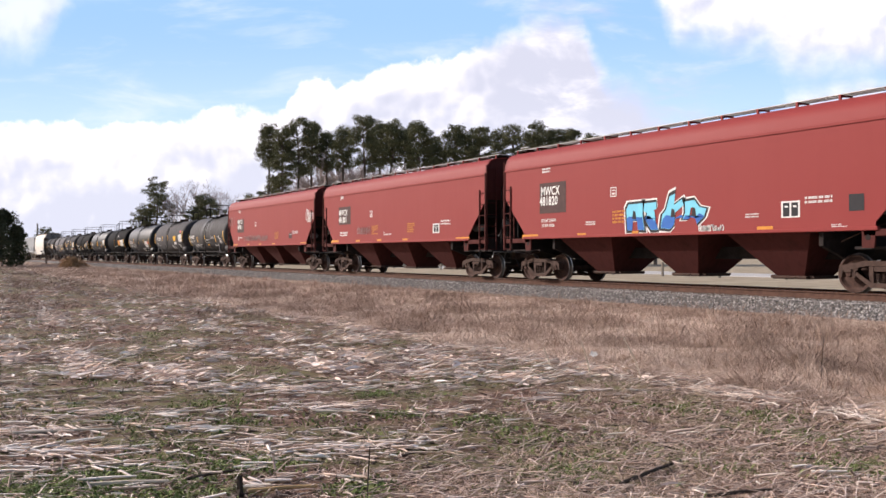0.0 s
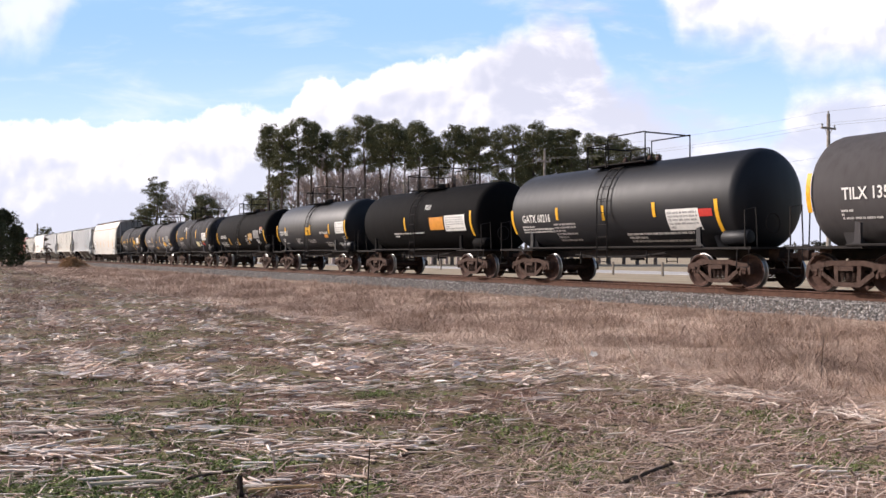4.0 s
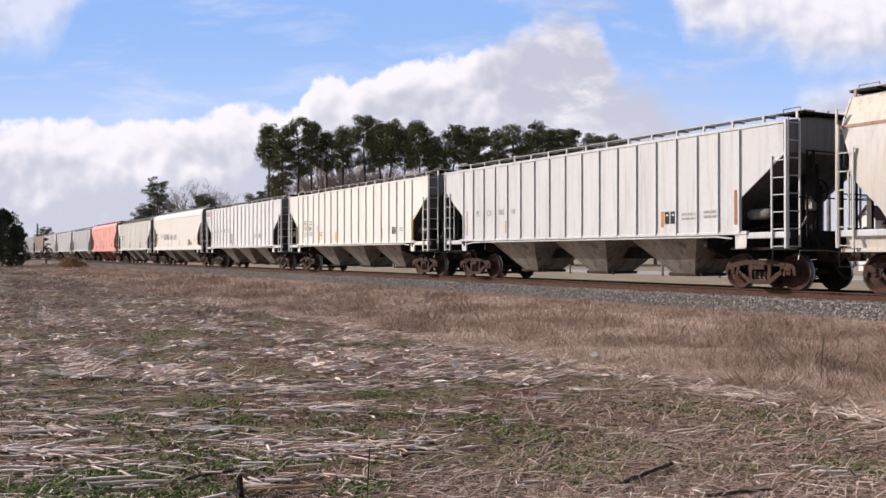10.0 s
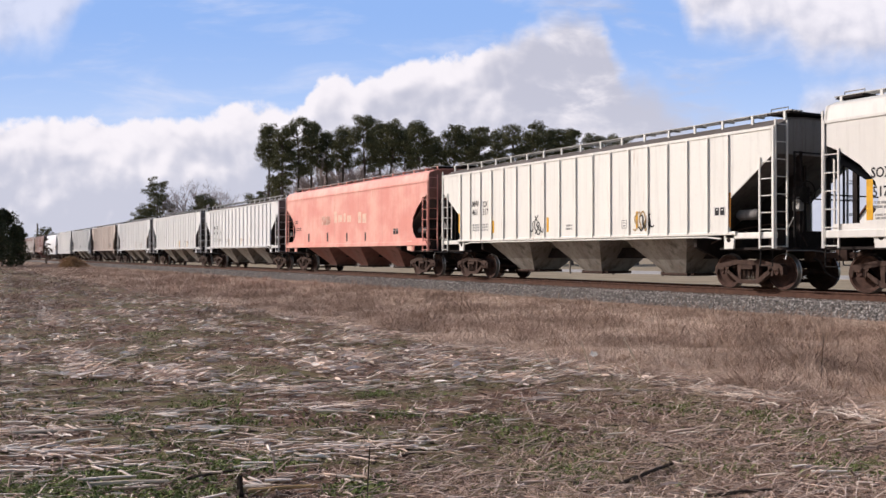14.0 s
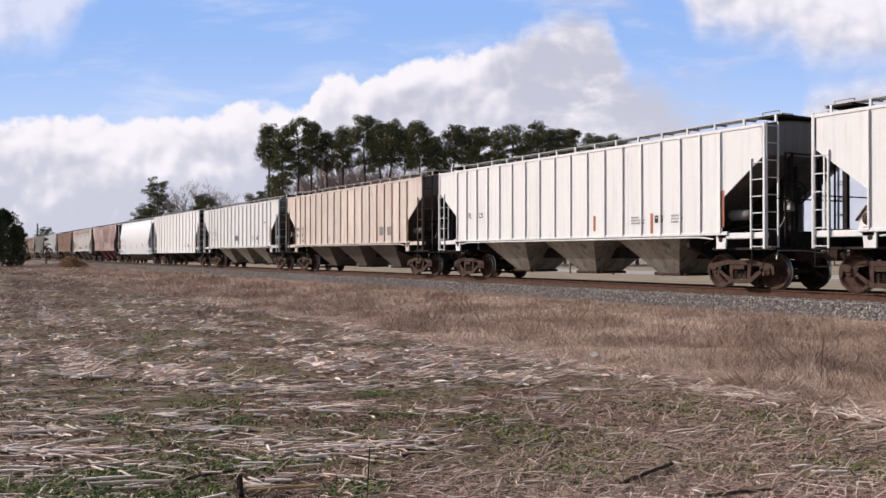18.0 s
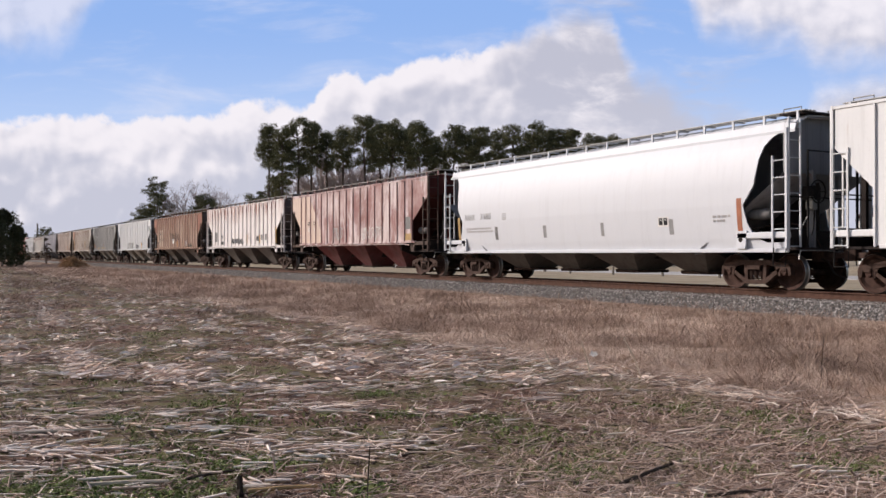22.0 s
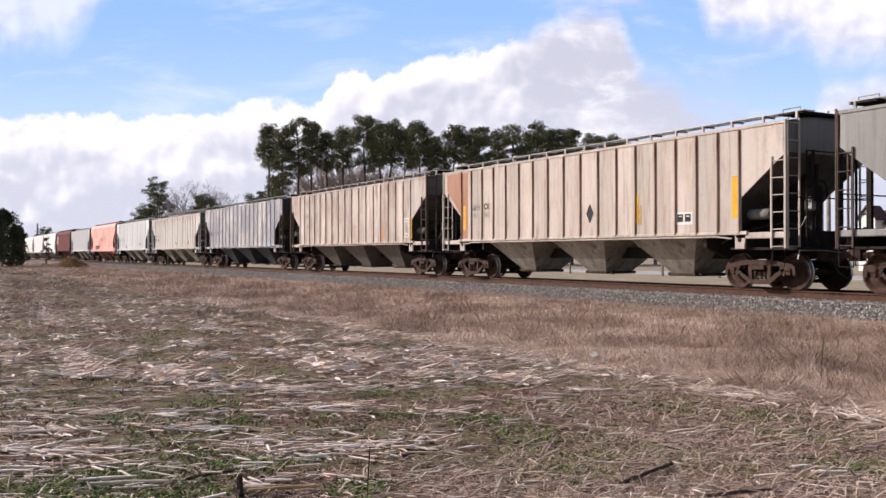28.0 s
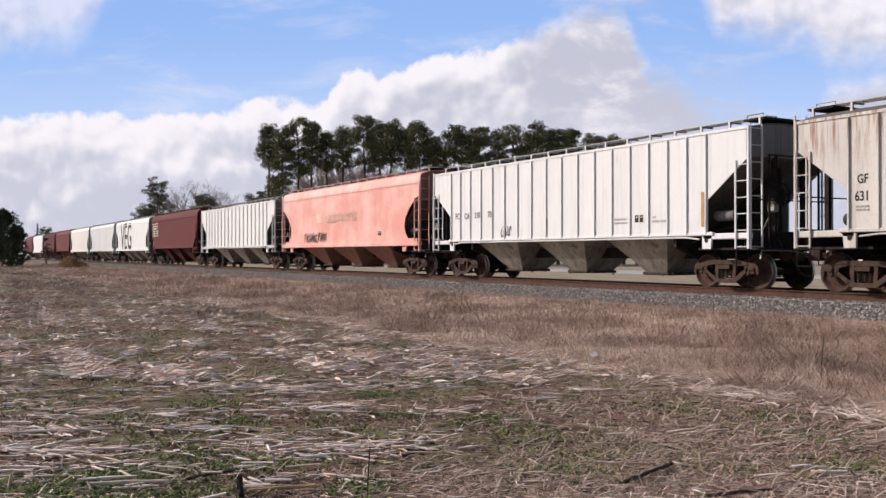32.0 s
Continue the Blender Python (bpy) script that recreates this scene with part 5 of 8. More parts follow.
lines(0, -5.63, -5.17, 3.63, 3.82, WHITE_PAINT)
outline(0, -2.13, -1.86, 2.65, 2.94, WHITE_PAINT)
lines(0, -2.04, -1.37, 1.83, 2.25, ORANGE)
bar(0, -6.80, -5.87, 1.45, 1.59, ORANGE)
bar(0, -3.74, -3.31, 1.46, 1.58, ORANGE)
bar(0, -1.37, -0.91, 1.48, 1.59, ORANGE)
lines(0, -3.31, -2.85, 1.81, 1.96, WHITE_PAINT)
bar(0, 4.17, 4.71, 1.79, 2.19, WHITE_PAINT)
data_box(0, 4.22, 4.66, 1.82, 2.15, BLACK_PAINT)
lines(0, 4.85, 5.62, 2.09, 2.29, WHITE_PAINT)
lines(0, 3.07, 3.52, 1.82, 1.95, WHITE_PAINT)
lines(0, 5.57, 5.98, 1.52, 1.61, WHITE_PAINT)
bar(0, 6.02, 6.40, 1.88, 2.26, BLACK_PAINT)
bar(0, 3.43, 3.92, 1.47, 1.60, ORANGE)
scribble(0, 1.49, 2.33, 1.50, 1.69, WHITE_PAINT)
bar(1, -5.89, -4.42, 2.39, 3.27, DARK_PANEL)
mark(1, "MWCX", -5.85, 2.85, 0.40, WHITE_PAINT)
mark(1, "481801", -5.87, 2.49, 0.42, WHITE_PAINT)
outline(1, -2.20, -1.91, 2.66, 2.95, WHITE_PAINT)
lines(1, -5.66, -5.23, 3.64, 3.83, WHITE_PAINT)
lines(1, -5.73, -4.77, 1.80, 2.04, WHITE_PAINT)
bar(1, -6.84, -5.91, 1.46, 1.63, ORANGE)
bar(1, -3.79, -3.32, 1.48, 1.61, ORANGE)
bar(1, -1.43, -0.99, 1.46, 1.61, ORANGE)
bar(1, 1.14, 1.62, 1.47, 1.60, ORANGE)
lines(1, 1.59, 2.29, 1.85, 2.28, ORANGE)
lines(1, -1.98, -1.33, 1.83, 2.27, ORANGE)
lines(1, -0.72, 0.67, 1.77, 1.95, WHITE_PAINT)
scribble(1, -3.62, -2.13, 1.85, 2.24, FAINT)
bar(1, 3.86, 4.41, 1.78, 2.17, WHITE_PAINT)
data_box(1, 3.94, 4.34, 1.83, 2.12, BLACK_PAINT)
bar(1, 5.71, 6.72, 1.44, 1.58, ORANGE)
lines(1, 4.53, 5.32, 2.09, 2.31, WHITE_PAINT)
bar(2, -5.88, -4.46, 2.35, 3.23, DARK_PANEL)
mark(2, "MWCX", -5.82, 2.93, 0.40, WHITE_PAINT)
mark(2, "481861", -5.84, 2.57, 0.42, WHITE_PAINT)
outline(2, -2.17, -1.90, 2.64, 2.94, WHITE_PAINT)
lines(2, -5.63, -5.15, 3.63, 3.84, WHITE_PAINT)
lines(2, -5.72, -4.76, 1.83, 2.08, WHITE_PAINT)
bar(2, -6.77, -5.82, 1.42, 1.60, ORANGE)
bar(2, -3.76, -3.26, 1.46, 1.60, ORANGE)
bar(2, -1.38, -0.93, 1.45, 1.59, ORANGE)
bar(2, 1.12, 1.65, 1.46, 1.59, ORANGE)
lines(2, 1.58, 2.27, 1.84, 2.27, ORANGE)
scribble(2, -4.44, 0.27, 1.76, 2.13, FAINT)
scribble(2, -7.62, -6.62, 2.78, 3.44, FAINT)
scribble(2, 6.77, 7.75, 2.58, 3.39, WHITE_PAINT)
data_box(2, 4.02, 4.48, 1.84, 2.15, BLACK_PAINT)
bar(2, 5.81, 6.74, 1.43, 1.58, ORANGE)
lines(2, 4.54, 5.46, 2.07, 2.27, WHITE_PAINT)
mark(3, "GATX 60220", -4.83, 2.16, 0.35, WHITE_PAINT)
lines(3, -4.80, -3.17, 1.82, 2.02, WHITE_PAINT)
bar(3, -5.03, -4.88, 1.61, 2.53, YELLOW)
bar(3, -2.61, -2.46, 1.84, 2.28, YELLOW)
bar(3, -0.37, -0.23, 1.85, 2.32, YELLOW)
bar(3, 2.41, 2.55, 1.83, 2.30, YELLOW)
lines(3, -0.24, 0.86, 1.76, 2.06, WHITE_PAINT)
bar(3, -0.11, 0.39, 1.37, 1.71, YELLOW)
bar(3, 1.30, 2.05, 1.78, 2.08, BLACK_PAINT)
mark(3, "MOLTEN SULFUR", 1.87, 1.54, 0.16, WHITE_PAINT)
mark(3, "FRA AIR", 3.19, 2.13, 0.17, WHITE_PAINT)
outline(3, 3.41, 3.91, 1.74, 2.06, WHITE_PAINT)
lines(3, -3.55, -1.64, 1.44, 1.72, WHITE_PAINT)
lines(3, 1.26, 2.18, 2.08, 2.26, PALE_PATCH)
bar(3, 4.32, 4.84, 1.64, 2.59, YELLOW)
bar(3, 4.10, 4.62, 1.35, 1.52, REDLET)
mark(4, "TILX 135649", -4.22, 2.16, 0.39, WHITE_PAINT)
lines(4, -4.29, -2.42, 1.69, 1.95, WHITE_PAINT)
bar(4, -5.22, -5.02, 1.90, 2.84, YELLOW)
bar(4, -2.08, -1.95, 2.14, 2.53, YELLOW)
bar(4, -0.04, 0.09, 2.15, 2.60, YELLOW)
bar(4, 1.94, 2.67, 2.05, 2.46, YELLOW)
bar(4, 2.62, 2.75, 2.14, 2.53, YELLOW)
bar(4, 2.05, 2.81, 1.78, 1.98, WHITE_PAINT)
bar(4, 4.11, 4.54, 2.71, 2.87, REDLET)
bar(4, 3.71, 4.80, 1.98, 2.57, WHITE_PAINT)
lines(4, 3.76, 4.76, 2.03, 2.53, GREY_PAINT)
bar(4, 4.95, 5.09, 1.89, 2.81, YELLOW)
outline(4, 3.47, 3.99, 1.48, 1.76, WHITE_PAINT)
lines(4, -1.48, -0.47, 1.54, 1.78, WHITE_PAINT)
lines(4, 0.83, 1.90, 1.37, 1.76, WHITE_PAINT)
mark(5, "GATX 60216", -4.43, 2.01, 0.37, WHITE_PAINT)
lines(5, -4.51, -2.73, 1.64, 1.91, WHITE_PAINT)
bar(5, -5.16, -4.91, 1.63, 2.46, YELLOW)
bar(5, -2.53, -2.31, 2.05, 2.46, YELLOW)
bar(5, -0.16, 0.01, 1.96, 2.43, YELLOW)
bar(5, 2.10, 2.28, 1.99, 2.41, YELLOW)
bar(5, 4.42, 4.71, 1.51, 2.39, YELLOW)
bar(5, 2.66, 3.91, 1.59, 2.18, WHITE_PAINT)
lines(5, 2.72, 3.86, 1.62, 2.13, GREY_PAINT)
bar(5, 3.92, 4.40, 1.94, 2.15, REDLET)
lines(5, 0.76, 3.52, 1.25, 1.57, WHITE_PAINT)
lines(5, -2.68, -1.53, 1.33, 1.96, PALE_PATCH)
mark(6, "ITLX", 0.93, 2.78, 0.29, WHITE_PAINT)
bar(6, 1.40, 2.55, 1.92, 2.44, ORANGE)
bar(6, 2.66, 4.25, 1.85, 2.48, WHITE_PAINT)
lines(6, 2.76, 4.15, 1.90, 2.43, GREY_PAINT)
lines(6, -2.01, 0.84, 1.66, 1.88, WHITE_PAINT)
bar(6, -0.97, -0.74, 1.94, 2.52, YELLOW)
bar(6, 4.52, 4.85, 1.63, 2.60, YELLOW)
mark(7, "ITDX 6828", -4.56, 2.02, 0.35, WHITE_PAINT)
lines(7, -4.31, -2.58, 1.52, 1.82, WHITE_PAINT)
bar(7, -5.14, -4.94, 1.67, 2.61, YELLOW)
bar(7, -3.70, -3.56, 2.20, 2.49, YELLOW)
bar(7, -0.50, 0.31, 1.98, 2.40, YELLOW)
bar(7, 0.18, 0.36, 2.02, 2.51, YELLOW)
mark(7, "MOLTEN SULFUR", 1.64, 2.00, 0.17, WHITE_PAINT)
bar(7, 2.22, 2.67, 1.80, 1.96, ORANGE)
bar(7, 2.85, 3.00, 1.98, 2.48, YELLOW)
bar(7, 3.77, 4.84, 1.99, 2.58, WHITE_PAINT)
lines(7, 3.82, 4.80, 2.03, 2.53, GREY_PAINT)
bar(7, 4.91, 5.09, 1.69, 2.64, YELLOW)
lines(7, -2.13, -1.36, 1.52, 1.82, WHITE_PAINT)
lines(7, -0.25, 0.70, 1.55, 1.75, WHITE_PAINT)
lines(7, 1.99, 2.99, 1.32, 1.58, WHITE_PAINT)
bar(7, 3.70, 4.06, 1.14, 1.52, WHITE_PAINT)
lines(7, 4.48, 4.87, 1.54, 1.87, PALE_PATCH)
mark(8, "GATX 65630", -4.37, 2.02, 0.31, WHITE_PAINT)
lines(8, -4.47, -3.07, 1.46, 1.78, WHITE_PAINT)
bar(8, -5.38, -5.17, 1.65, 2.45, YELLOW)
bar(8, -2.50, -2.35, 1.58, 2.03, YELLOW)
bar(8, -0.53, -0.39, 1.55, 1.99, YELLOW)
lines(8, -1.34, -0.59, 1.53, 1.77, PALE_PATCH)
bar(8, 1.95, 2.78, 1.94, 2.27, TAN_PATCH)
bar(8, 1.81, 1.98, 1.58, 2.00, YELLOW)
mark(8, "FRA AIR", 2.05, 1.83, 0.17, WHITE_PAINT)
bar(8, 3.03, 4.13, 1.94, 2.46, HALF_GREY)
lines(8, 3.08, 4.11, 1.96, 2.44, GREY_PAINT)
mark(8, "MOLTEN", 4.36, 2.38, 0.16, WHITE_PAINT)
mark(8, "SULFUR", 4.36, 2.25, 0.16, WHITE_PAINT)
bar(8, 4.39, 4.82, 2.49, 2.65, RUST_PATCH)
bar(8, 5.07, 5.21, 1.61, 2.46, YELLOW)
outline(8, 3.49, 4.06, 1.60, 1.86, WHITE_PAINT)
lines(8, 1.30, 1.81, 1.56, 2.16, PALE_PATCH)
mark(9, "UTLX 672995", -3.81, 2.07, 0.33, YELLOW)
lines(9, -3.93, -1.96, 1.55, 1.94, PALE_PATCH)
bar(9, -4.80, -4.62, 1.97, 2.90, YELLOW)
bar(9, -1.54, -1.33, 2.20, 2.88, YELLOW)
bar(9, 1.40, 1.54, 2.18, 2.84, YELLOW)
lines(9, -2.32, -1.43, 2.73, 3.09, WHITE_PAINT)
bar(9, 1.28, 2.12, 1.54, 1.90, CREAM_PATCH)
bar(9, 3.19, 4.29, 1.99, 2.54, WHITE_PAINT)
lines(9, 3.24, 4.25, 2.03, 2.50, GREY_PAINT)
bar(9, 4.52, 4.67, 2.22, 2.91, YELLOW)
outline(9, 2.26, 2.78, 1.59, 1.89, WHITE_PAINT)
bar(9, 3.14, 3.60, 1.62, 1.80, REDLET)
lines(9, 3.14, 3.79, 1.84, 1.98, YELLOW)
bar(9, 4.38, 4.61, 1.45, 1.65, WHITE_PAINT)
mark(10, "GATX 60402", -4.12, 2.01, 0.33, WHITE_PAINT)
lines(10, -4.22, -1.46, 1.59, 1.82, PALE_PATCH)
bar(10, -5.05, -4.82, 1.62, 2.45, YELLOW)
bar(10, -2.00, -1.83, 1.94, 2.43, YELLOW)
bar(10, -0.22, -0.07, 1.97, 2.43, YELLOW)
bar(10, 1.17, 1.31, 1.94, 2.50, YELLOW)
bar(10, 2.50, 2.64, 1.96, 2.43, YELLOW)
bar(10, -1.06, -0.28, 1.43, 1.61, YELLOW)
mark(10, "MOLTEN", 2.68, 2.27, 0.17, WHITE_PAINT)
mark(10, "SULFUR", 2.66, 2.12, 0.17, WHITE_PAINT)
bar(10, 2.52, 3.34, 1.65, 1.97, YELLOW)
bar(10, 3.53, 4.63, 1.96, 2.52, HALF_GREY)
lines(10, 3.57, 4.59, 1.98, 2.48, GREY_PAINT)
outline(10, 3.45, 3.95, 1.54, 1.85, WHITE_PAINT)
bar(10, 4.43, 4.89, 1.76, 1.91, WHITE_PAINT)
bar(10, 4.87, 5.06, 1.41, 2.29, YELLOW)
bar(10, 2.21, 2.50, 1.43, 1.96, WHITE_PAINT)
lines(10, 1.19, 2.20, 1.46, 1.95, PALE_PATCH)
mark(11, "UTLX 672993", -3.82, 2.09, 0.33, YELLOW)
lines(11, -3.97, -2.22, 1.53, 1.92, PALE_PATCH)
bar(11, -4.85, -4.67, 1.97, 2.91, YELLOW)
bar(11, -1.45, -1.30, 2.06, 2.55, YELLOW)
bar(11, 0.07, 0.20, 2.16, 2.65, YELLOW)
bar(11, 1.44, 1.58, 2.15, 2.64, YELLOW)
bar(11, 1.71, 2.43, 1.91, 2.32, YELLOW)
outline(11, 2.26, 2.74, 1.61, 1.92, WHITE_PAINT)
bar(11, 3.13, 4.22, 2.01, 2.55, WHITE_PAINT)
lines(11, 3.17, 4.17, 2.04, 2.52, GREY_PAINT)
bar(11, 4.48, 4.63, 1.99, 2.91, YELLOW)
mark(11, "MOLTEN SULFUR", 2.84, 1.89, 0.17, YELLOW)
lines(11, 0.93, 1.54, 1.39, 1.87, YELLOW)
bar(11, 3.09, 3.49, 1.64, 1.80, RUST_PATCH)
bar(11, 4.33, 4.58, 1.44, 1.63, WHITE_PAINT)
bar(12, -6.74, -5.52, 1.75, 2.67, WHITE_PAINT)
mark(12, "CEFX", -6.60, 2.37, 0.36, BLACK_PAINT)
mark(12, "12579", -6.53, 1.79, 0.35, BLACK_PAINT)
lines(12, -6.64, -5.88, 1.42, 1.65, GREY_PAINT)
bar(12, -4.90, -4.73, 1.75, 2.46, YELLOW)
bar(12, -2.38, -2.22, 1.75, 2.46, YELLOW)
bar(12, -0.00, 0.16, 1.81, 2.55, YELLOW)
bar(12, 2.95, 3.12, 1.73, 2.50, YELLOW)
bar(12, 5.65, 5.80, 1.65, 2.78, YELLOW)
bar(12, 5.93, 6.52, 1.46, 1.80, WHITE_PAINT)
data_box(12, 5.97, 6.48, 1.53, 1.76, BLACK_PAINT)
lines(12, 5.84, 6.55, 1.96, 2.24, GREY_PAINT)
outline(12, -4.55, -4.21, 2.02, 2.29, PALE_PATCH)
lines(12, 1.77, 2.32, 1.43, 1.53, GREY_PAINT)
lines(12, 1.54, 2.17, 0.97, 1.21, GREY_PAINT)
lines(12, 3.31, 4.93, 0.97, 1.06, GREY_PAINT)
mark(13, "PL", -5.98, 2.34, 0.30, GREY_PAINT)
mark(13, "CX", -5.23, 2.33, 0.29, GREY_PAINT)
mark(13, "985", -4.44, 2.34, 0.28, GREY_PAINT)
mark(13, "14", -3.62, 2.34, 0.27, GREY_PAINT)
bar(13, -4.02, -3.92, 1.68, 2.11, TAN_PATCH)
bar(13, -6.69, -6.61, 1.63, 2.56, TAN_PATCH)
bar(13, 3.90, 4.01, 1.67, 2.11, ORANGE)
data_box(13, 4.05, 4.45, 1.76, 2.10, BLACK_PAINT)
bar(13, 6.56, 6.66, 1.67, 2.56, RUST_PATCH)
bar(13, 6.67, 6.96, 1.08, 1.49, WHITE_PAINT)
lines(13, 4.71, 5.25, 1.82, 2.07, PALE_PATCH)
lines(13, 5.52, 6.03, 1.85, 2.10, PALE_PATCH)
mark(14, "GC", -5.97, 2.52, 0.30, BLACK_PAINT)
mark(14, "CX", -5.19, 2.50, 0.29, BLACK_PAINT)
mark(14, "114", -5.97, 2.23, 0.30, BLACK_PAINT)
mark(14, "024", -5.27, 2.21, 0.29, BLACK_PAINT)
lines(14, -5.96, -5.55, 1.87, 2.13, GREY_PAINT)
lines(14, -5.23, -4.69, 1.88, 2.12, GREY_PAINT)
bar(14, -6.91, -6.76, 1.64, 2.58, YELLOW)
bar(14, -3.86, -3.74, 1.67, 2.11, YELLOW)
outline(14, -4.16, -3.91, 2.14, 2.40, GREY_PAINT)
lines(14, -3.70, -3.33, 1.87, 2.11, GREY_PAINT)
bar(14, 6.69, 6.83, 1.63, 2.57, YELLOW)
bar(14, 3.64, 3.82, 1.69, 2.12, YELLOW)
bar(14, -1.63, -1.48, 1.59, 2.07, YELLOW)
data_box(14, 4.80, 5.21, 1.83, 2.14, BLACK_PAINT)
lines(14, 5.53, 5.99, 1.92, 2.11, GREY_PAINT)
mark(15, "OSO", -8.07, 3.68, 0.52, REDLET, 1.0)
bar(15, -7.86, -7.82, 3.16, 3.60, REDLET)
bar(15, -7.54, -7.51, 3.07, 3.59, REDLET)
bar(15, -7.27, -7.24, 2.91, 3.57, REDLET)
mark(15, "PL", -5.95, 2.44, 0.30, GREY_PAINT)
mark(15, "CX", -5.26, 2.45, 0.30, GREY_PAINT)
mark(15, "22", -4.34, 2.46, 0.30, GREY_PAINT)
mark(15, "455", -3.71, 2.46, 0.29, BLACK_PAINT)
outline(15, -2.78, -2.53, 2.43, 2.68, GREY_PAINT)
scribble(15, -1.98, -1.60, 1.61, 2.46, BLACK_PAINT)
bar(15, -6.72, -6.63, 1.92, 2.60, RUST_PATCH)
bar(15, -4.02, -3.96, 1.82, 2.16, ORANGE)
lines(15, -5.93, -5.50, 1.99, 2.25, PALE_PATCH)
lines(15, -5.23, -4.82, 2.02, 2.25, PALE_PATCH)
data_box(15, 3.98, 4.33, 1.96, 2.20, HALF_GREY)
lines(15, 3.04, 3.72, 1.95, 2.20, GREY_PAINT)
mark(16, "SOXX", -7.14, 2.59, 0.32, BLACK_PAINT)
mark(16, "517491", -7.10, 2.17, 0.32, BLACK_PAINT)
lines(16, -7.07, -6.29, 1.90, 2.09, GREY_PAINT)
lines(16, -7.03, -5.38, 1.66, 1.81, GREY_PAINT)
bar(16, -7.25, -7.09, 1.66, 2.56, YELLOW)
bar(16, -4.30, -4.17, 1.61, 2.10, YELLOW)
bar(16, -1.46, -1.33, 1.64, 2.09, YELLOW)
outline(16, -5.45, -5.19, 2.32, 2.62, GREY_PAINT)
mark(16, "*", -4.81, 2.25, 0.47, BLACK_PAINT)
mark(16, "GOODTIMES", -4.40, 2.18, 0.69, GREY_PAINT, 0.52)
mark(16, "RIDES", -1.90, 2.14, 0.58, GREY_PAINT, 0.55)
mark(16, "DIRTY", -0.67, 2.14, 0.61, GREY_PAINT, 0.6)
bar(16, 1.17, 1.34, 1.64, 2.08, YELLOW)
bar(16, 4.00, 4.17, 1.63, 2.03, YELLOW)
bar(16, 6.83, 7.05, 1.63, 2.53, YELLOW)
scribble(16, 4.10, 4.88, 1.63, 2.16, BLACK_PAINT)
bar(16, 4.95, 5.40, 1.66, 1.94, WHITE_PAINT)
data_box(16, 4.99, 5.35, 1.69, 1.91, BLACK_PAINT)
lines(16, 5.95, 6.73, 1.96, 2.25, GREY_PAINT)
lines(16, -3.67, -3.25, 1.61, 1.79, GREY_PAINT)
lines(16, -2.81, -2.34, 1.62, 1.91, RUST_PATCH)
mark(17, "MW", -6.00, 2.71, 0.31, BLACK_PAINT)
mark(17, "CX", -5.24, 2.68, 0.30, BLACK_PAINT)
mark(17, "461", -6.02, 2.39, 0.33, BLACK_PAINT)
mark(17, "317", -5.28, 2.38, 0.32, BLACK_PAINT)
lines(17, -5.96, -4.84, 1.77, 2.07, GREY_PAINT)
bar(17, 6.60, 6.73, 1.60, 2.50, ORANGE)
bar(17, -7.00, -6.87, 1.74, 2.50, YELLOW)
bar(17, -4.59, -4.46, 1.69, 2.14, YELLOW)
bar(17, -1.24, -1.12, 1.66, 2.14, YELLOW)
bar(17, 3.14, 3.23, 1.69, 2.16, YELLOW)
scribble(17, -2.21, -1.44, 1.59, 2.33, BLACK_PAINT)
scribble(17, 3.29, 3.87, 1.60, 2.17, BLACK_PAINT)
outline(17, 2.52, 2.74, 1.68, 1.92, GREY_PAINT)
lines(17, -0.18, 0.17, 1.68, 1.90, GREY_PAINT)
bar(17, 6.14, 6.56, 1.90, 2.16, WHITE_PAINT)
data_box(17, 6.19, 6.52, 1.93, 2.13, BLACK_PAINT)
scribble(17, 3.02, 3.66, 1.57, 2.16, TAN_PATCH)
scribble(18, -3.08, -1.98, 2.41, 2.96, SALMON_PALE)
bar(18, -1.43, -1.09, 2.52, 3.09, SALMON_PALE)
bar(18, -0.93, -0.44, 2.54, 2.88, SALMON_PALE)
bar(18, -0.24, -0.00, 2.52, 2.96, SALMON_PALE)
bar(18, 0.19, 0.66, 2.50, 2.83, SALMON_PALE)
bar(18, 1.49, 1.85, 2.42, 2.95, SALMON_PALE)
bar(18, 2.00, 2.42, 2.40, 2.85, SALMON_PALE)
mark(18, "GACX", -7.10, 2.62, 0.24, BLACK_PAINT)
lines(18, -7.10, -6.06, 2.12, 2.41, BLACK_PAINT)
bar(18, -5.06, -4.86, 1.59, 2.04, BLACK_PAINT)
bar(18, -2.42, -2.24, 1.59, 2.03, BLACK_PAINT)
bar(18, 0.08, 0.23, 1.55, 1.97, BLACK_PAINT)
bar(18, 2.25, 2.39, 1.55, 1.96, BLACK_PAINT)
data_box(18, 5.28, 5.74, 1.81, 2.05, BLACK_PAINT)
bar(18, 6.61, 7.04, 1.08, 1.50, SALMON_PALE)
mark(19, "MW", -5.94, 2.69, 0.35, BLACK_PAINT)
mark(19, "CX", -5.09, 2.69, 0.34, BLACK_PAINT)
mark(19, "46", -5.86, 2.35, 0.35, BLACK_PAINT)
mark(19, "24", -5.09, 2.34, 0.34, BLACK_PAINT)
mark(19, "93", -4.27, 2.35, 0.33, BLACK_PAINT)
lines(19, -5.86, -5.43, 1.81, 2.09, GREY_PAINT)
lines(19, -5.07, -3.91, 1.82, 2.06, GREY_PAINT)
bar(19, -6.84, -6.68, 1.54, 2.46, TAN_PATCH)
bar(19, -4.54, -4.44, 1.55, 2.02, TAN_PATCH)
bar(19, -2.15, -2.05, 1.57, 2.00, TAN_PATCH)
bar(19, 0.57, 0.67, 1.56, 2.02, TAN_PATCH)
bar(19, 2.36, 2.42, 1.59, 2.01, TAN_PATCH)
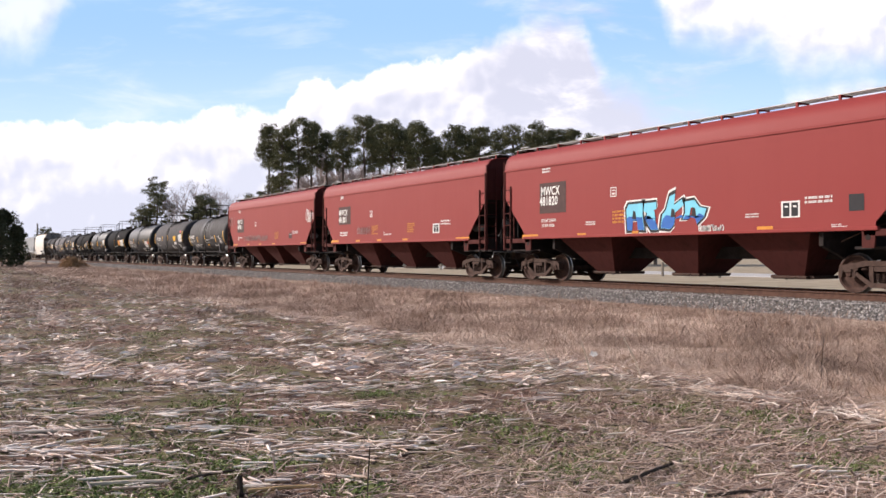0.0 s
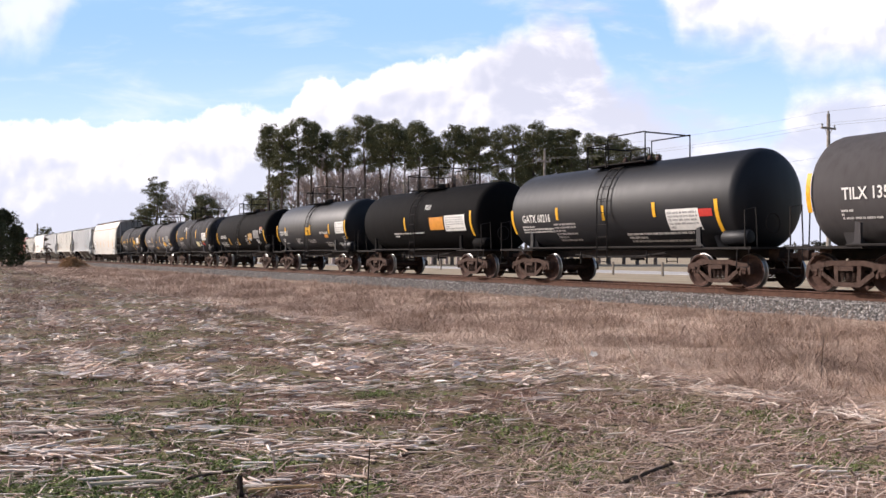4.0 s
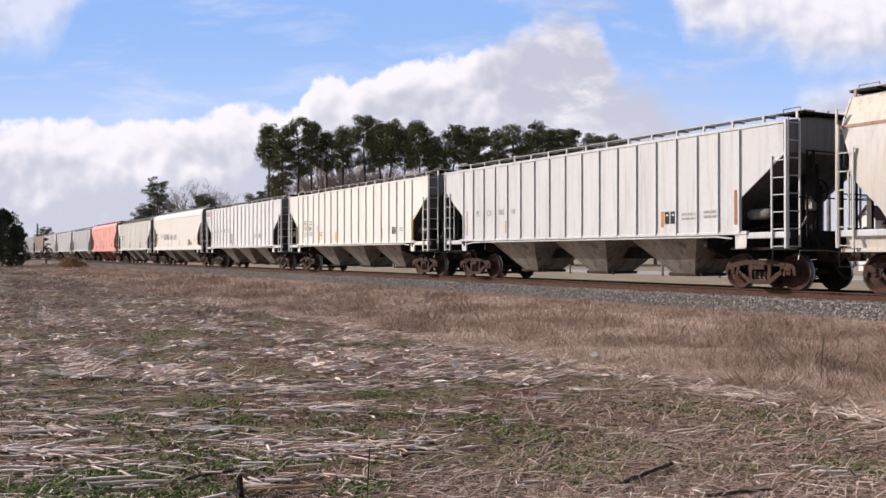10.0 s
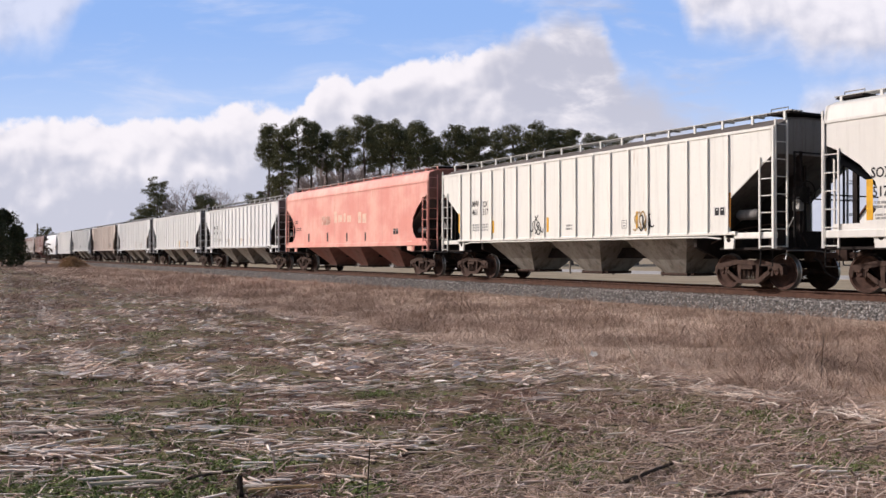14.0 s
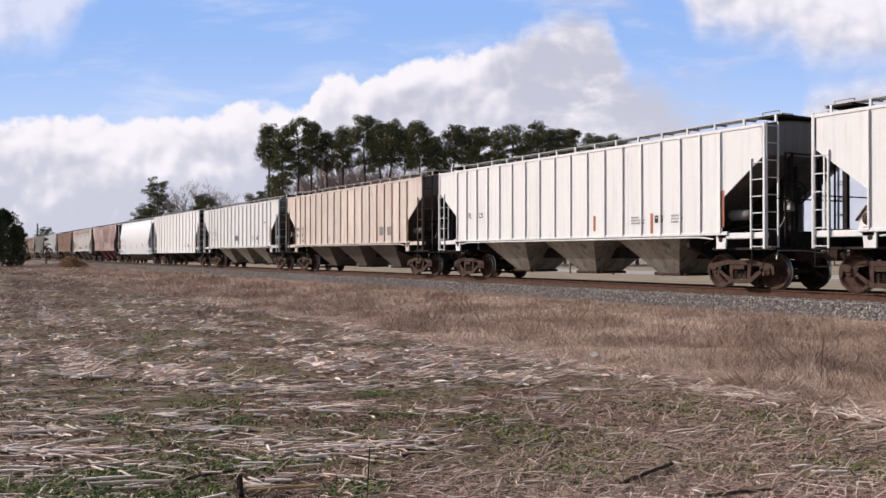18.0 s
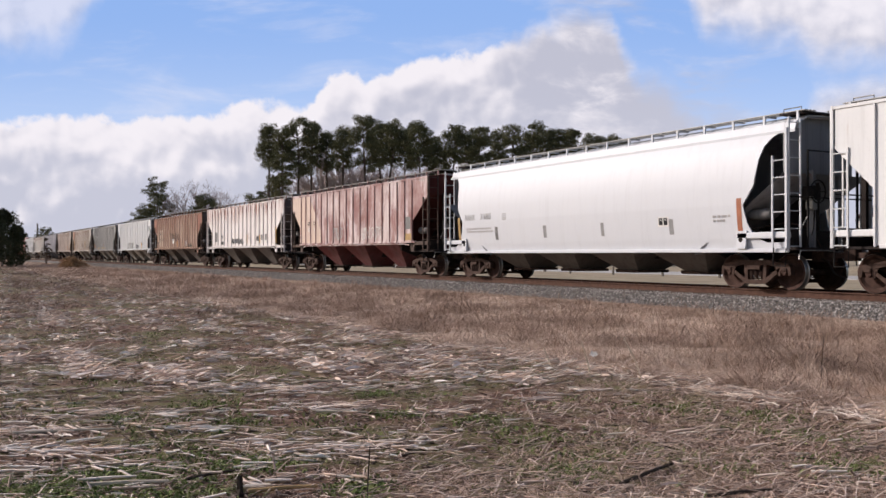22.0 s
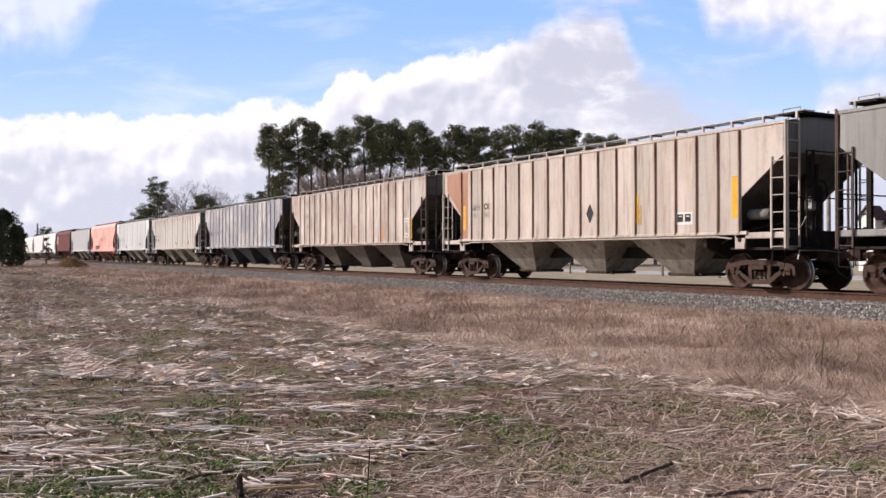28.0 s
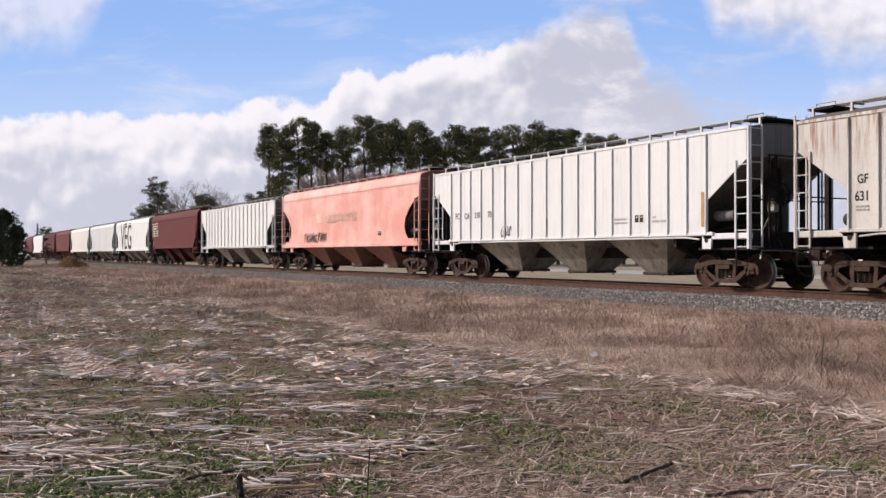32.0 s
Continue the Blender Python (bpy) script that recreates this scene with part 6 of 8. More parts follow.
lines(19, 0.81, 1.29, 1.75, 1.94, RUST_PATCH)
lines(19, -2.75, -2.37, 1.74, 1.97, GREY_PAINT)
mark(20, "96", -3.66, 2.31, 0.26, GREY_PAINT)
bar(20, 6.69, 6.81, 1.57, 2.49, YELLOW)
bar(20, 4.01, 4.15, 1.53, 1.99, YELLOW)
bar(20, 1.48, 1.64, 1.54, 2.01, YELLOW)
bar(20, -1.55, -1.45, 1.54, 2.00, YELLOW)
bar(20, 4.16, 4.53, 1.76, 2.04, WHITE_PAINT)
data_box(20, 4.19, 4.50, 1.82, 2.02, BLACK_PAINT)
lines(20, 3.21, 3.78, 1.80, 2.05, GREY_PAINT)
lines(20, 5.60, 6.07, 1.79, 2.07, PALE_PATCH)
mark(21, "PL", -6.04, 2.28, 0.28, BLACK_PAINT)
mark(21, "CX", -5.37, 2.27, 0.27, BLACK_PAINT)
bar(21, 6.67, 6.78, 1.62, 2.57, RUST_PATCH)
bar(21, 4.02, 4.13, 1.50, 2.08, RUST_PATCH)
bar(21, 1.47, 1.58, 1.63, 2.10, RUST_PATCH)
bar(21, 4.17, 4.55, 1.77, 2.04, WHITE_PAINT)
data_box(21, 4.20, 4.52, 1.80, 2.01, BLACK_PAINT)
lines(21, 3.21, 3.79, 1.77, 2.03, GREY_PAINT)
lines(21, 4.86, 5.30, 1.77, 2.03, GREY_PAINT)
mark(22, "MW", -6.70, 2.20, 0.29, BLACK_PAINT)
mark(22, "CX", -5.98, 2.20, 0.28, BLACK_PAINT)
mark(22, "461", -6.70, 1.88, 0.29, BLACK_PAINT)
mark(22, "975", -5.97, 1.89, 0.28, BLACK_PAINT)
bar(22, -6.95, -6.80, 1.53, 2.49, TAN_PATCH)
bar(22, -5.89, -5.61, 1.60, 1.72, HALF_GREY)
bar(22, 6.66, 6.79, 1.56, 2.51, TAN_PATCH)
bar(22, 3.95, 4.41, 1.78, 2.17, HALF_GREY)
bar(22, 4.75, 5.15, 1.78, 2.16, HALF_GREY)
bar(22, 3.63, 3.77, 1.54, 2.11, TAN_PATCH)
bar(22, 1.11, 1.24, 1.56, 2.06, TAN_PATCH)
mark(23, "IT", -5.96, 2.28, 0.31, BLACK_PAINT)
mark(23, "LX", -5.30, 2.29, 0.30, BLACK_PAINT)
bar(23, -6.78, -6.68, 1.76, 2.60, TAN_PATCH)
lines(23, -6.05, -5.57, 1.87, 2.07, PALE_PATCH)
lines(23, -5.32, -4.85, 1.89, 2.08, PALE_PATCH)
scribble(23, -0.54, 0.25, 1.73, 2.14, BLACK_PAINT)
bar(23, 3.97, 4.41, 1.78, 2.08, WHITE_PAINT)
data_box(23, 4.01, 4.37, 1.84, 2.06, BLACK_PAINT)
bar(23, 5.49, 5.85, 2.85, 2.90, BLACK_PAINT)
bar(23, 6.52, 6.64, 1.67, 2.64, RUST_PATCH)
lines(23, 3.12, 3.65, 1.86, 2.09, GREY_PAINT)
bar(24, 4.21, 4.62, 1.45, 1.77, WHITE_PAINT)
data_box(24, 4.25, 4.58, 1.49, 1.73, BLACK_PAINT)
bar(24, 6.43, 6.51, 1.21, 2.15, RUST_PATCH)
lines(24, 3.08, 3.79, 1.45, 1.68, PALE_PATCH)
lines(24, 4.95, 5.36, 1.50, 1.70, PALE_PATCH)
mark(25, "NAHX", -6.70, 2.20, 0.31, GREY_PAINT)
mark(25, "316865", -5.60, 2.21, 0.31, GREY_PAINT)
lines(25, -6.60, -4.74, 1.71, 1.93, PALE_PATCH)
outline(25, -4.12, -3.89, 2.16, 2.38, GREY_PAINT)
bar(25, -4.62, -4.48, 1.47, 1.89, GREY_PAINT)
bar(25, -7.24, -7.08, 1.47, 2.34, TAN_PATCH)
bar(25, -4.65, -4.45, 1.44, 1.91, GREY_PAINT)
bar(25, -1.68, -1.50, 1.47, 1.88, GREY_PAINT)
bar(25, 1.31, 1.46, 1.47, 1.88, GREY_PAINT)
bar(25, 4.26, 4.43, 1.46, 1.89, GREY_PAINT)
bar(25, 6.71, 6.87, 1.47, 2.34, RUST_PATCH)
bar(25, 3.83, 4.26, 1.68, 1.96, WHITE_PAINT)
data_box(25, 3.87, 4.21, 1.73, 1.93, BLACK_PAINT)
lines(25, 5.90, 6.52, 1.73, 1.96, PALE_PATCH)
mark(26, "ND", -5.64, 2.45, 0.31, BLACK_PAINT)
mark(26, "YX", -4.65, 2.47, 0.31, BLACK_PAINT)
mark(26, "83", -5.64, 2.14, 0.31, WHITE_PAINT)
mark(26, "01", -4.65, 2.14, 0.31, WHITE_PAINT)
scribble(26, 1.40, 3.60, 1.59, 2.22, WHITE_PAINT)
scribble(26, -2.22, -0.94, 1.62, 2.37, PALE_PATCH)
bar(26, 5.84, 6.40, 1.52, 1.81, TAN_PATCH)
bar(26, 5.88, 6.34, 2.00, 2.53, HALF_GREY)
lines(26, 7.11, 7.61, 3.98, 4.15, WHITE_PAINT)
scribble(27, -2.24, -1.43, 1.64, 1.99, BLACK_PAINT)
scribble(27, -1.30, -0.53, 1.62, 1.99, BLACK_PAINT)
scribble(27, -0.41, 0.40, 1.60, 1.96, BLACK_PAINT)
bar(27, 3.13, 3.60, 1.76, 2.06, BLACK_PAINT)
bar(27, 4.01, 4.40, 1.81, 2.14, HALF_GREY)
bar(27, 4.79, 5.22, 1.80, 2.16, HALF_GREY)
bar(27, -6.26, -5.66, 1.81, 2.48, HALF_GREY)
bar(27, 6.70, 6.87, 1.62, 2.57, YELLOW)
bar(27, 3.66, 3.86, 1.63, 2.13, YELLOW)
bar(27, 1.14, 1.32, 1.65, 2.18, YELLOW)
lines(27, -4.67, -4.12, 2.02, 2.26, BLACK_PAINT)
lines(27, 1.41, 2.07, 1.88, 2.32, PALE_PATCH)
scribble(27, -4.73, -3.96, 1.61, 1.85, BLACK_PAINT)
mark(28, "ND", -6.06, 2.61, 0.36, BLACK_PAINT)
mark(28, "YX", -5.30, 2.61, 0.35, BLACK_PAINT)
mark(28, "82", -6.06, 2.08, 0.36, BLACK_PAINT)
mark(28, "10", -5.30, 2.09, 0.35, BLACK_PAINT)
mark(28, "05", -4.56, 2.11, 0.34, BLACK_PAINT)
bar(28, -1.29, -0.67, 1.83, 2.23, WHITE_PAINT)
scribble(28, -2.22, 1.28, 2.01, 2.73, DARK_PANEL)
bar(28, 0.34, 0.48, 1.53, 2.03, ORANGE)
bar(28, -2.36, -2.26, 1.49, 1.99, ORANGE)
bar(28, -6.75, -6.46, 1.85, 2.04, BLACK_PAINT)
outline(28, 3.09, 3.76, 1.64, 1.98, PALE_PATCH)
scribble(28, 3.94, 5.25, 1.51, 1.77, BLACK_PAINT)
scribble(29, -2.92, 0.33, 1.47, 2.14, BLACK_PAINT)
scribble(29, 1.37, 2.83, 1.46, 1.93, BLACK_PAINT)
scribble(29, 7.11, 7.70, 3.10, 3.57, BLACK_PAINT)
bar(29, 6.52, 6.75, 1.58, 2.41, YELLOW)
bar(29, 3.81, 3.99, 1.43, 2.04, YELLOW)
data_box(29, 4.04, 4.48, 1.83, 2.10, BLACK_PAINT)
lines(29, 4.62, 5.24, 1.79, 2.04, GREY_PAINT)
bar(30, -5.59, -5.11, 2.80, 3.18, WHITE_PAINT)
bar(30, -4.78, -4.32, 2.83, 3.15, WHITE_PAINT)
mark(30, "ND", -5.53, 2.87, 0.36, BLACK_PAINT)
mark(30, "YX", -4.74, 2.86, 0.35, BLACK_PAINT)
mark(30, "83", -5.50, 2.33, 0.36, BLACK_PAINT)
mark(30, "03", -4.74, 2.33, 0.35, BLACK_PAINT)
mark(30, "29", -3.80, 2.33, 0.34, BLACK_PAINT)
scribble(30, -2.09, -1.45, 1.79, 2.30, WHITE_PAINT)
bar(30, -1.17, -0.62, 1.61, 1.75, YELLOW)
bar(30, 0.64, 1.06, 1.62, 1.75, YELLOW)
bar(30, -3.75, -3.28, 1.59, 1.73, YELLOW)
bar(30, -6.56, -6.20, 1.71, 2.13, ORANGE)
scribble(30, -0.31, 0.27, 1.77, 2.14, RUST_PATCH)
scribble(30, 1.36, 1.95, 1.86, 2.26, GREY_PAINT)
mark(31, "MW", -6.15, 2.56, 0.33, GREY_PAINT)
mark(31, "CX", -5.36, 2.58, 0.32, BLACK_PAINT)
mark(31, "461", -6.15, 2.27, 0.30, GREY_PAINT)
mark(31, "941", -5.38, 2.27, 0.29, GREY_PAINT)
bar(31, -6.85, -6.68, 1.85, 2.79, YELLOW)
bar(31, 2.87, 3.04, 1.82, 2.65, YELLOW)
bar(31, 6.56, 6.75, 1.84, 2.92, YELLOW)
bar(31, 4.55, 5.18, 1.72, 2.06, WHITE_PAINT)
data_box(31, 4.61, 5.12, 1.80, 2.01, BLACK_PAINT)
mark(31, "♦", 0.54, 1.99, 0.56, BLACK_PAINT)
bar(31, 3.02, 3.17, 1.77, 2.34, TAN_PATCH)
mark(32, "ND", -5.56, 2.87, 0.33, GREY_PAINT)
mark(32, "YX", -4.57, 2.89, 0.32, GREY_PAINT)
mark(32, "82", -5.56, 2.34, 0.33, GREY_PAINT)
bar(32, 6.46, 6.64, 1.57, 2.52, YELLOW)
bar(32, 3.73, 3.86, 1.57, 2.12, ORANGE)
bar(32, 1.12, 1.23, 1.57, 2.06, ORANGE)
outline(32, 5.93, 6.36, 1.65, 2.48, WHITE_PAINT)
mark(33, "MW", -6.59, 2.29, 0.33, BLACK_PAINT)
mark(33, "CX", -5.99, 2.30, 0.33, BLACK_PAINT)
mark(33, "166", -5.19, 2.32, 0.32, BLACK_PAINT)
mark(33, "675", -4.49, 2.34, 0.32, BLACK_PAINT)
bar(33, 6.88, 7.03, 1.58, 2.48, YELLOW)
bar(33, 3.86, 4.00, 1.58, 2.13, TAN_PATCH)
bar(33, 0.36, 0.50, 1.56, 2.11, TAN_PATCH)
bar(33, 5.82, 6.20, 1.55, 1.68, BLUE_LIGHT)
scribble(33, 2.67, 3.59, 2.20, 3.72, PALE_PATCH)
scribble(33, -1.17, 0.21, 2.36, 3.35, PALE_PATCH)
outline(33, 5.15, 5.34, 1.76, 2.02, WHITE_PAINT)
mark(34, "GF", -6.91, 2.49, 0.29, BLACK_PAINT)
mark(34, "631", -6.97, 2.10, 0.31, BLACK_PAINT)
lines(34, -6.93, -6.59, 1.86, 2.01, GREY_PAINT)
mark(34, "SX", -6.14, 2.46, 0.31, BLACK_PAINT)
mark(34, "106", -6.14, 2.09, 0.31, BLACK_PAINT)
data_box(34, 4.58, 4.95, 1.77, 2.04, BLACK_PAINT)
bar(34, 6.60, 6.70, 1.56, 2.50, RUST_PATCH)
bar(34, 2.67, 2.75, 1.56, 2.08, RUST_PATCH)
scribble(34, 0.57, 0.90, 1.71, 2.05, BLACK_PAINT)
mark(35, "FC", -6.33, 2.27, 0.35, BLACK_PAINT)
mark(35, "CA", -5.56, 2.26, 0.34, BLACK_PAINT)
mark(35, "218", -4.75, 2.28, 0.33, BLACK_PAINT)
mark(35, "70", -4.04, 2.27, 0.33, BLACK_PAINT)
bar(35, 6.45, 6.57, 1.64, 2.58, TAN_PATCH)
bar(35, 3.80, 4.26, 1.79, 2.08, WHITE_PAINT)
data_box(35, 3.85, 4.21, 1.84, 2.05, BLACK_PAINT)
lines(35, 2.95, 3.51, 1.79, 2.01, PALE_PATCH)
lines(35, 4.59, 5.15, 1.79, 2.03, PALE_PATCH)
scribble(35, -3.21, -2.59, 1.53, 1.93, BLACK_PAINT)
bar(35, -0.57, -0.44, 1.56, 2.09, TAN_PATCH)
bar(36, -3.18, -2.55, 2.58, 3.12, SALMON_PALE)
scribble(36, -2.00, 2.26, 2.45, 3.05, SALMON_PALE)
scribble(36, -4.84, -1.77, 1.53, 2.07, BLACK_PAINT)
data_box(36, 4.39, 4.74, 1.78, 1.96, BLACK_PAINT)
mark(39, "VEG", -5.54, 1.38, 3.99, BLACK_PAINT)
lines(38, -7.72, -5.38, 2.49, 3.78, WHITE_PAINT)


# ---- field litter, grass and weeds ----
def heights(y):
    d = np.abs(y - TRACK_Y)
    return np.where(d > 11.0, 0.0, np.where(d > 3.2, 0.22 * (11.0 - d) / 7.8, 0.22))


def scatter(rng, count, y0, y1, near=5.0, far=110.0, power=1.0):
    """Places in view, denser towards the camera."""
    out = []
    have = 0
    while have < count:
        z = near * (far / near) ** (rng.random(count * 2) ** power)
        r = rng.uniform(-0.55, 0.55, count * 2) * z
        x = AXIS.x * z + RIGHT.x * r
        y = AXIS.y * z + RIGHT.y * r
        ok = (y > y0) & (y < y1)
        out.append(np.stack([x[ok], y[ok]], 1))
        have += int(ok.sum())
    return np.concatenate(out)[:count]


def sticks(name, p, length, radius, yaw, pitch, lift, mat, label, category, bend=0.0, rng=None):
    """Three-sided stalks lying or leaning on the ground."""
    n = len(p)
    d = np.stack([np.cos(yaw) * np.cos(pitch), np.sin(yaw) * np.cos(pitch), np.sin(pitch)], 1)
    side = np.stack([-np.sin(yaw), np.cos(yaw), np.zeros(n)], 1)
    up = np.cross(d, side)
    base = np.stack([p[:, 0], p[:, 1], heights(p[:, 1]) + lift], 1)
    v = []
    for t, k in ((0.0, 1.0), (0.5, 0.95), (1.0, 0.7)):
        c = base + d * (length * t)[:, None]
        c[:, 2] += bend * length * 4 * t * (1 - t)
        c += side * (bend * length * 3 * t * (1 - t) * np.sin(yaw * 7))[:, None]
        for a in (0.5, 2.6, 4.7):
            v.append(c + (side * math.cos(a) + up * math.sin(a)) * (radius * k)[:, None])
    v = np.stack(v, 1)
    quads = []
    for s in (0, 3):
        for k in range(3):
            quads.append((s + k, s + (k + 1) % 3, s + 3 + (k + 1) % 3, s + 3 + k))
    f = (np.array(quads)[None] + (np.arange(n) * 9)[:, None, None]).reshape(-1, 4)
    ob = new(name, fast_mesh(name, v.reshape(-1, 3), f, mat, True))
    return tagged(ob, label, category, kind="stuff")


def blades(name, p, height, width, lean, mat, label, category, rng, z=None):
    """Bent dry blades, three triangles each."""
    n = len(p)
    yaw = rng.uniform(0, 6.283, n)
    way = rng.uniform(0, 6.283, n)
    s = np.stack([np.cos(yaw), np.sin(yaw), np.zeros(n)], 1) * (width / 2)[:, None]
    w = np.stack([np.cos(way), np.sin(way), np.zeros(n)], 1)
    base = np.stack([p[:, 0], p[:, 1], (heights(p[:, 1]) if z is None else z) - 0.01], 1)
    up = np.array([0, 0, 1.0])
    mid = base + up * (height * 0.6)[:, None] + w * (height * lean * 0.35)[:, None]
    tip = base + up * (height * (1 - 0.35 * lean))[:, None] + w * (height * lean)[:, None]
    v = np.stack([base - s, base + s, mid - s * 0.7, mid + s * 0.7, tip], 1)
    f = (np.array([(0, 1, 3), (0, 3, 2), (2, 3, 4)])[None] + (np.arange(n) * 5)[:, None, None]).reshape(-1, 3)
    ob = new(name, fast_mesh(name, v.reshape(-1, 3), f, mat, True))
    return tagged(ob, label, category, kind="stuff")


STRAW = islands("bleached_corn_stalks", [(0.50, 0.36, 0.285), (0.78, 0.60, 0.49), (0.94, 0.79, 0.68), (0.98, 0.90, 0.82), (0.90, 0.72, 0.61), (0.66, 0.49, 0.39)])
STRAW_DULL = islands("weathered_corn_litter", [(0.21, 0.145, 0.115), (0.44, 0.32, 0.26), (0.66, 0.52, 0.44), (0.52, 0.385, 0.32), (0.31, 0.22, 0.18)])
DRYGRASS = islands("dry_tan_grass", [(0.34, 0.23, 0.175), (0.53, 0.38, 0.295), (0.66, 0.50, 0.39), (0.56, 0.40, 0.315), (0.72, 0.56, 0.45), (0.42, 0.295, 0.225)])
DRYWEED = islands("dry_brown_weeds", [(0.20, 0.13, 0.10), (0.32, 0.22, 0.165), (0.42, 0.30, 0.23), (0.27, 0.19, 0.145)])
STRAW_MID = islands("faded_corn_husks", [(0.36, 0.26, 0.21), (0.58, 0.44, 0.37), (0.78, 0.64, 0.56), (0.46, 0.34, 0.28)])
THATCH = islands("grey_brown_dead_grass", [(0.32, 0.205, 0.150), (0.54, 0.37, 0.28), (0.76, 0.57, 0.45), (0.42, 0.285, 0.215)])
DRYPALE = islands("pale_dry_grass", [(0.54, 0.40, 0.31), (0.70, 0.54, 0.43), (0.82, 0.66, 0.54), (0.62, 0.47, 0.37), (0.42, 0.30, 0.23)])
GREENWEED = islands("green_weed_leaves", [(0.10, 0.135, 0.036), (0.14, 0.19, 0.048), (0.20, 0.24, 0.080), (0.17, 0.165, 0.070), (0.12, 0.165, 0.042)])
DARKSTICK = islands("dark_rotten_stalks", [(0.045, 0.032, 0.025), (0.10, 0.07, 0.055), (0.07, 0.05, 0.04)])

FIELD_EDGE = 8.1
ROW_WAY = (AXIS + RIGHT * (-0.486)).normalized()       # the old corn rows run almost along the track
ROW_SIDE = Vector((-ROW_WAY.y, ROW_WAY.x, 0))
ROW = 0.97


def streaks(p):
    """How much litter lies at a place: windrows along the rows far off, drifts across the view close by."""
    u = p[:, 0] * RIGHT.x + p[:, 1] * RIGHT.y
    w = p[:, 0] * AXIS.x + p[:, 1] * AXIS.y
    v = p[:, 0] * ROW_SIDE.x + p[:, 1] * ROW_SIDE.y
    row = 0.5 + 0.5 * np.cos(2 * math.pi * v / ROW)
    far = np.clip((w - 7.5) / 5.0, 0.0, 1.0)
    k = np.array([noise.noise((a * 0.42, b * 1.25, 1.7)) + 0.55 * noise.noise((a * 1.4, b * 3.6, 8.0)) for a, b in zip(u, w)])
    return k * (1.0 - 0.35 * far) + far * 0.55 * (row - 0.52) - 0.07 * np.clip(u, 0.0, 4.0) * np.clip((13.0 - w) / 3.0, 0.0, 1.0)


def strips(name, p, length, width, yaw, roll, lift, mat, label, category, rng):
    """Curled flat leaves and split stalks lying on the ground."""
    n = len(p)
    d = np.stack([np.cos(yaw), np.sin(yaw), np.zeros(n)], 1)
    q = np.stack([-np.sin(yaw), np.cos(yaw), np.zeros(n)], 1)
    side = q * np.cos(roll)[:, None] + np.array([0, 0, 1.0]) * np.sin(roll)[:, None]
    base = np.stack([p[:, 0], p[:, 1], heights(p[:, 1]) + lift], 1)
    arch, curve, slope = rng.uniform(-0.01, 0.05, n), rng.normal(0, 0.03, n), rng.normal(0.0, 0.06, n)
    v = []
    for t, k in ((-0.5, 0.55), (-0.17, 1.0), (0.2, 0.95), (0.5, 0.35)):
        c = base + d * (length * t)[:, None] + q * (curve * length * (1 - 4 * t * t))[:, None]
        c[:, 2] += arch * (1 - 4 * t * t) * length * 2 + slope * length * t
        v += [c - side * (width * k / 2)[:, None], c + side * (width * k / 2)[:, None]]
    v = np.stack(v, 1)
    f = (np.array([(0, 1, 3, 2), (2, 3, 5, 4), (4, 5, 7, 6)])[None] + (np.arange(n) * 8)[:, None, None]).reshape(-1, 4)
    ob = new(name, fast_mesh(name, v.reshape(-1, 3), f, mat))
    return tagged(ob, label, category, kind="stuff")


def bundles(rng, c, turn, many, along, across):
    """Places and ways of pieces that lie side by side round drift centres."""
    at = np.repeat(np.arange(len(c)), many)
    n = len(at)
    a, b = rng.normal(0, 1.0, n) * along[at], rng.normal(0, 1.0, n) * across[at]
    yaw = turn[at] + rng.normal(0, 0.34, n)
    p = np.stack([c[at, 0] + np.cos(turn[at]) * a - np.sin(turn[at]) * b, c[at, 1] + np.sin(turn[at]) * a + np.cos(turn[at]) * b], 1)
    ok = p[:, 1] < FIELD_EDGE + 0.25
    return p[ok], yaw[ok]


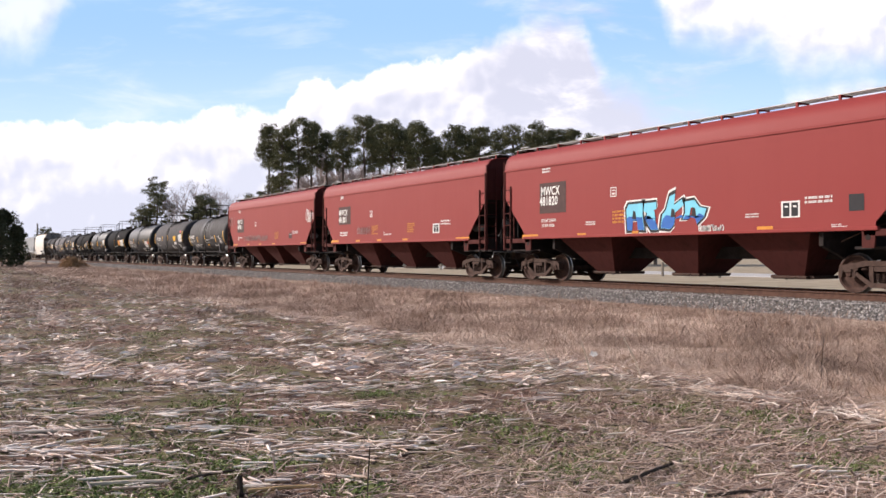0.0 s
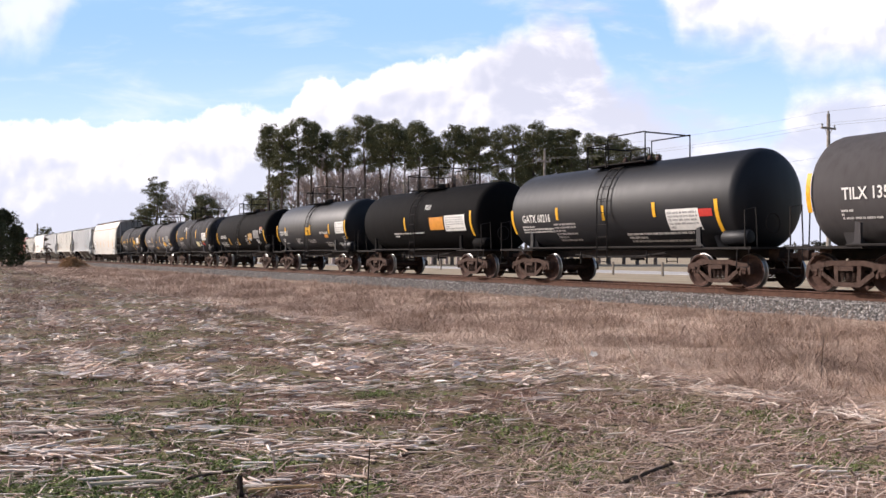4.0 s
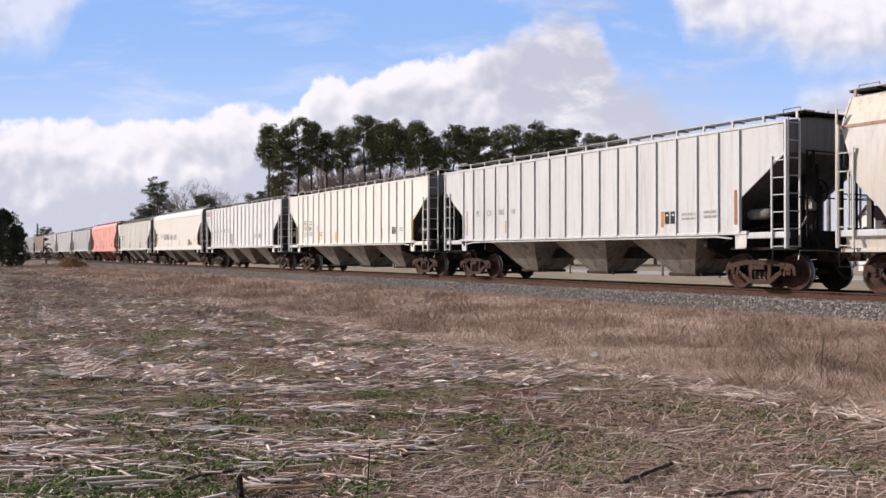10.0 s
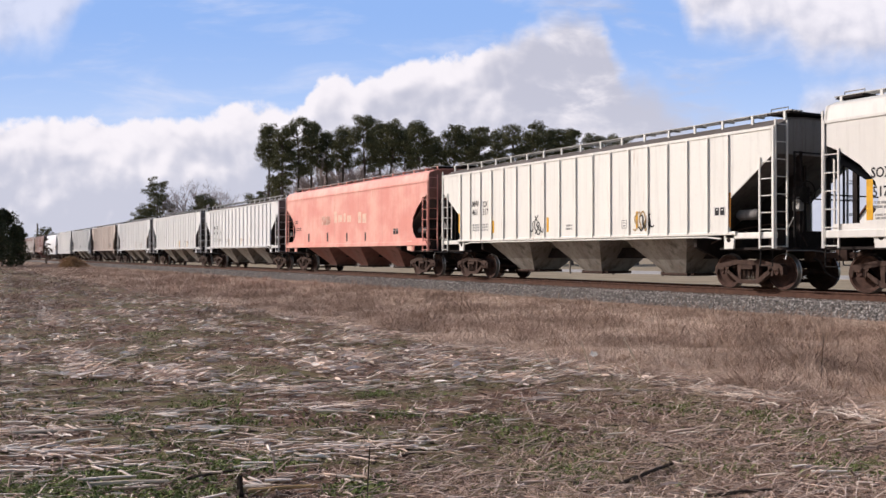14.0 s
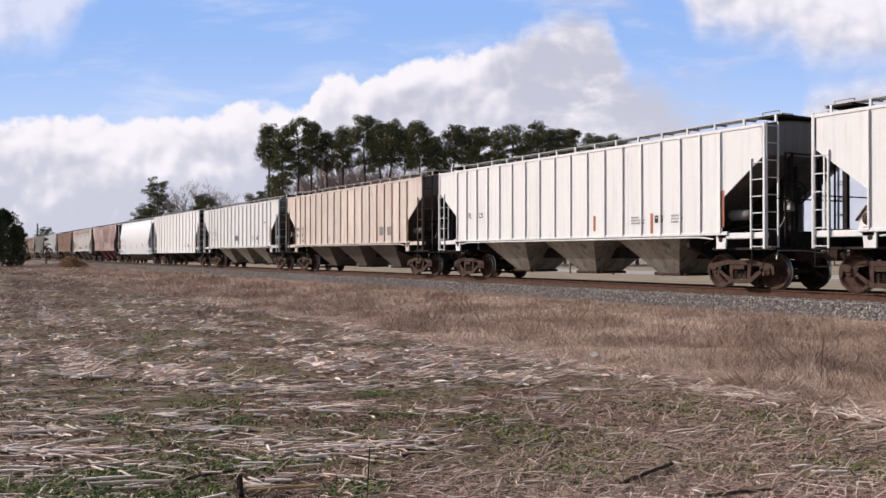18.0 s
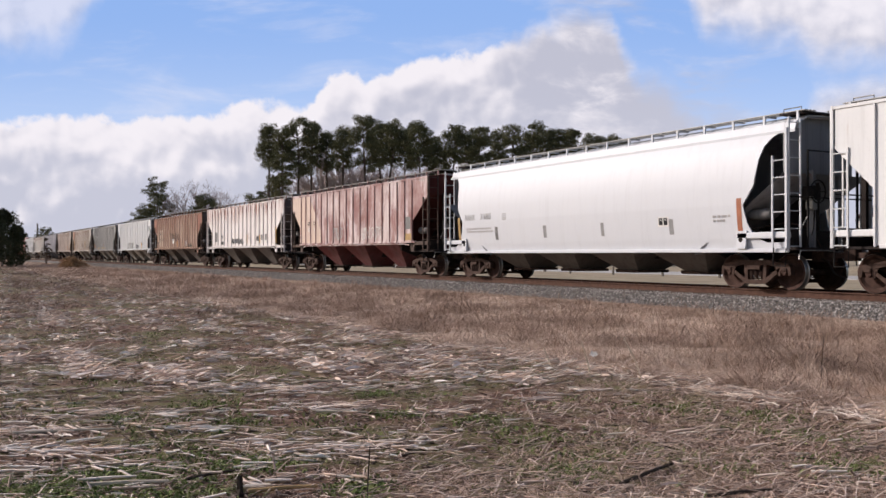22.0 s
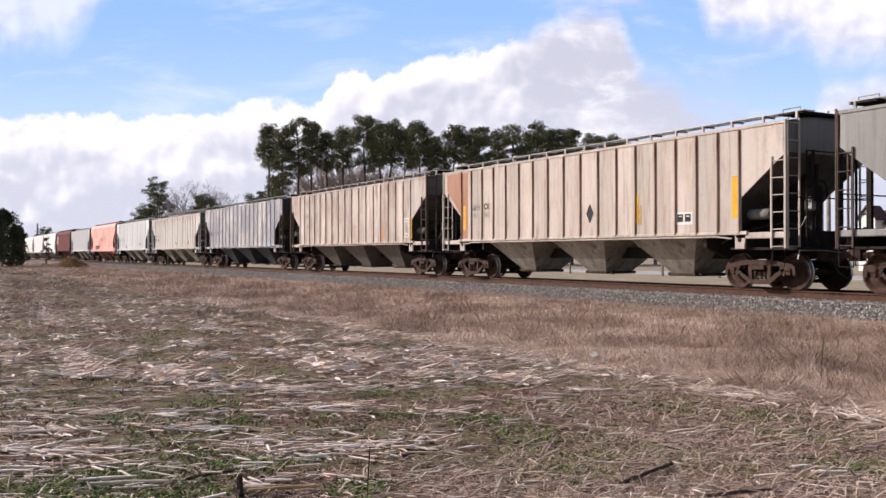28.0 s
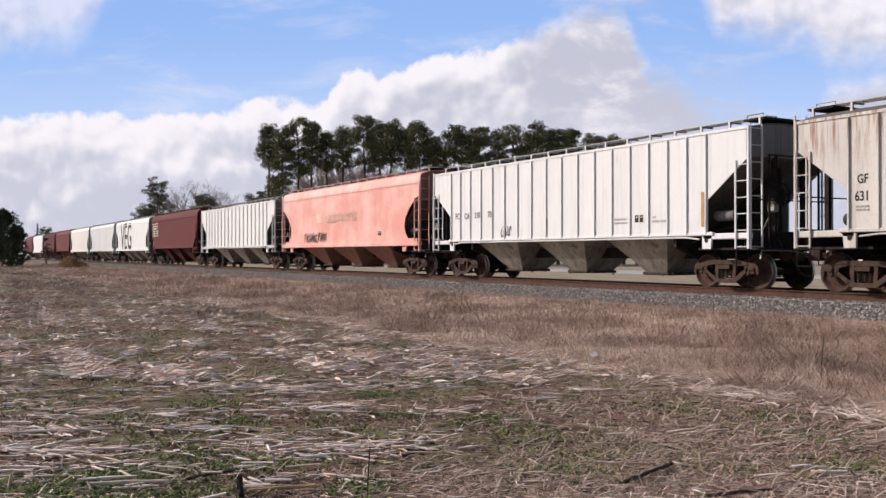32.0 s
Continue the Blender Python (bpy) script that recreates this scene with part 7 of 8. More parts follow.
def field():
    rng = np.random.default_rng(21)
    # fine litter
    p = scatter(rng, 24000, -2.0, FIELD_EDGE + 0.5, 4.9, 60.0, 1.2)
    n = len(p)
    sticks("stalk_litter", p, rng.uniform(0.02, 0.11, n), rng.uniform(0.0018, 0.0042, n) * np.clip(np.hypot(p[:, 0], p[:, 1]) / 13.0, 1.0, 2.2), rng.uniform(0, 6.28, n), rng.normal(0.03, 0.15, n), rng.uniform(0.0, 0.015, n),
           STRAW_DULL, "small broken dull corn litter on dark soil", "litter", 0.05, rng)
    # drifts of long stalks and leaves close by, side by side across the rows
    c = scatter(rng, 2600, -2.0, FIELD_EDGE + 0.1, 4.9, 17.0, 1.15)
    k = streaks(c)
    c = c[rng.random(len(c)) < np.clip((k - 0.23) / 0.34, 0.03, 0.9)]
    heaps = [plan(px, d) for px, d in ((30, 8.0), (90, 8.1), (150, 9.0), (60, 9.2), (240, 10.0), (340, 10.5), (250, 6.6), (190, 6.7), (430, 10.6), (40, 10.4), (560, 9.6), (700, 10.8), (860, 9.9), (1000, 10.4), (120, 7.2), (330, 8.2), (20, 7.3), (640, 9.2))]
    at = rng.integers(0, len(heaps), 120)
    slide, off = rng.normal(0, 0.42, 120), rng.normal(0, 0.09, 120)
    c = np.concatenate([c, np.array(heaps)[at] + np.stack([RIGHT.x * slide + AXIS.x * off, RIGHT.y * slide + AXIS.y * off], 1)])
    m = len(c)
    turn = rng.normal(1.03, 0.24, m)
    p, yaw = bundles(rng, c, turn, rng.integers(2, 9, m), rng.uniform(0.08, 0.34, m), rng.uniform(0.02, 0.09, m))
    n = len(p)
    sticks("corn_stalks", p, rng.uniform(0.08, 0.46, n) * rng.uniform(0.3, 1.0, n), 0.0065 + 0.010 * rng.random(n) ** 1.3, yaw, rng.normal(0.01, 0.07, n), rng.uniform(0.008, 0.045, n),
           STRAW, "bleached broken corn stalks lying on the field", "corn stubble", 0.006, rng)
    p, yaw = bundles(rng, c, turn, rng.integers(1, 5, m), rng.uniform(0.10, 0.40, m), rng.uniform(0.04, 0.12, m))
    n = len(p)
    strips("corn_leaves", p, rng.uniform(0.04, 0.20, n), rng.uniform(0.007, 0.020, n), yaw + rng.normal(0, 0.45, n), rng.normal(0, 0.7, n), rng.uniform(0.010, 0.04, n), STRAW, "pale curled corn leaves and split stalks in drifts", "corn stubble", rng)
    # broken drifts in windrows along the old rows, further off
    c = scatter(rng, 8500, -2.0, FIELD_EDGE + 0.1, 11.0, 140.0, 1.0)
    v = c[:, 0] * ROW_SIDE.x + c[:, 1] * ROW_SIDE.y
    to = np.round(v / ROW) * ROW + rng.normal(0, 0.13, len(c)) - v
    c = c + np.stack([ROW_SIDE.x * to, ROW_SIDE.y * to], 1)
    gap = np.array([0.6 * noise.noise((x * 0.26, y * 0.9, 15.0)) + 0.9 * noise.noise((x * 0.9, y * 1.9, 19.0)) for x, y in c])
    far = np.hypot(c[:, 0], c[:, 1])
    c = c[gap > rng.normal(0.16, 0.13, len(c)) + 0.0035 * np.clip(far - 30.0, 0.0, 40.0)]
    m = len(c)
    turn = rng.normal(1.05, 0.42, m)
    p, yaw = bundles(rng, c, turn, rng.integers(1, 4, m), rng.uniform(0.10, 0.34, m), rng.uniform(0.04, 0.14, m))
    n = len(p)
    big = np.clip(np.hypot(p[:, 0], p[:, 1]) / 17.0, 1.0, 2.6)
    sticks("chopped_stalks", p, rng.uniform(0.08, 0.40, n) * rng.uniform(0.4, 1.0, n), rng.uniform(0.008, 0.018, n) * np.clip(big, 1.0, 1.9), yaw, rng.normal(0.06, 0.16, n), rng.uniform(0.02, 0.08, n),
           STRAW, "chopped bleached corn stalks in windrows", "corn stubble", 0.0, rng)
    p, yaw = bundles(rng, c, turn, rng.integers(1, 4, m), rng.uniform(0.06, 0.24, m), rng.uniform(0.03, 0.12, m))
    n = len(p)
    strips("windrow_leaves", p, rng.uniform(0.06, 0.24, n), rng.uniform(0.018, 0.045, n), yaw, rng.normal(0, 0.9, n), rng.uniform(0.015, 0.07, n), STRAW, "pale corn leaves caught in the windrows", "corn stubble", rng)
    # short bright bits
    p = scatter(rng, 7000, -2.0, FIELD_EDGE + 0.3, 4.9, 120.0, 1.1)
    k = streaks(p)
    p = p[rng.random(len(p)) < np.clip((k + 0.08) / 0.6, 0.06, 1.0)]
    n = len(p)
    sticks("stalk_bits", p, rng.uniform(0.03, 0.13, n), rng.uniform(0.003, 0.0075, n) * np.clip(np.hypot(p[:, 0], p[:, 1]) / 20.0, 1.0, 2.4), rng.normal(1.0, 0.8, n), rng.normal(0.03, 0.15, n), rng.uniform(0.01, 0.04, n),
           STRAW, "short bleached bits of corn stalk on the soil", "corn stubble", 0.0, rng)
    # thin crossed twigs and torn leaves
    p = scatter(rng, 9000, -2.0, FIELD_EDGE + 0.6, 4.9, 30.0, 1.3)
    k = 0.22 * np.clip(p[:, 0] * RIGHT.x + p[:, 1] * RIGHT.y, -2.0, 4.0) + np.array([noise.noise((x * 0.8, y * 0.8, 71.0)) for x, y in p])
    p = p[rng.random(len(p)) < np.clip(0.35 + k, 0.12, 1.0)]
    n = len(p)
    sticks("dry_twigs", p, rng.uniform(0.05, 0.26, n), rng.uniform(0.0022, 0.0050, n), rng.normal(1.0, 1.0, n), rng.normal(0.12, 0.22, n), rng.uniform(0.01, 0.05, n), STRAW_MID, "thin dry twigs crossed over the stubble", "litter", 0.03, rng)
    # husks and leaf strips
    p = scatter(rng, 14000, -2.0, FIELD_EDGE + 0.3, 4.9, 50.0, 1.2)
    k = streaks(p)
    p = p[rng.random(len(p)) < np.clip((k + 0.15) / 0.7, 0.08, 1.0)]
    n = len(p)
    blades("corn_husks", p, rng.uniform(0.02, 0.07, n), rng.uniform(0.008, 0.022, n), rng.uniform(1.8, 2.8, n), STRAW_MID, "curled pale corn husks and leaves", "corn stubble", rng)
    # standing stumps in the rows
    p = scatter(rng, 420, -2.0, FIELD_EDGE, 6.0, 60.0)
    n = len(p)
    sticks("corn_stumps", p, rng.uniform(0.05, 0.14, n), rng.uniform(0.007, 0.011, n), rng.uniform(0, 6.28, n), rng.uniform(0.3, 1.2, n), np.zeros(n),
           STRAW_DULL, "short standing corn stumps in rows", "corn stubble", 0.0, rng)
    # dark rotten pieces
    p = scatter(rng, 3200, -2.0, FIELD_EDGE, 4.9, 60.0)
    n = len(p)
    sticks("rotten_stalks", p, rng.uniform(0.04, 0.15, n), rng.uniform(0.003, 0.008, n), rng.uniform(0, 6.28, n), rng.normal(0.03, 0.10, n), rng.uniform(0, 0.02, n),
           DARKSTICK, "dark rotten stalk pieces on the soil", "litter", 0.03, rng)
    # green weeds in patches
    patches = [(190, 6.55, 0.55), (450, 6.8, 0.45), (245, 6.6, 0.3), (1525, 6.7, 0.45), (40, 5.9, 0.5), (120, 5.9, 0.4), (700, 9.0, 0.4), (1190, 9.4, 0.5), (420, 8.6, 0.35), (210, 8.7, 0.3),
               (380, 9.5, 0.6), (850, 8.6, 0.4), (1420, 7.9, 0.5), (640, 6.1, 0.3), (330, 5.95, 0.4), (1000, 6.6, 0.35), (655, 10.2, 0.35), (1360, 8.9, 0.4)]
    pts = []
    for px, dist, rad in patches:
        cx, cy = plan(px, dist)
        k = int((1300 if dist < 7.0 else 600) * rad)
        q = rng.normal(0, rad * 0.45, (k, 2))
        pts.append(np.stack([cx + q[:, 0], cy + q[:, 1]], 1))
    loose = scatter(rng, 60000, -2.0, FIELD_EDGE + 0.4, 5.0, 60.0)
    k = np.array([noise.noise((x * 0.55, y * 0.9, 31.0)) + 0.6 * noise.noise((x * 2.1, y * 2.6, 37.0)) for x, y in loose])
    right = np.clip(loose[:, 0] * RIGHT.x + loose[:, 1] * RIGHT.y, 0.0, 4.0)
    loose = loose[rng.random(len(loose)) < np.clip((k - 0.08 - 0.05 * right) / 0.45, 0.03, 0.6)]
    p = np.concatenate(pts + [loose])
    n = len(p)
    blades("green_weeds", p, rng.uniform(0.03, 0.085, n), rng.uniform(0.009, 0.024, n), rng.uniform(0.7, 1.9, n), GREENWEED, "low green weeds in patches between the stubble", "weeds", rng)


def thatch():
    """Thin dead grass over the stubble close by."""
    rng = np.random.default_rng(41)
    p = scatter(rng, 130000, -1.0, FIELD_EDGE + 1.6, 4.9, 40.0, 1.15)
    k = np.array([noise.noise((x * 0.5, y * 0.5, 12.0)) + 0.5 * noise.noise((x * 1.9, y * 1.9, 14.0)) + 0.08 * (y - 5.4) + 0.17 * min(4.0, x * RIGHT.x + y * RIGHT.y) - 0.012 * max(0.0, -x - 10.0) for x, y in p])
    p = p[k > 0.05]
    n = len(p)
    blades("dead_grass", p, rng.uniform(0.02, 0.10, n), rng.uniform(0.002, 0.0045, n) * np.clip(np.hypot(p[:, 0], p[:, 1]) / 11.0, 1.0, 4.0), rng.uniform(1.2, 2.6, n), THATCH, "thin dead grass lying over the stubble", "grass", rng)


def verge():
    rng = np.random.default_rng(33)
    # matted grass in tussocks, of three tones
    p = scatter(rng, 156000, FIELD_EDGE - 0.1, 16.9, 7.0, 170.0, 0.85)
    p[:, 1] += rng.normal(0, 0.18, len(p))
    clump = np.array([noise.noise((x * 0.6, y * 0.8, 3.0)) + 0.75 * noise.noise((x * 1.7, y * 1.9, 6.0)) for x, y in p[:, :2]])
    kind = np.array([noise.noise((x * 0.33, y * 0.6, 23.0)) for x, y in p[:, :2]]) + rng.normal(0, 0.07, len(p)) + 0.40 * np.array([noise.noise((x * 0.9, y * 1.5, 27.0)) for x, y in p[:, :2]])
    for low, high, mat, tall, label in ((-9, -0.10, DRYPALE, 0.9, "matted pale dry grass on the verge"), (-0.10, 0.16, DRYGRASS, 0.85, "matted dry tan grass on the verge by the track"), (0.16, 9, DRYWEED, 1.2, "matted red-brown dry grass on the verge")):
        ok = (kind >= low) & (kind < high)
        q, c = p[ok], clump[ok]
        n = len(q)
        h = np.clip(0.13 + 0.34 * c, 0.045, 0.5) * rng.uniform(0.5, 1.3, n) * tall * np.clip((16.9 - q[:, 1]) / 2.2, 0.25, 1.0)
        far = np.hypot(q[:, 0], q[:, 1])
        blades("dry_grass", q, h, rng.uniform(0.003, 0.008, n) * np.clip(far / 14.0, 0.9, 4.0), rng.uniform(1.5, 2.8, n), mat, label, "grass", rng)
    # tussocks that stand out of the mat
    c = scatter(rng, 900, 9.0, 16.3, 9.5, 120.0, 0.95)
    keep = np.array([noise.noise((x * 0.2, y * 0.45, 61.0)) + 0.5 * noise.noise((x * 0.9, y * 1.1, 63.0)) for x, y in c]) > -0.05
    c = c[keep]
    for half, mat, label in ((0, DRYGRASS, "tan dry grass tussocks on the verge"), (1, DRYWEED, "red-brown weed tussocks on the verge")):
        d = c[half::2]
        at = np.repeat(np.arange(len(d)), 46)
        q = d[at] + rng.normal(0, 0.11, (len(at), 2)) * rng.uniform(0.6, 1.7, len(d))[at][:, None]
        n = len(q)
        blades("grass_tussocks", q, rng.uniform(0.10, 0.42, len(d))[at] * rng.uniform(0.5, 1.2, n), rng.uniform(0.003, 0.007, n) * np.clip(np.hypot(q[:, 0], q[:, 1]) / 15.0, 1.0, 3.5), rng.uniform(0.4, 1.9, n), mat, label, "grass", rng)
    # standing dead stems
    p = scatter(rng, 6000, 9.2, 16.2, 9.0, 150.0, 0.85)
    keep = np.array([noise.noise((x * 0.25, y * 0.5, 9.0)) for x, y in p[:, :2]]) > 0.0
    p = p[keep]
    n = len(p)
    far = np.hypot(p[:, 0], p[:, 1])
    sticks("dead_stems", p, rng.uniform(0.12, 0.5, n), rng.uniform(0.0015, 0.003, n) * np.clip(far / 16.0, 1.0, 4.0), rng.uniform(0, 6.28, n), rng.uniform(0.6, 1.55, n), np.zeros(n),
           DRYWEED, "thin dead brown weed stems standing in the grass", "weeds", 0.06, rng)
    # brown brushy weeds, thick along the ballast further off
    p = scatter(rng, 56000, 9.6, 16.4, 11.0, 170.0, 0.9)
    keep = np.array([noise.noise((x * 0.16, y * 0.35, 5.0)) + 0.5 * noise.noise((x * 0.6, y * 0.9, 7.0)) + 0.5 * noise.noise((x * 1.5, y * 1.5, 9.0)) - 0.012 * max(0.0, x + 24.0) for x, y in p[:, :2]]) > 0.14
    p = p[keep]
    n = len(p)
    far = np.hypot(p[:, 0], p[:, 1])
    blades("brown_brush", p, rng.uniform(0.05, 0.30, n) * np.clip(far / 26.0, 0.55, 1.2), rng.uniform(0.004, 0.008, n) * np.clip(far / 20.0, 1.0, 4.0), rng.uniform(0.6, 2.4, n), DRYWEED, "brown brushy dead weeds beside the ballast", "weeds", rng)
    # low brown growth over the far end of the field
    p = scatter(rng, 26000, 1.0, 9.5, 22.0, 150.0, 0.9)
    keep = np.array([noise.noise((x * 0.09, y * 0.5, 45.0)) + 0.5 * noise.noise((x * 0.5, y * 0.9, 47.0)) for x, y in p[:, :2]]) > 0.02
    p = p[keep]
    n = len(p)
    far = np.hypot(p[:, 0], p[:, 1])
    blades("field_brush", p, rng.uniform(0.06, 0.30, n), rng.uniform(0.005, 0.010, n) * np.clip(far / 20.0, 1.0, 4.0), rng.uniform(0.5, 1.8, n), DRYWEED, "brown dead weeds at the far end of the field", "weeds", rng)
    # far side of the track
    p = np.stack([rng.uniform(-150, 10, 26000), rng.uniform(22.2, 34.0, 26000)], 1)
    n = len(p)
    blades("far_grass", p, rng.uniform(0.08, 0.22, n), rng.uniform(0.01, 0.03, n), rng.uniform(0.3, 1.4, n), DRYGRASS, "short dry grass beyond the track", "grass", rng)
    # row ends of the field: a ridge of pale stalks along the verge
    p = scatter(rng, 1300, FIELD_EDGE - 0.45, FIELD_EDGE + 0.25, 8.0, 90.0)
    n = len(p)
    sticks("edge_stalks", p, rng.uniform(0.10, 0.4, n), rng.uniform(0.004, 0.008, n), rng.uniform(0, 6.28, n), rng.normal(0.05, 0.10, n), rng.uniform(0.0, 0.05, n),
           STRAW, "pale corn stalks heaped along the field edge", "corn stubble", 0.03, rng)


field()
thatch()
verge()


def lone_stalk(px, dist, height, lean, mat, label, r=0.011):
    x, y = plan(px, dist)
    z = float(heights(np.array([y]))[0])
    g = Geo()
    path = [(0, 0, -0.02), (lean[0] * 0.3, lean[1] * 0.3, height * 0.4), (lean[0], lean[1], height)]
    g.tube(path, r, 6, r_end=r * 0.6)
    g.tube([path[1], (path[1][0] + 0.10, path[1][1] - 0.05, path[1][2] - 0.06), (path[1][0] + 0.16, path[1][1] - 0.08, path[1][2] - 0.2)], r * 0.5, 4, r_end=0.002)
    ob = new("corn_stalk", g.mesh("corn_stalk", mat, True))
    ob.matrix_basis = pose(x, y, z)
    return tagged(ob, label, "corn stalk", "single stalks in the field")


PALE = plain("pale_stalk", (0.62, 0.52, 0.40), 0.9, 0.0, 0.3)
ROT = plain("dark_stalk", (0.06, 0.045, 0.035), 0.95, 0.0, 0.4)
lone_stalk(1046, 11.6, 0.48, (-0.13, -0.06, 0), PALE, "pale leaning corn stalk at the field edge")
lone_stalk(1136, 11.4, 0.55, (-0.24, -0.10, 0), PALE, "pale slanted corn stalk at the field edge")
lone_stalk(975, 12.6, 0.30, (-0.10, -0.05, 0), PALE, "short pale corn stalk at the field edge")
lone_stalk(1262, 20.5, 0.75, (0.03, 0.02, 0), ROT, "thin dark weed stalk in the grass", 0.006)
lone_stalk(1305, 20.0, 0.55, (-0.05, 0.02, 0), ROT, "thin dark weed stalk in the grass", 0.006)
lone_stalk(1452, 11.0, 0.62, (0.05, 0.0, 0), ROT, "thin dark weed stalk in the grass", 0.006)
lone_stalk(650, 5.9, 0.34, (-0.02, 0.03, 0), ROT, "thin dark stalk standing in the stubble", 0.006)
lone_stalk(425, 5.95, 0.13, (-0.03, 0.01, 0), ROT, "short dark rotten stump in the stubble", 0.03)


def lying_stick(px0, d0, px1, d1, r, mat, label):
    a, b = plan(px0, d0), plan(px1, d1)
    mid = ((a[0] + b[0]) / 2, (a[1] + b[1]) / 2)
    g = Geo().tube([(a[0] - mid[0], a[1] - mid[1], 0.03), (0.0, 0.008, 0.038), (b[0] - mid[0], b[1] - mid[1], 0.035)], r, 6, r_end=r * 0.7)
    ob = new("corn_stalk", g.mesh("corn_stalk", mat, True))
    ob.matrix_basis = pose(mid[0], mid[1], 0)
    return tagged(ob, label, "corn stalk", "single stalks in the field")


lying_stick(1095, 6.15, 1190, 6.75, 0.016, ROT, "dark rotten stick lying on the stubble")
lying_stick(1250, 5.85, 1365, 6.0, 0.014, ROT, "dark rotten stick lying on the stubble")
lying_stick(440, 5.98, 562, 6.10, 0.016, plain("ochre_stalk", (0.50, 0.33, 0.16), 0.9, 0.0, 0.3), "ochre corn stalk lying on the stubble")
lying_stick(330, 6.3, 420, 6.55, 0.012, ROT, "dark rotten stick lying on the stubble")
lying_stick(160, 6.15, 300, 6.22, 0.018, PALE, "thick pale corn stalk lying on the stubble")
lying_stick(20, 7.9, 205, 8.1, 0.014, PALE, "thick pale corn stalk lying on the stubble")
lying_stick(550, 11.2, 730, 11.0, 0.016, PALE, "thick pale corn stalk lying on the stubble")
lying_stick(560, 9.0, 650, 8.95, 0.014, PALE, "thick pale corn stalk lying on the stubble")


def scrap():
    """A crumpled scrap of white and yellow plastic."""
    x, y = plan(1050, 13.6)
    g = Geo()
    rnd = random.Random(5)
    pts = [(0.11 * math.cos(a) * rnd.uniform(0.6, 1), 0.06 * math.sin(a) * rnd.uniform(0.6, 1), rnd.uniform(0.0, 0.05)) for a in [k * 0.785 for k in range(8)]]
    tops = [(p[0] * 0.5, p[1] * 0.5, p[2] + rnd.uniform(0.03, 0.07)) for p in pts]
    g.put(pts + tops, [(i, (i + 1) % 8, 8 + (i + 1) % 8, 8 + i) for i in range(8)] + [tuple(range(8, 16)), tuple(range(7, -1, -1))])
    for i in (1, 2, 3, 8):
        g.m[i] = 1
    ob = new("plastic_scrap", g.mesh("plastic_scrap", [plain("white_plastic", (0.75, 0.75, 0.72), 0.4), plain("yellow_plastic", (0.65, 0.55, 0.05), 0.4)]))
    ob.matrix_basis = pose(x, y, 0.05)
    tagged(ob, "crumpled white and yellow plastic scrap in the stubble", "litter")


scrap()


# ---- beyond the track: trees, road, poles, house ----
NEEDLES = islands("pine_needles", [(0.070, 0.074, 0.034), (0.112, 0.114, 0.050), (0.155, 0.148, 0.068), (0.088, 0.092, 0.040), (0.18, 0.165, 0.080)], 0.75, 0.3)
CEDAR = islands("dark_evergreen_leaves", [(0.022, 0.030, 0.014), (0.045, 0.055, 0.022), (0.075, 0.078, 0.036), (0.035, 0.042, 0.02), (0.085, 0.075, 0.045)], 0.85, 0.2)
BARK = plain("pine_bark", (0.16, 0.125, 0.105), 0.95, 0.0, 0.5, 3.0, 0.5, 0.05)
TWIG = plain("bare_grey_twigs", (0.46, 0.39, 0.375), 0.95, 0.0, 0.3)


def tufts(centres, sizes, per, leaf, rng, flat=0.7):
    """Small three-cornered leaves spread over clumps."""
    n = len(centres) * per
    d = rng.normal(0, 1, (len(centres), per, 3))
    d /= np.linalg.norm(d, axis=2, keepdims=True)
    rad = rng.uniform(0.25, 1.0, (len(centres), per, 1)) ** 0.6
    c = centres[:, None, :] + d * rad * sizes[:, None, None] * np.array([1, 1, flat])
    c = c.reshape(-1, 3)
    a = rng.normal(0, 1, (n, 3))
    a /= np.linalg.norm(a, axis=1, keepdims=True)
    b = np.cross(a, rng.normal(0, 1, (n, 3)))
    b /= np.linalg.norm(b, axis=1, keepdims=True)
    s = leaf * rng.uniform(0.6, 1.3, (n, 1))
    v = np.stack([c - a * s * 0.6, c + a * s, c + b * s * 0.55], 1).reshape(-1, 3)
    return v, np.arange(n * 3).reshape(-1, 3)


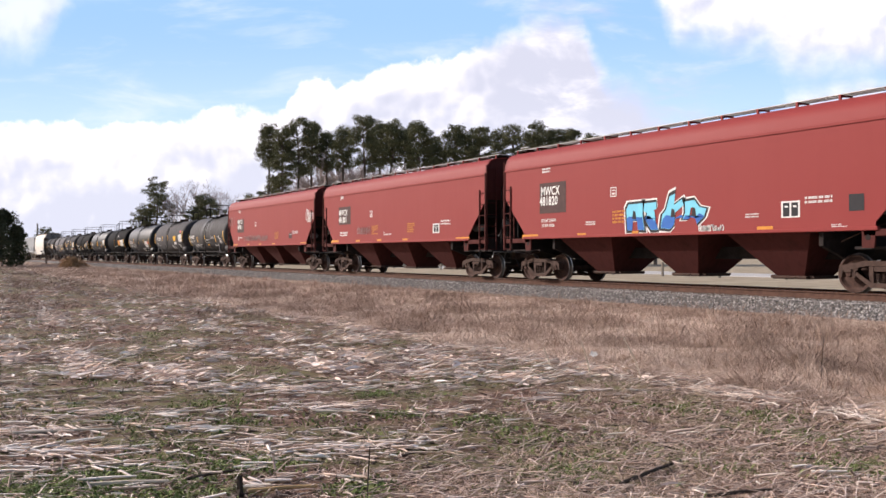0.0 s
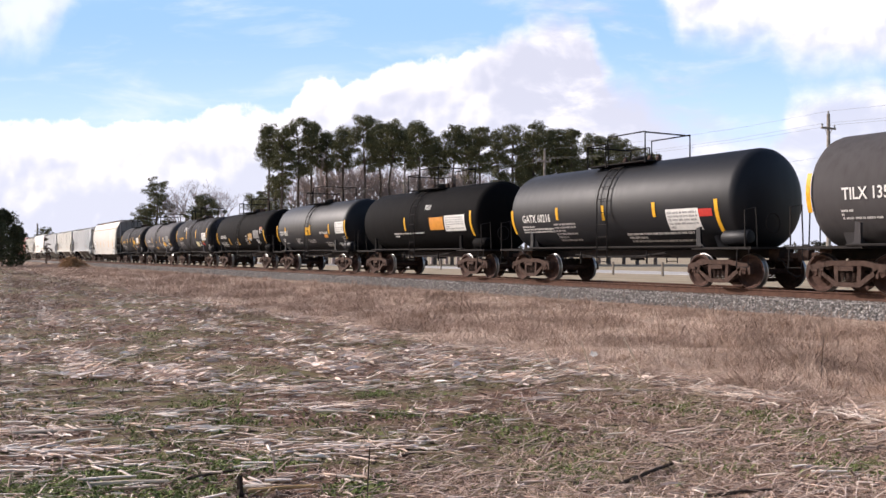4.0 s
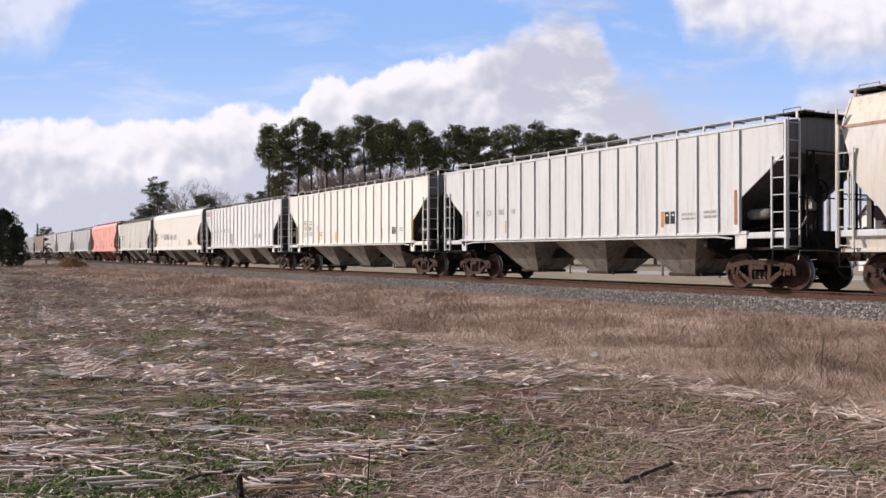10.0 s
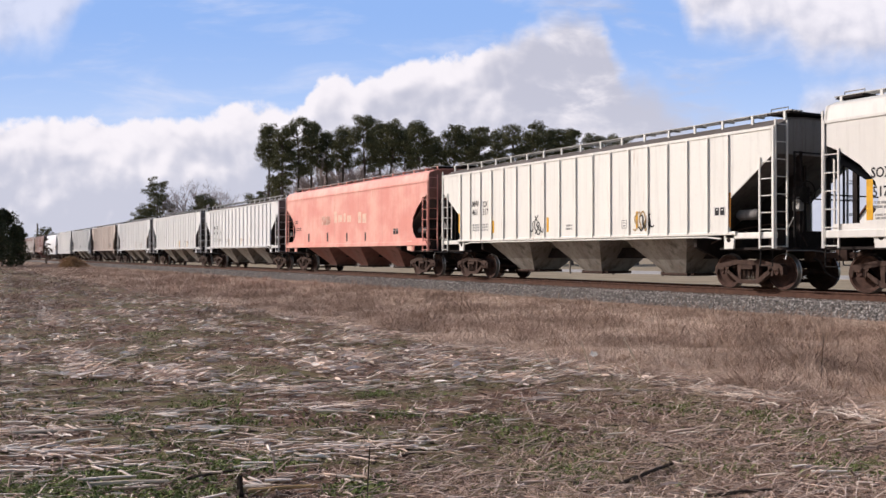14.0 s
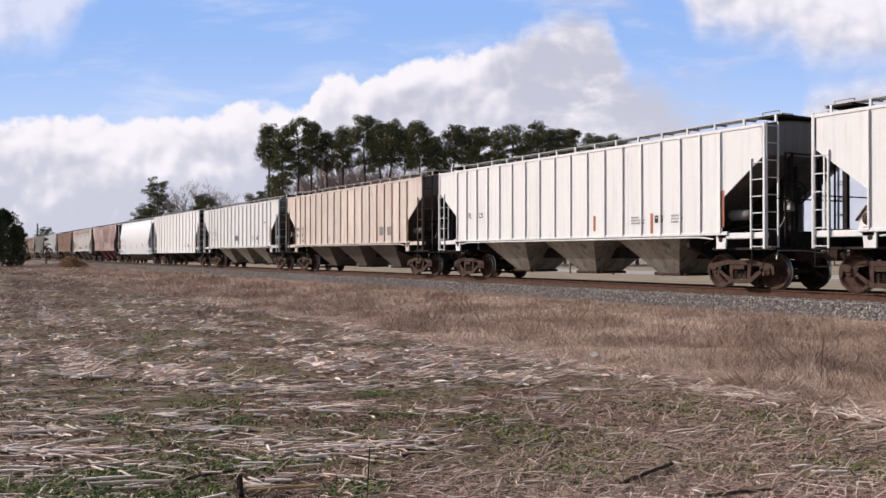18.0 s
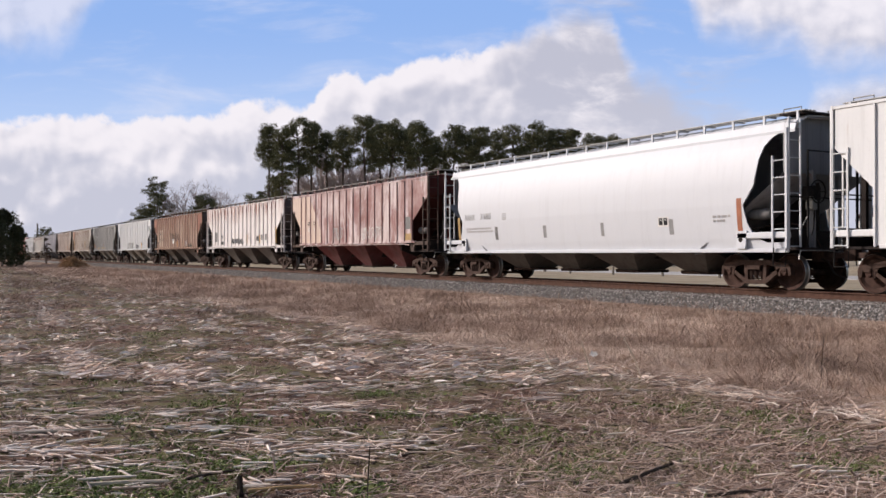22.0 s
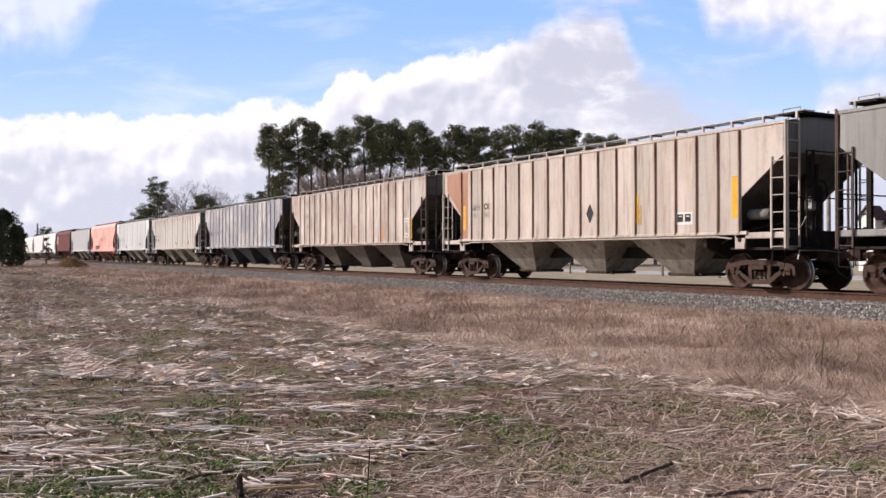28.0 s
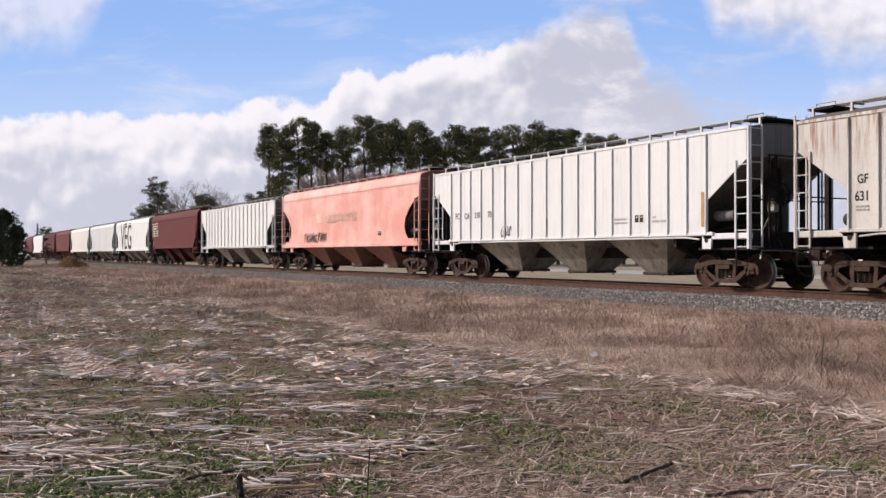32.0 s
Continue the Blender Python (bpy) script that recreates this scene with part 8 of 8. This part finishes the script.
def pine(px, dist, top_px, spread, seed, low=0.45, dense=1.0, label="tall loblolly pine with a bare trunk and dark crown"):
    """A pine whose top shows at that height of the picture."""
    rng = np.random.default_rng(seed)
    x, y = plan(px, dist)
    h = (451.0 - top_px) * dist / 1592.0 + 1.6 - 0.75
    tree = new("pine_tree")
    tree.matrix_basis = pose(x, y, 0)
    tagged(tree, label, "pine tree", "pines of the stand beyond the track")
    g = Geo()
    sway = rng.normal(0, 0.25, (6, 2))
    path = [(sway[k][0] * k / 5, sway[k][1] * k / 5, h * 0.96 * k / 5 - (0.2 if k == 0 else 0)) for k in range(6)]
    g.tube(path, 0.30, 7, r_end=0.07)
    part("trunk", g, BARK, tree, smooth=True)
    limbs = Geo()
    centres, sizes = [], []
    n = int(60 * dense)
    for k in range(n):
        t = low + (1 - low) * ((k + rng.random()) / n) ** 0.85
        z = h * t
        u = (t - low) / (1 - low)
        reach = spread * (0.25 + 0.95 * math.sin(math.pi * min(1.0, 0.22 + 0.70 * u)) ** 0.9) * rng.uniform(0.15, 1.0) ** 0.55
        if rng.random() < 0.06:
            reach *= 1.35
        a = rng.uniform(0, 6.283)
        tipz = z + rng.uniform(-0.2, 0.5)
        i = min(4, int(t * 5.2))
        cx, cy = path[i][0], path[i][1]
        limbs.tube([(cx, cy, z - reach * 0.3), (cx + reach * 0.5 * math.cos(a), cy + reach * 0.5 * math.sin(a), z - reach * 0.05), (cx + reach * math.cos(a), cy + reach * math.sin(a), tipz)], 0.05, 3, r_end=0.015)
        centres.append((cx + reach * math.cos(a), cy + reach * math.sin(a), tipz))
        sizes.append(rng.uniform(0.58, 1.12))
        if reach > 1.3:
            centres.append((cx + reach * 0.6 * math.cos(a + 0.4), cy + reach * 0.6 * math.sin(a + 0.4), tipz + rng.normal(0.1, 0.3)))
            sizes.append(rng.uniform(0.45, 0.9))
    # dead limb stubs below the crown
    for k in range(9):
        z = h * rng.uniform(low * 0.55, low)
        a, reach = rng.uniform(0, 6.283), rng.uniform(0.5, 1.6)
        limbs.tube([(0, 0, z), (reach * math.cos(a), reach * math.sin(a), z + rng.uniform(-0.2, 0.5))], 0.03, 3, r_end=0.01)
    part("boughwork", limbs, BARK, tree)["kind"] = "stuff"
    v, f = tufts(np.array(centres), np.array(sizes), 150, 0.165, rng, 0.62)
    part("crown", fast_mesh("crown", v, f, NEEDLES), None, tree)
    return tree


def branch(g, rng, p, d, length, r, depth):
    q = p + d * length
    g.tube([p, (p + q) / 2 + Vector(rng.normal(0, 0.04 * length, 3)), q], r, 3, r_end=r * 0.6)
    if depth == 0:
        return
    for k in range(3 if depth > 1 else 4):
        nd = (d + Vector(rng.normal(0, 0.45, 3)) + Vector((0, 0, 0.18))).normalized()
        branch(g, rng, p + d * length * rng.uniform(0.55, 1.0), nd, length * rng.uniform(0.55, 0.8), r * 0.55, depth - 1)


def bare_tree(px, dist, top_px, seed, depth=5, label="leafless grey tree with fine twigs"):
    rng = np.random.default_rng(seed)
    x, y = plan(px, dist)
    h = (451.0 - top_px) * dist / 1592.0 + 1.6
    tree = new("bare_tree")
    tree.matrix_basis = pose(x, y, 0)
    tagged(tree, label, "tree", "leafless trees beyond the track")
    g = Geo()
    g.tube([(0, 0, -0.2), (0.1, 0, h * 0.2), (0.05, 0.1, h * 0.4)], 0.016 * h, 6, r_end=0.010 * h)
    part("trunk", g, TWIG, tree)
    g = Geo()
    base = Vector((0.05, 0.1, h * 0.38))
    for k in range(5):
        a = 1.26 * k + rng.uniform(0, 0.6)
        d = Vector((0.55 * math.cos(a), 0.55 * math.sin(a), 0.85)).normalized()
        branch(g, rng, base, d, h * 0.22, 0.011 * h, depth - 1)
    me = fast_from(g, "bare_crown", TWIG)
    ob = part("bare_crown", me, None, tree)
    ob["kind"] = "stuff"
    return tree


def fast_from(g, name, mat):
    me = bpy.data.meshes.new(name)
    me.from_pydata(g.v, [], g.f)
    me.materials.append(mat)
    return me


def bush(px, dist, top_px, width, seed, mat=CEDAR, label="dark dense evergreen bush", count=120, leaf=0.25, name="evergreen_bush"):
    rng = np.random.default_rng(seed)
    x, y = plan(px, dist)
    h = (451.0 - top_px) * dist / 1592.0 + 1.6
    ob = new(name)
    ob.matrix_basis = pose(x, y, 0)
    tagged(ob, label, "bush")
    g = Geo()
    g.tube([(0, 0, -0.1), (0.05, 0, h * 0.5), (0, 0, h * 0.85)], 0.12, 6, r_end=0.03)
    part("trunk", g, BARK, ob)
    z = rng.random(count) ** 0.8 * h * 0.95 + 0.3
    r = width * np.sqrt(np.clip(1 - (z / h) ** 2 * 0.92, 0.05, 1)) * rng.uniform(0.3, 1.2, count)
    a = rng.uniform(0, 6.283, count)
    v, f = tufts(np.stack([r * np.cos(a), r * np.sin(a), z], 1), rng.uniform(0.4, 1.0, count) * width * 0.34, 70, leaf, rng, 0.9)
    part("crown", fast_mesh("crown", v, f, mat), None, ob)
    return ob


# the pine stand: across the picture, distance, top, half spread, lowest limbs
STAND = [(474, 138, 216, 2.4, 0.50), (497, 134, 222, 2.5, 0.30), (526, 136, 207, 2.7, 0.38), (552, 141, 211, 2.3, 0.48), (578, 143, 228, 2.0, 0.55), (605, 138, 222, 2.5, 0.55),
         (646, 135, 202, 2.9, 0.42), (672, 142, 214, 2.0, 0.60), (690, 138, 208, 2.5, 0.50), (716, 144, 222, 2.0, 0.55), (742, 135, 211, 3.2, 0.48), (770, 143, 240, 2.0, 0.5),
         (800, 138, 219, 2.4, 0.50), (829, 146, 236, 1.8, 0.4), (850, 137, 221, 2.3, 0.45), (884, 142, 226, 2.5, 0.38), (908, 137, 216, 3.0, 0.34), (944, 139, 213, 2.9, 0.36),
         (968, 145, 226, 2.6, 0.32), (988, 139, 222, 2.8, 0.34), (1012, 137, 221, 2.5, 0.36), (1046, 141, 231, 2.6, 0.34), (1078, 140, 238, 2.5, 0.36), (1104, 143, 244, 2.3, 0.40),
         (1128, 141, 256, 2.0, 0.45), (1160, 143, 270, 1.8, 0.55), (930, 152, 240, 2.6, 0.25), (1000, 152, 250, 2.6, 0.25), (1060, 152, 260, 2.4, 0.25)]
for k, (px, dist, top_px, spread, low) in enumerate(STAND):
    pine(px, dist, top_px, spread * (0.58 + 0.085 * (k * 7 % 5)), 100 + k, min(0.70, low + (0.22 if px < 880 else 0.14)), 1.0 if px < 880 else 1.15)
for k, (px, top_px) in enumerate([(560, 290), (590, 272), (618, 280), (640, 300), (665, 296), (700, 290), (725, 300), (765, 290), (790, 300), (820, 295), (545, 310), (840, 300), (575, 262), (605, 268), (630, 285), (655, 275), (683, 285), (712, 282), (752, 285), (780, 280), (810, 285), (530, 300), (865, 300), (900, 310), (515, 320)]):
    bare_tree(px, 146 + (k % 3) * 3, top_px - 30, 300 + k, 4, "thin leafless tree among the pines")
pine(452, 150, 338, 2.6, 401, 0.2, 1.0, "young rounded pine at the edge of the stand")
pine(470, 146, 346, 2.2, 402, 0.2, 0.8, "young rounded pine at the edge of the stand")
pine(488, 140, 305, 2.0, 403, 0.2, 0.8, "young pine at the edge of the stand")
pine(276, 180, 316, 3.4, 404, 0.30, 1.0, "leaning pine with a ragged crown")
pine(258, 178, 360, 3.0, 405, 0.15, 0.8, "low pine with a ragged crown")
pine(364, 176, 343, 3.6, 406, 0.35, 1.1, "broad dark pine beside a leafless tree")
pine(352, 179, 362, 3.0, 407, 0.2, 0.8, "low dark pine beside a leafless tree")
bare_tree(338, 182, 306, 408, 6)
bare_tree(312, 184, 330, 409, 5)
bare_tree(386, 184, 316, 410, 5)
pine(82, 330, 403, 4.2, 411, 0.35, 0.8, "small far pine against the sky")
bush(4, 118, 374, 2.5, 420, CEDAR, "dark dense evergreen bush beside the field", 150, 0.22)
bush(-30, 112, 366, 3.0, 421, CEDAR, "dark dense evergreen bush beside the field", 150, 0.22)
bush(30, 122, 402, 1.35, 422, CEDAR, "lower dark evergreen bush beside the field", 90, 0.2)
BRUSHLEAF = islands("brown_twiggy_leaves", [(0.05, 0.04, 0.032), (0.09, 0.07, 0.055), (0.12, 0.095, 0.075)])
bush(82, 128, 424, 0.75, 423, BRUSHLEAF, "brown twiggy shrub beside the track", 26, 0.10, "twiggy_shrub")
bush(126, 96, 462, 1.6, 424, islands("orange_dry_grass", [(0.34, 0.20, 0.10), (0.44, 0.29, 0.16), (0.28, 0.17, 0.09)]), "orange-tan mound of dry grass beside the track", 60, 0.12, "grass_mound")

# far woods along the horizon
rng = np.random.default_rng(77)
cs, ss = [], []
for k in range(900):
    px = rng.uniform(-250, 1900)
    dist = rng.uniform(420, 520)
    x, y = plan(px, dist)
    if y < 60:
        continue
    cs.append((x, y, rng.uniform(0.5, 7.5 + 2.5 * math.sin(px * 0.013))))
    ss.append(rng.uniform(1.5, 3.0))
v, f = tufts(np.array(cs), np.array(ss), 34, 1.2, rng)
tagged(new("far_woods", fast_mesh("far_woods", v, f, islands("far_wood_leaves", [(0.06, 0.06, 0.05), (0.10, 0.09, 0.075), (0.05, 0.065, 0.04)]))), "low hazy far woods along the horizon", "woods", kind="stuff")

# road beyond the track
ROAD_Y0, ROAD_Y1 = 51.0, 59.5
tagged(new("road", Geo().box(-1500, 900, ROAD_Y0, ROAD_Y1, -0.05, 0.03).mesh("road", plain("pale_worn_asphalt", (0.46, 0.44, 0.42), 0.9, 0.0, 0.15, 2.0))), "pale sun-bleached road beyond the track", "road", kind="structure")
for yy in (ROAD_Y0 + 0.3, ROAD_Y1 - 0.3):
    tagged(new("road_line", Geo().box(-600, 300, yy - 0.06, yy + 0.06, 0.034, 0.038).mesh("road_line", WHITE_PAINT)), "white edge line along the road", "road marking", kind="structure")

POLEWOOD = plain("weathered_pole_wood", (0.33, 0.29, 0.25), 0.9, 0.0, 0.4, 3.0)


def utility_pole(x, y, h):
    ob = new("utility_pole")
    ob.matrix_basis = pose(x, y, 0)
    tagged(ob, "grey weathered wooden utility pole by the road", "utility pole", "utility poles along the road")
    part("shaft", Geo().tube([(0, 0, -0.2), (0, 0, h)], 0.17, 8, r_end=0.11), POLEWOOD, ob, smooth=True)
    part("crossarm", Geo().chamfer(-0.06, 0.06, -0.75, 0.75, h - 1.05, h - 0.92, 0.02), POLEWOOD, ob)
    for yy in (-0.65, 0.65):
        part("brace", Geo().tube([(0, yy * 0.6, h - 1.0), (0, 0, h - 1.6)], 0.02, 4), POLEWOOD, ob)
        part("insulator", Geo().lathe([(0.0, 0.0), (0.07, 0.02), (0.05, 0.1), (0.08, 0.14), (0.03, 0.22), (0.0, 0.23)], "z", 8, (0, yy, h - 0.92)), GALV, ob, smooth=True)
    part("insulator", Geo().lathe([(0.0, 0.0), (0.07, 0.02), (0.05, 0.1), (0.08, 0.14), (0.03, 0.22), (0.0, 0.23)], "z", 8, (0, 0, h)), GALV, ob, smooth=True)
    part("transformer", Geo().lathe([(0.0, 0.0), (0.16, 0.0), (0.18, 0.05), (0.18, 0.6), (0.14, 0.66), (0.0, 0.68)], "z", 10, (0.0, -0.34, h - 3.6)), GALV, ob, smooth=True)
    return ob


POLES = [(-40.6 + 30 * k, 53.9) if k > -1 else (-68.2 + 28.5 * (k + 1), 50.0) for k in (2, 1, 0, -1, -2, -3, -4)]
for x, y in POLES:
    utility_pole(x, y, 11.3)
for (xa, ya), (xb, yb) in zip(POLES, POLES[1:]):
    for dy, z in ((-0.65, 10.6), (0.65, 10.6), (0.0, 11.5), (0.15, 8.4)):
        pts = [(xa + (xb - xa) * t, ya + (yb - ya) * t + dy, z - 2.0 * t * (1 - t)) for t in (0, 0.25, 0.5, 0.75, 1)]
        ob = new("power_line", Geo().tube(pts, 0.008, 4).mesh("power_line", GALV))
        tagged(ob, "thin sagging power line between the poles", "cable", "power lines along the road")
ob = new("far_pole", Geo().tube([(0, 0, -0.2), (0, 0, 13.0)], 0.3, 6).mesh("far_pole", POLEWOOD))
ob.matrix_basis = pose(*plan(66, 330), 0)
tagged(ob, "thin far pole against the sky", "utility pole")


def house():
    x, y = plan(1634, 84)
    ob = new("house")
    ob.matrix_basis = pose(x, y, 0, 0, 0, 0)
    tagged(ob, "brick house with a brown roof and a white gabled porch", "house")
    brick = plain("red_brick_wall", (0.28, 0.12, 0.09), 0.9, 0.0, 0.3, 5.0)
    white = plain("white_siding", (0.75, 0.75, 0.73), 0.7, 0.0, 0.1)
    shingle = plain("brown_shingles", (0.16, 0.09, 0.08), 0.9, 0.0, 0.4, 4.0)
    glass = plain("dark_window_glass", (0.05, 0.06, 0.07), 0.12, 0.0, 0.2)
    part("wall", Geo().box(-6.0, 6.0, 0, 8.0, 0, 4.6), brick, ob)
    part("roof", Geo().put([(-6.5, -0.6, 4.5), (6.5, -0.6, 4.5), (6.5, 8.6, 4.5), (-6.5, 8.6, 4.5), (-2.4, 4.0, 8.0), (2.4, 4.0, 8.0)],
                           [(0, 1, 5, 4), (1, 2, 5), (2, 3, 4, 5), (3, 0, 4), (0, 3, 2, 1)]), shingle, ob)
    part("porch_gable", Geo().prism([(-5.6, 0.0), (-3.8, 0.0), (-3.8, 5.0), (-4.7, 6.1), (-5.6, 5.0)], "y", -1.6, -0.02), white, ob)
    part("porch_roof", Geo().prism([(-5.8, 4.9), (-4.7, 6.2), (-3.6, 4.9), (-3.6, 5.05), (-4.7, 6.4), (-5.8, 5.05)], "y", -1.8, 0.5), shingle, ob)
    w = part("window", Geo().box(-5.1, -4.3, -1.66, -1.61, 2.8, 4.4), white, ob)
    part("pane", Geo().box(-5.02, -4.38, -1.68, -1.662, 2.9, 4.3), glass, w)
    for cx in (-2.4, 0.2, 2.6, 4.8):
        w = part("window", Geo().box(cx - 0.6, cx + 0.6, -0.06, -0.005, 1.2, 3.0), white, ob)
        part("pane", Geo().box(cx - 0.5, cx + 0.5, -0.08, -0.062, 1.3, 2.9), glass, w)
    part("chimney", Geo().box(2.0, 2.8, 3.4, 4.2, 6.0, 9.0), brick, ob)


house()

# fence of wooden posts beyond the road
POST = plain("grey_fence_wood", (0.20, 0.17, 0.14), 0.9, 0.0, 0.3)
for k in range(22):
    ob = new("fence_post", cached("fpost", lambda: Geo().chamfer(-0.06, 0.06, -0.06, 0.06, -0.1, 1.05, 0.015).mesh("fence_post", POST)))
    ob.matrix_basis = pose(-110 + 5.5 * k, 47.0, 0)
    tagged(ob, "grey weathered wooden fence post", "fence post", "fence posts beyond the track")


def shed(px, dist, w, d, h, rgb, label):
    x, y = plan(px, dist)
    ob = new("shed")
    ob.matrix_basis = pose(x, y, 0)
    tagged(ob, label, "shed")
    part("wall", Geo().prism([(-w / 2, 0), (w / 2, 0), (w / 2, h), (0, h + w * 0.16), (-w / 2, h)], "y", 0, d), plain("shed_" + label.split()[0], rgb, 0.7, 0.0, 0.12), ob)
    part("roof", Geo().prism([(-w / 2 - 0.2, h - 0.05), (0, h + w * 0.16), (w / 2 + 0.2, h - 0.05), (w / 2 + 0.2, h + 0.1), (0, h + w * 0.16 + 0.15), (-w / 2 - 0.2, h + 0.1)], "y", -0.2, d + 0.2),
         plain("grey_metal_roof", (0.40, 0.40, 0.41), 0.5, 0.3, 0.15), ob)
    part("door", Geo().box(-0.5, 0.5, -0.06, -0.005, 0.0, min(2.1, h * 0.85)), plain("grey_shed_door", (0.30, 0.31, 0.33), 0.6), ob)


shed(1580, 112, 9, 5, 2.6, (0.75, 0.75, 0.73), "white low shed beyond the road")
shed(-30, 260, 14, 8, 4.0, (0.20, 0.15, 0.12), "brown far barn behind the bushes")


# ---- what moves ----
def motions():
    for thing, x, half, reach, spec in TRAIN:
        walk(thing, [(0.0, pose(x, TRACK_Y, RAIL_Z)), (32.0, pose(x + SPEED * 32.0, TRACK_Y, RAIL_Z))])
    walk(backdrop, [(0.0, cloud_pose(-38, -8)), (32.0, cloud_pose(36, 8))])
    turn = math.degrees(SPEED / 0.457) / FPS
    for ws, off, index, tx in WHEELSETS:
        x0 = TRAIN[index][1] + tx
        a = max(0, int((-70.0 - x0) / SPEED * FPS))
        b = min(32 * FPS, int((-6.0 - x0) / SPEED * FPS))
        rows = [(0.0, pose(off, 0, 0.457))]
        if b > a:
            rows = [] if a == 0 else rows
            rows += [(k / FPS, pose(off, 0, 0.457, 0, ((k - a) * turn) % 360.0, 0)) for k in range(a, b + 1)]
        last = rows[-1]
        if last[0] < 32.0:
            rows.append((32.0, last[1]))
        walk(ws, rows)


motions()
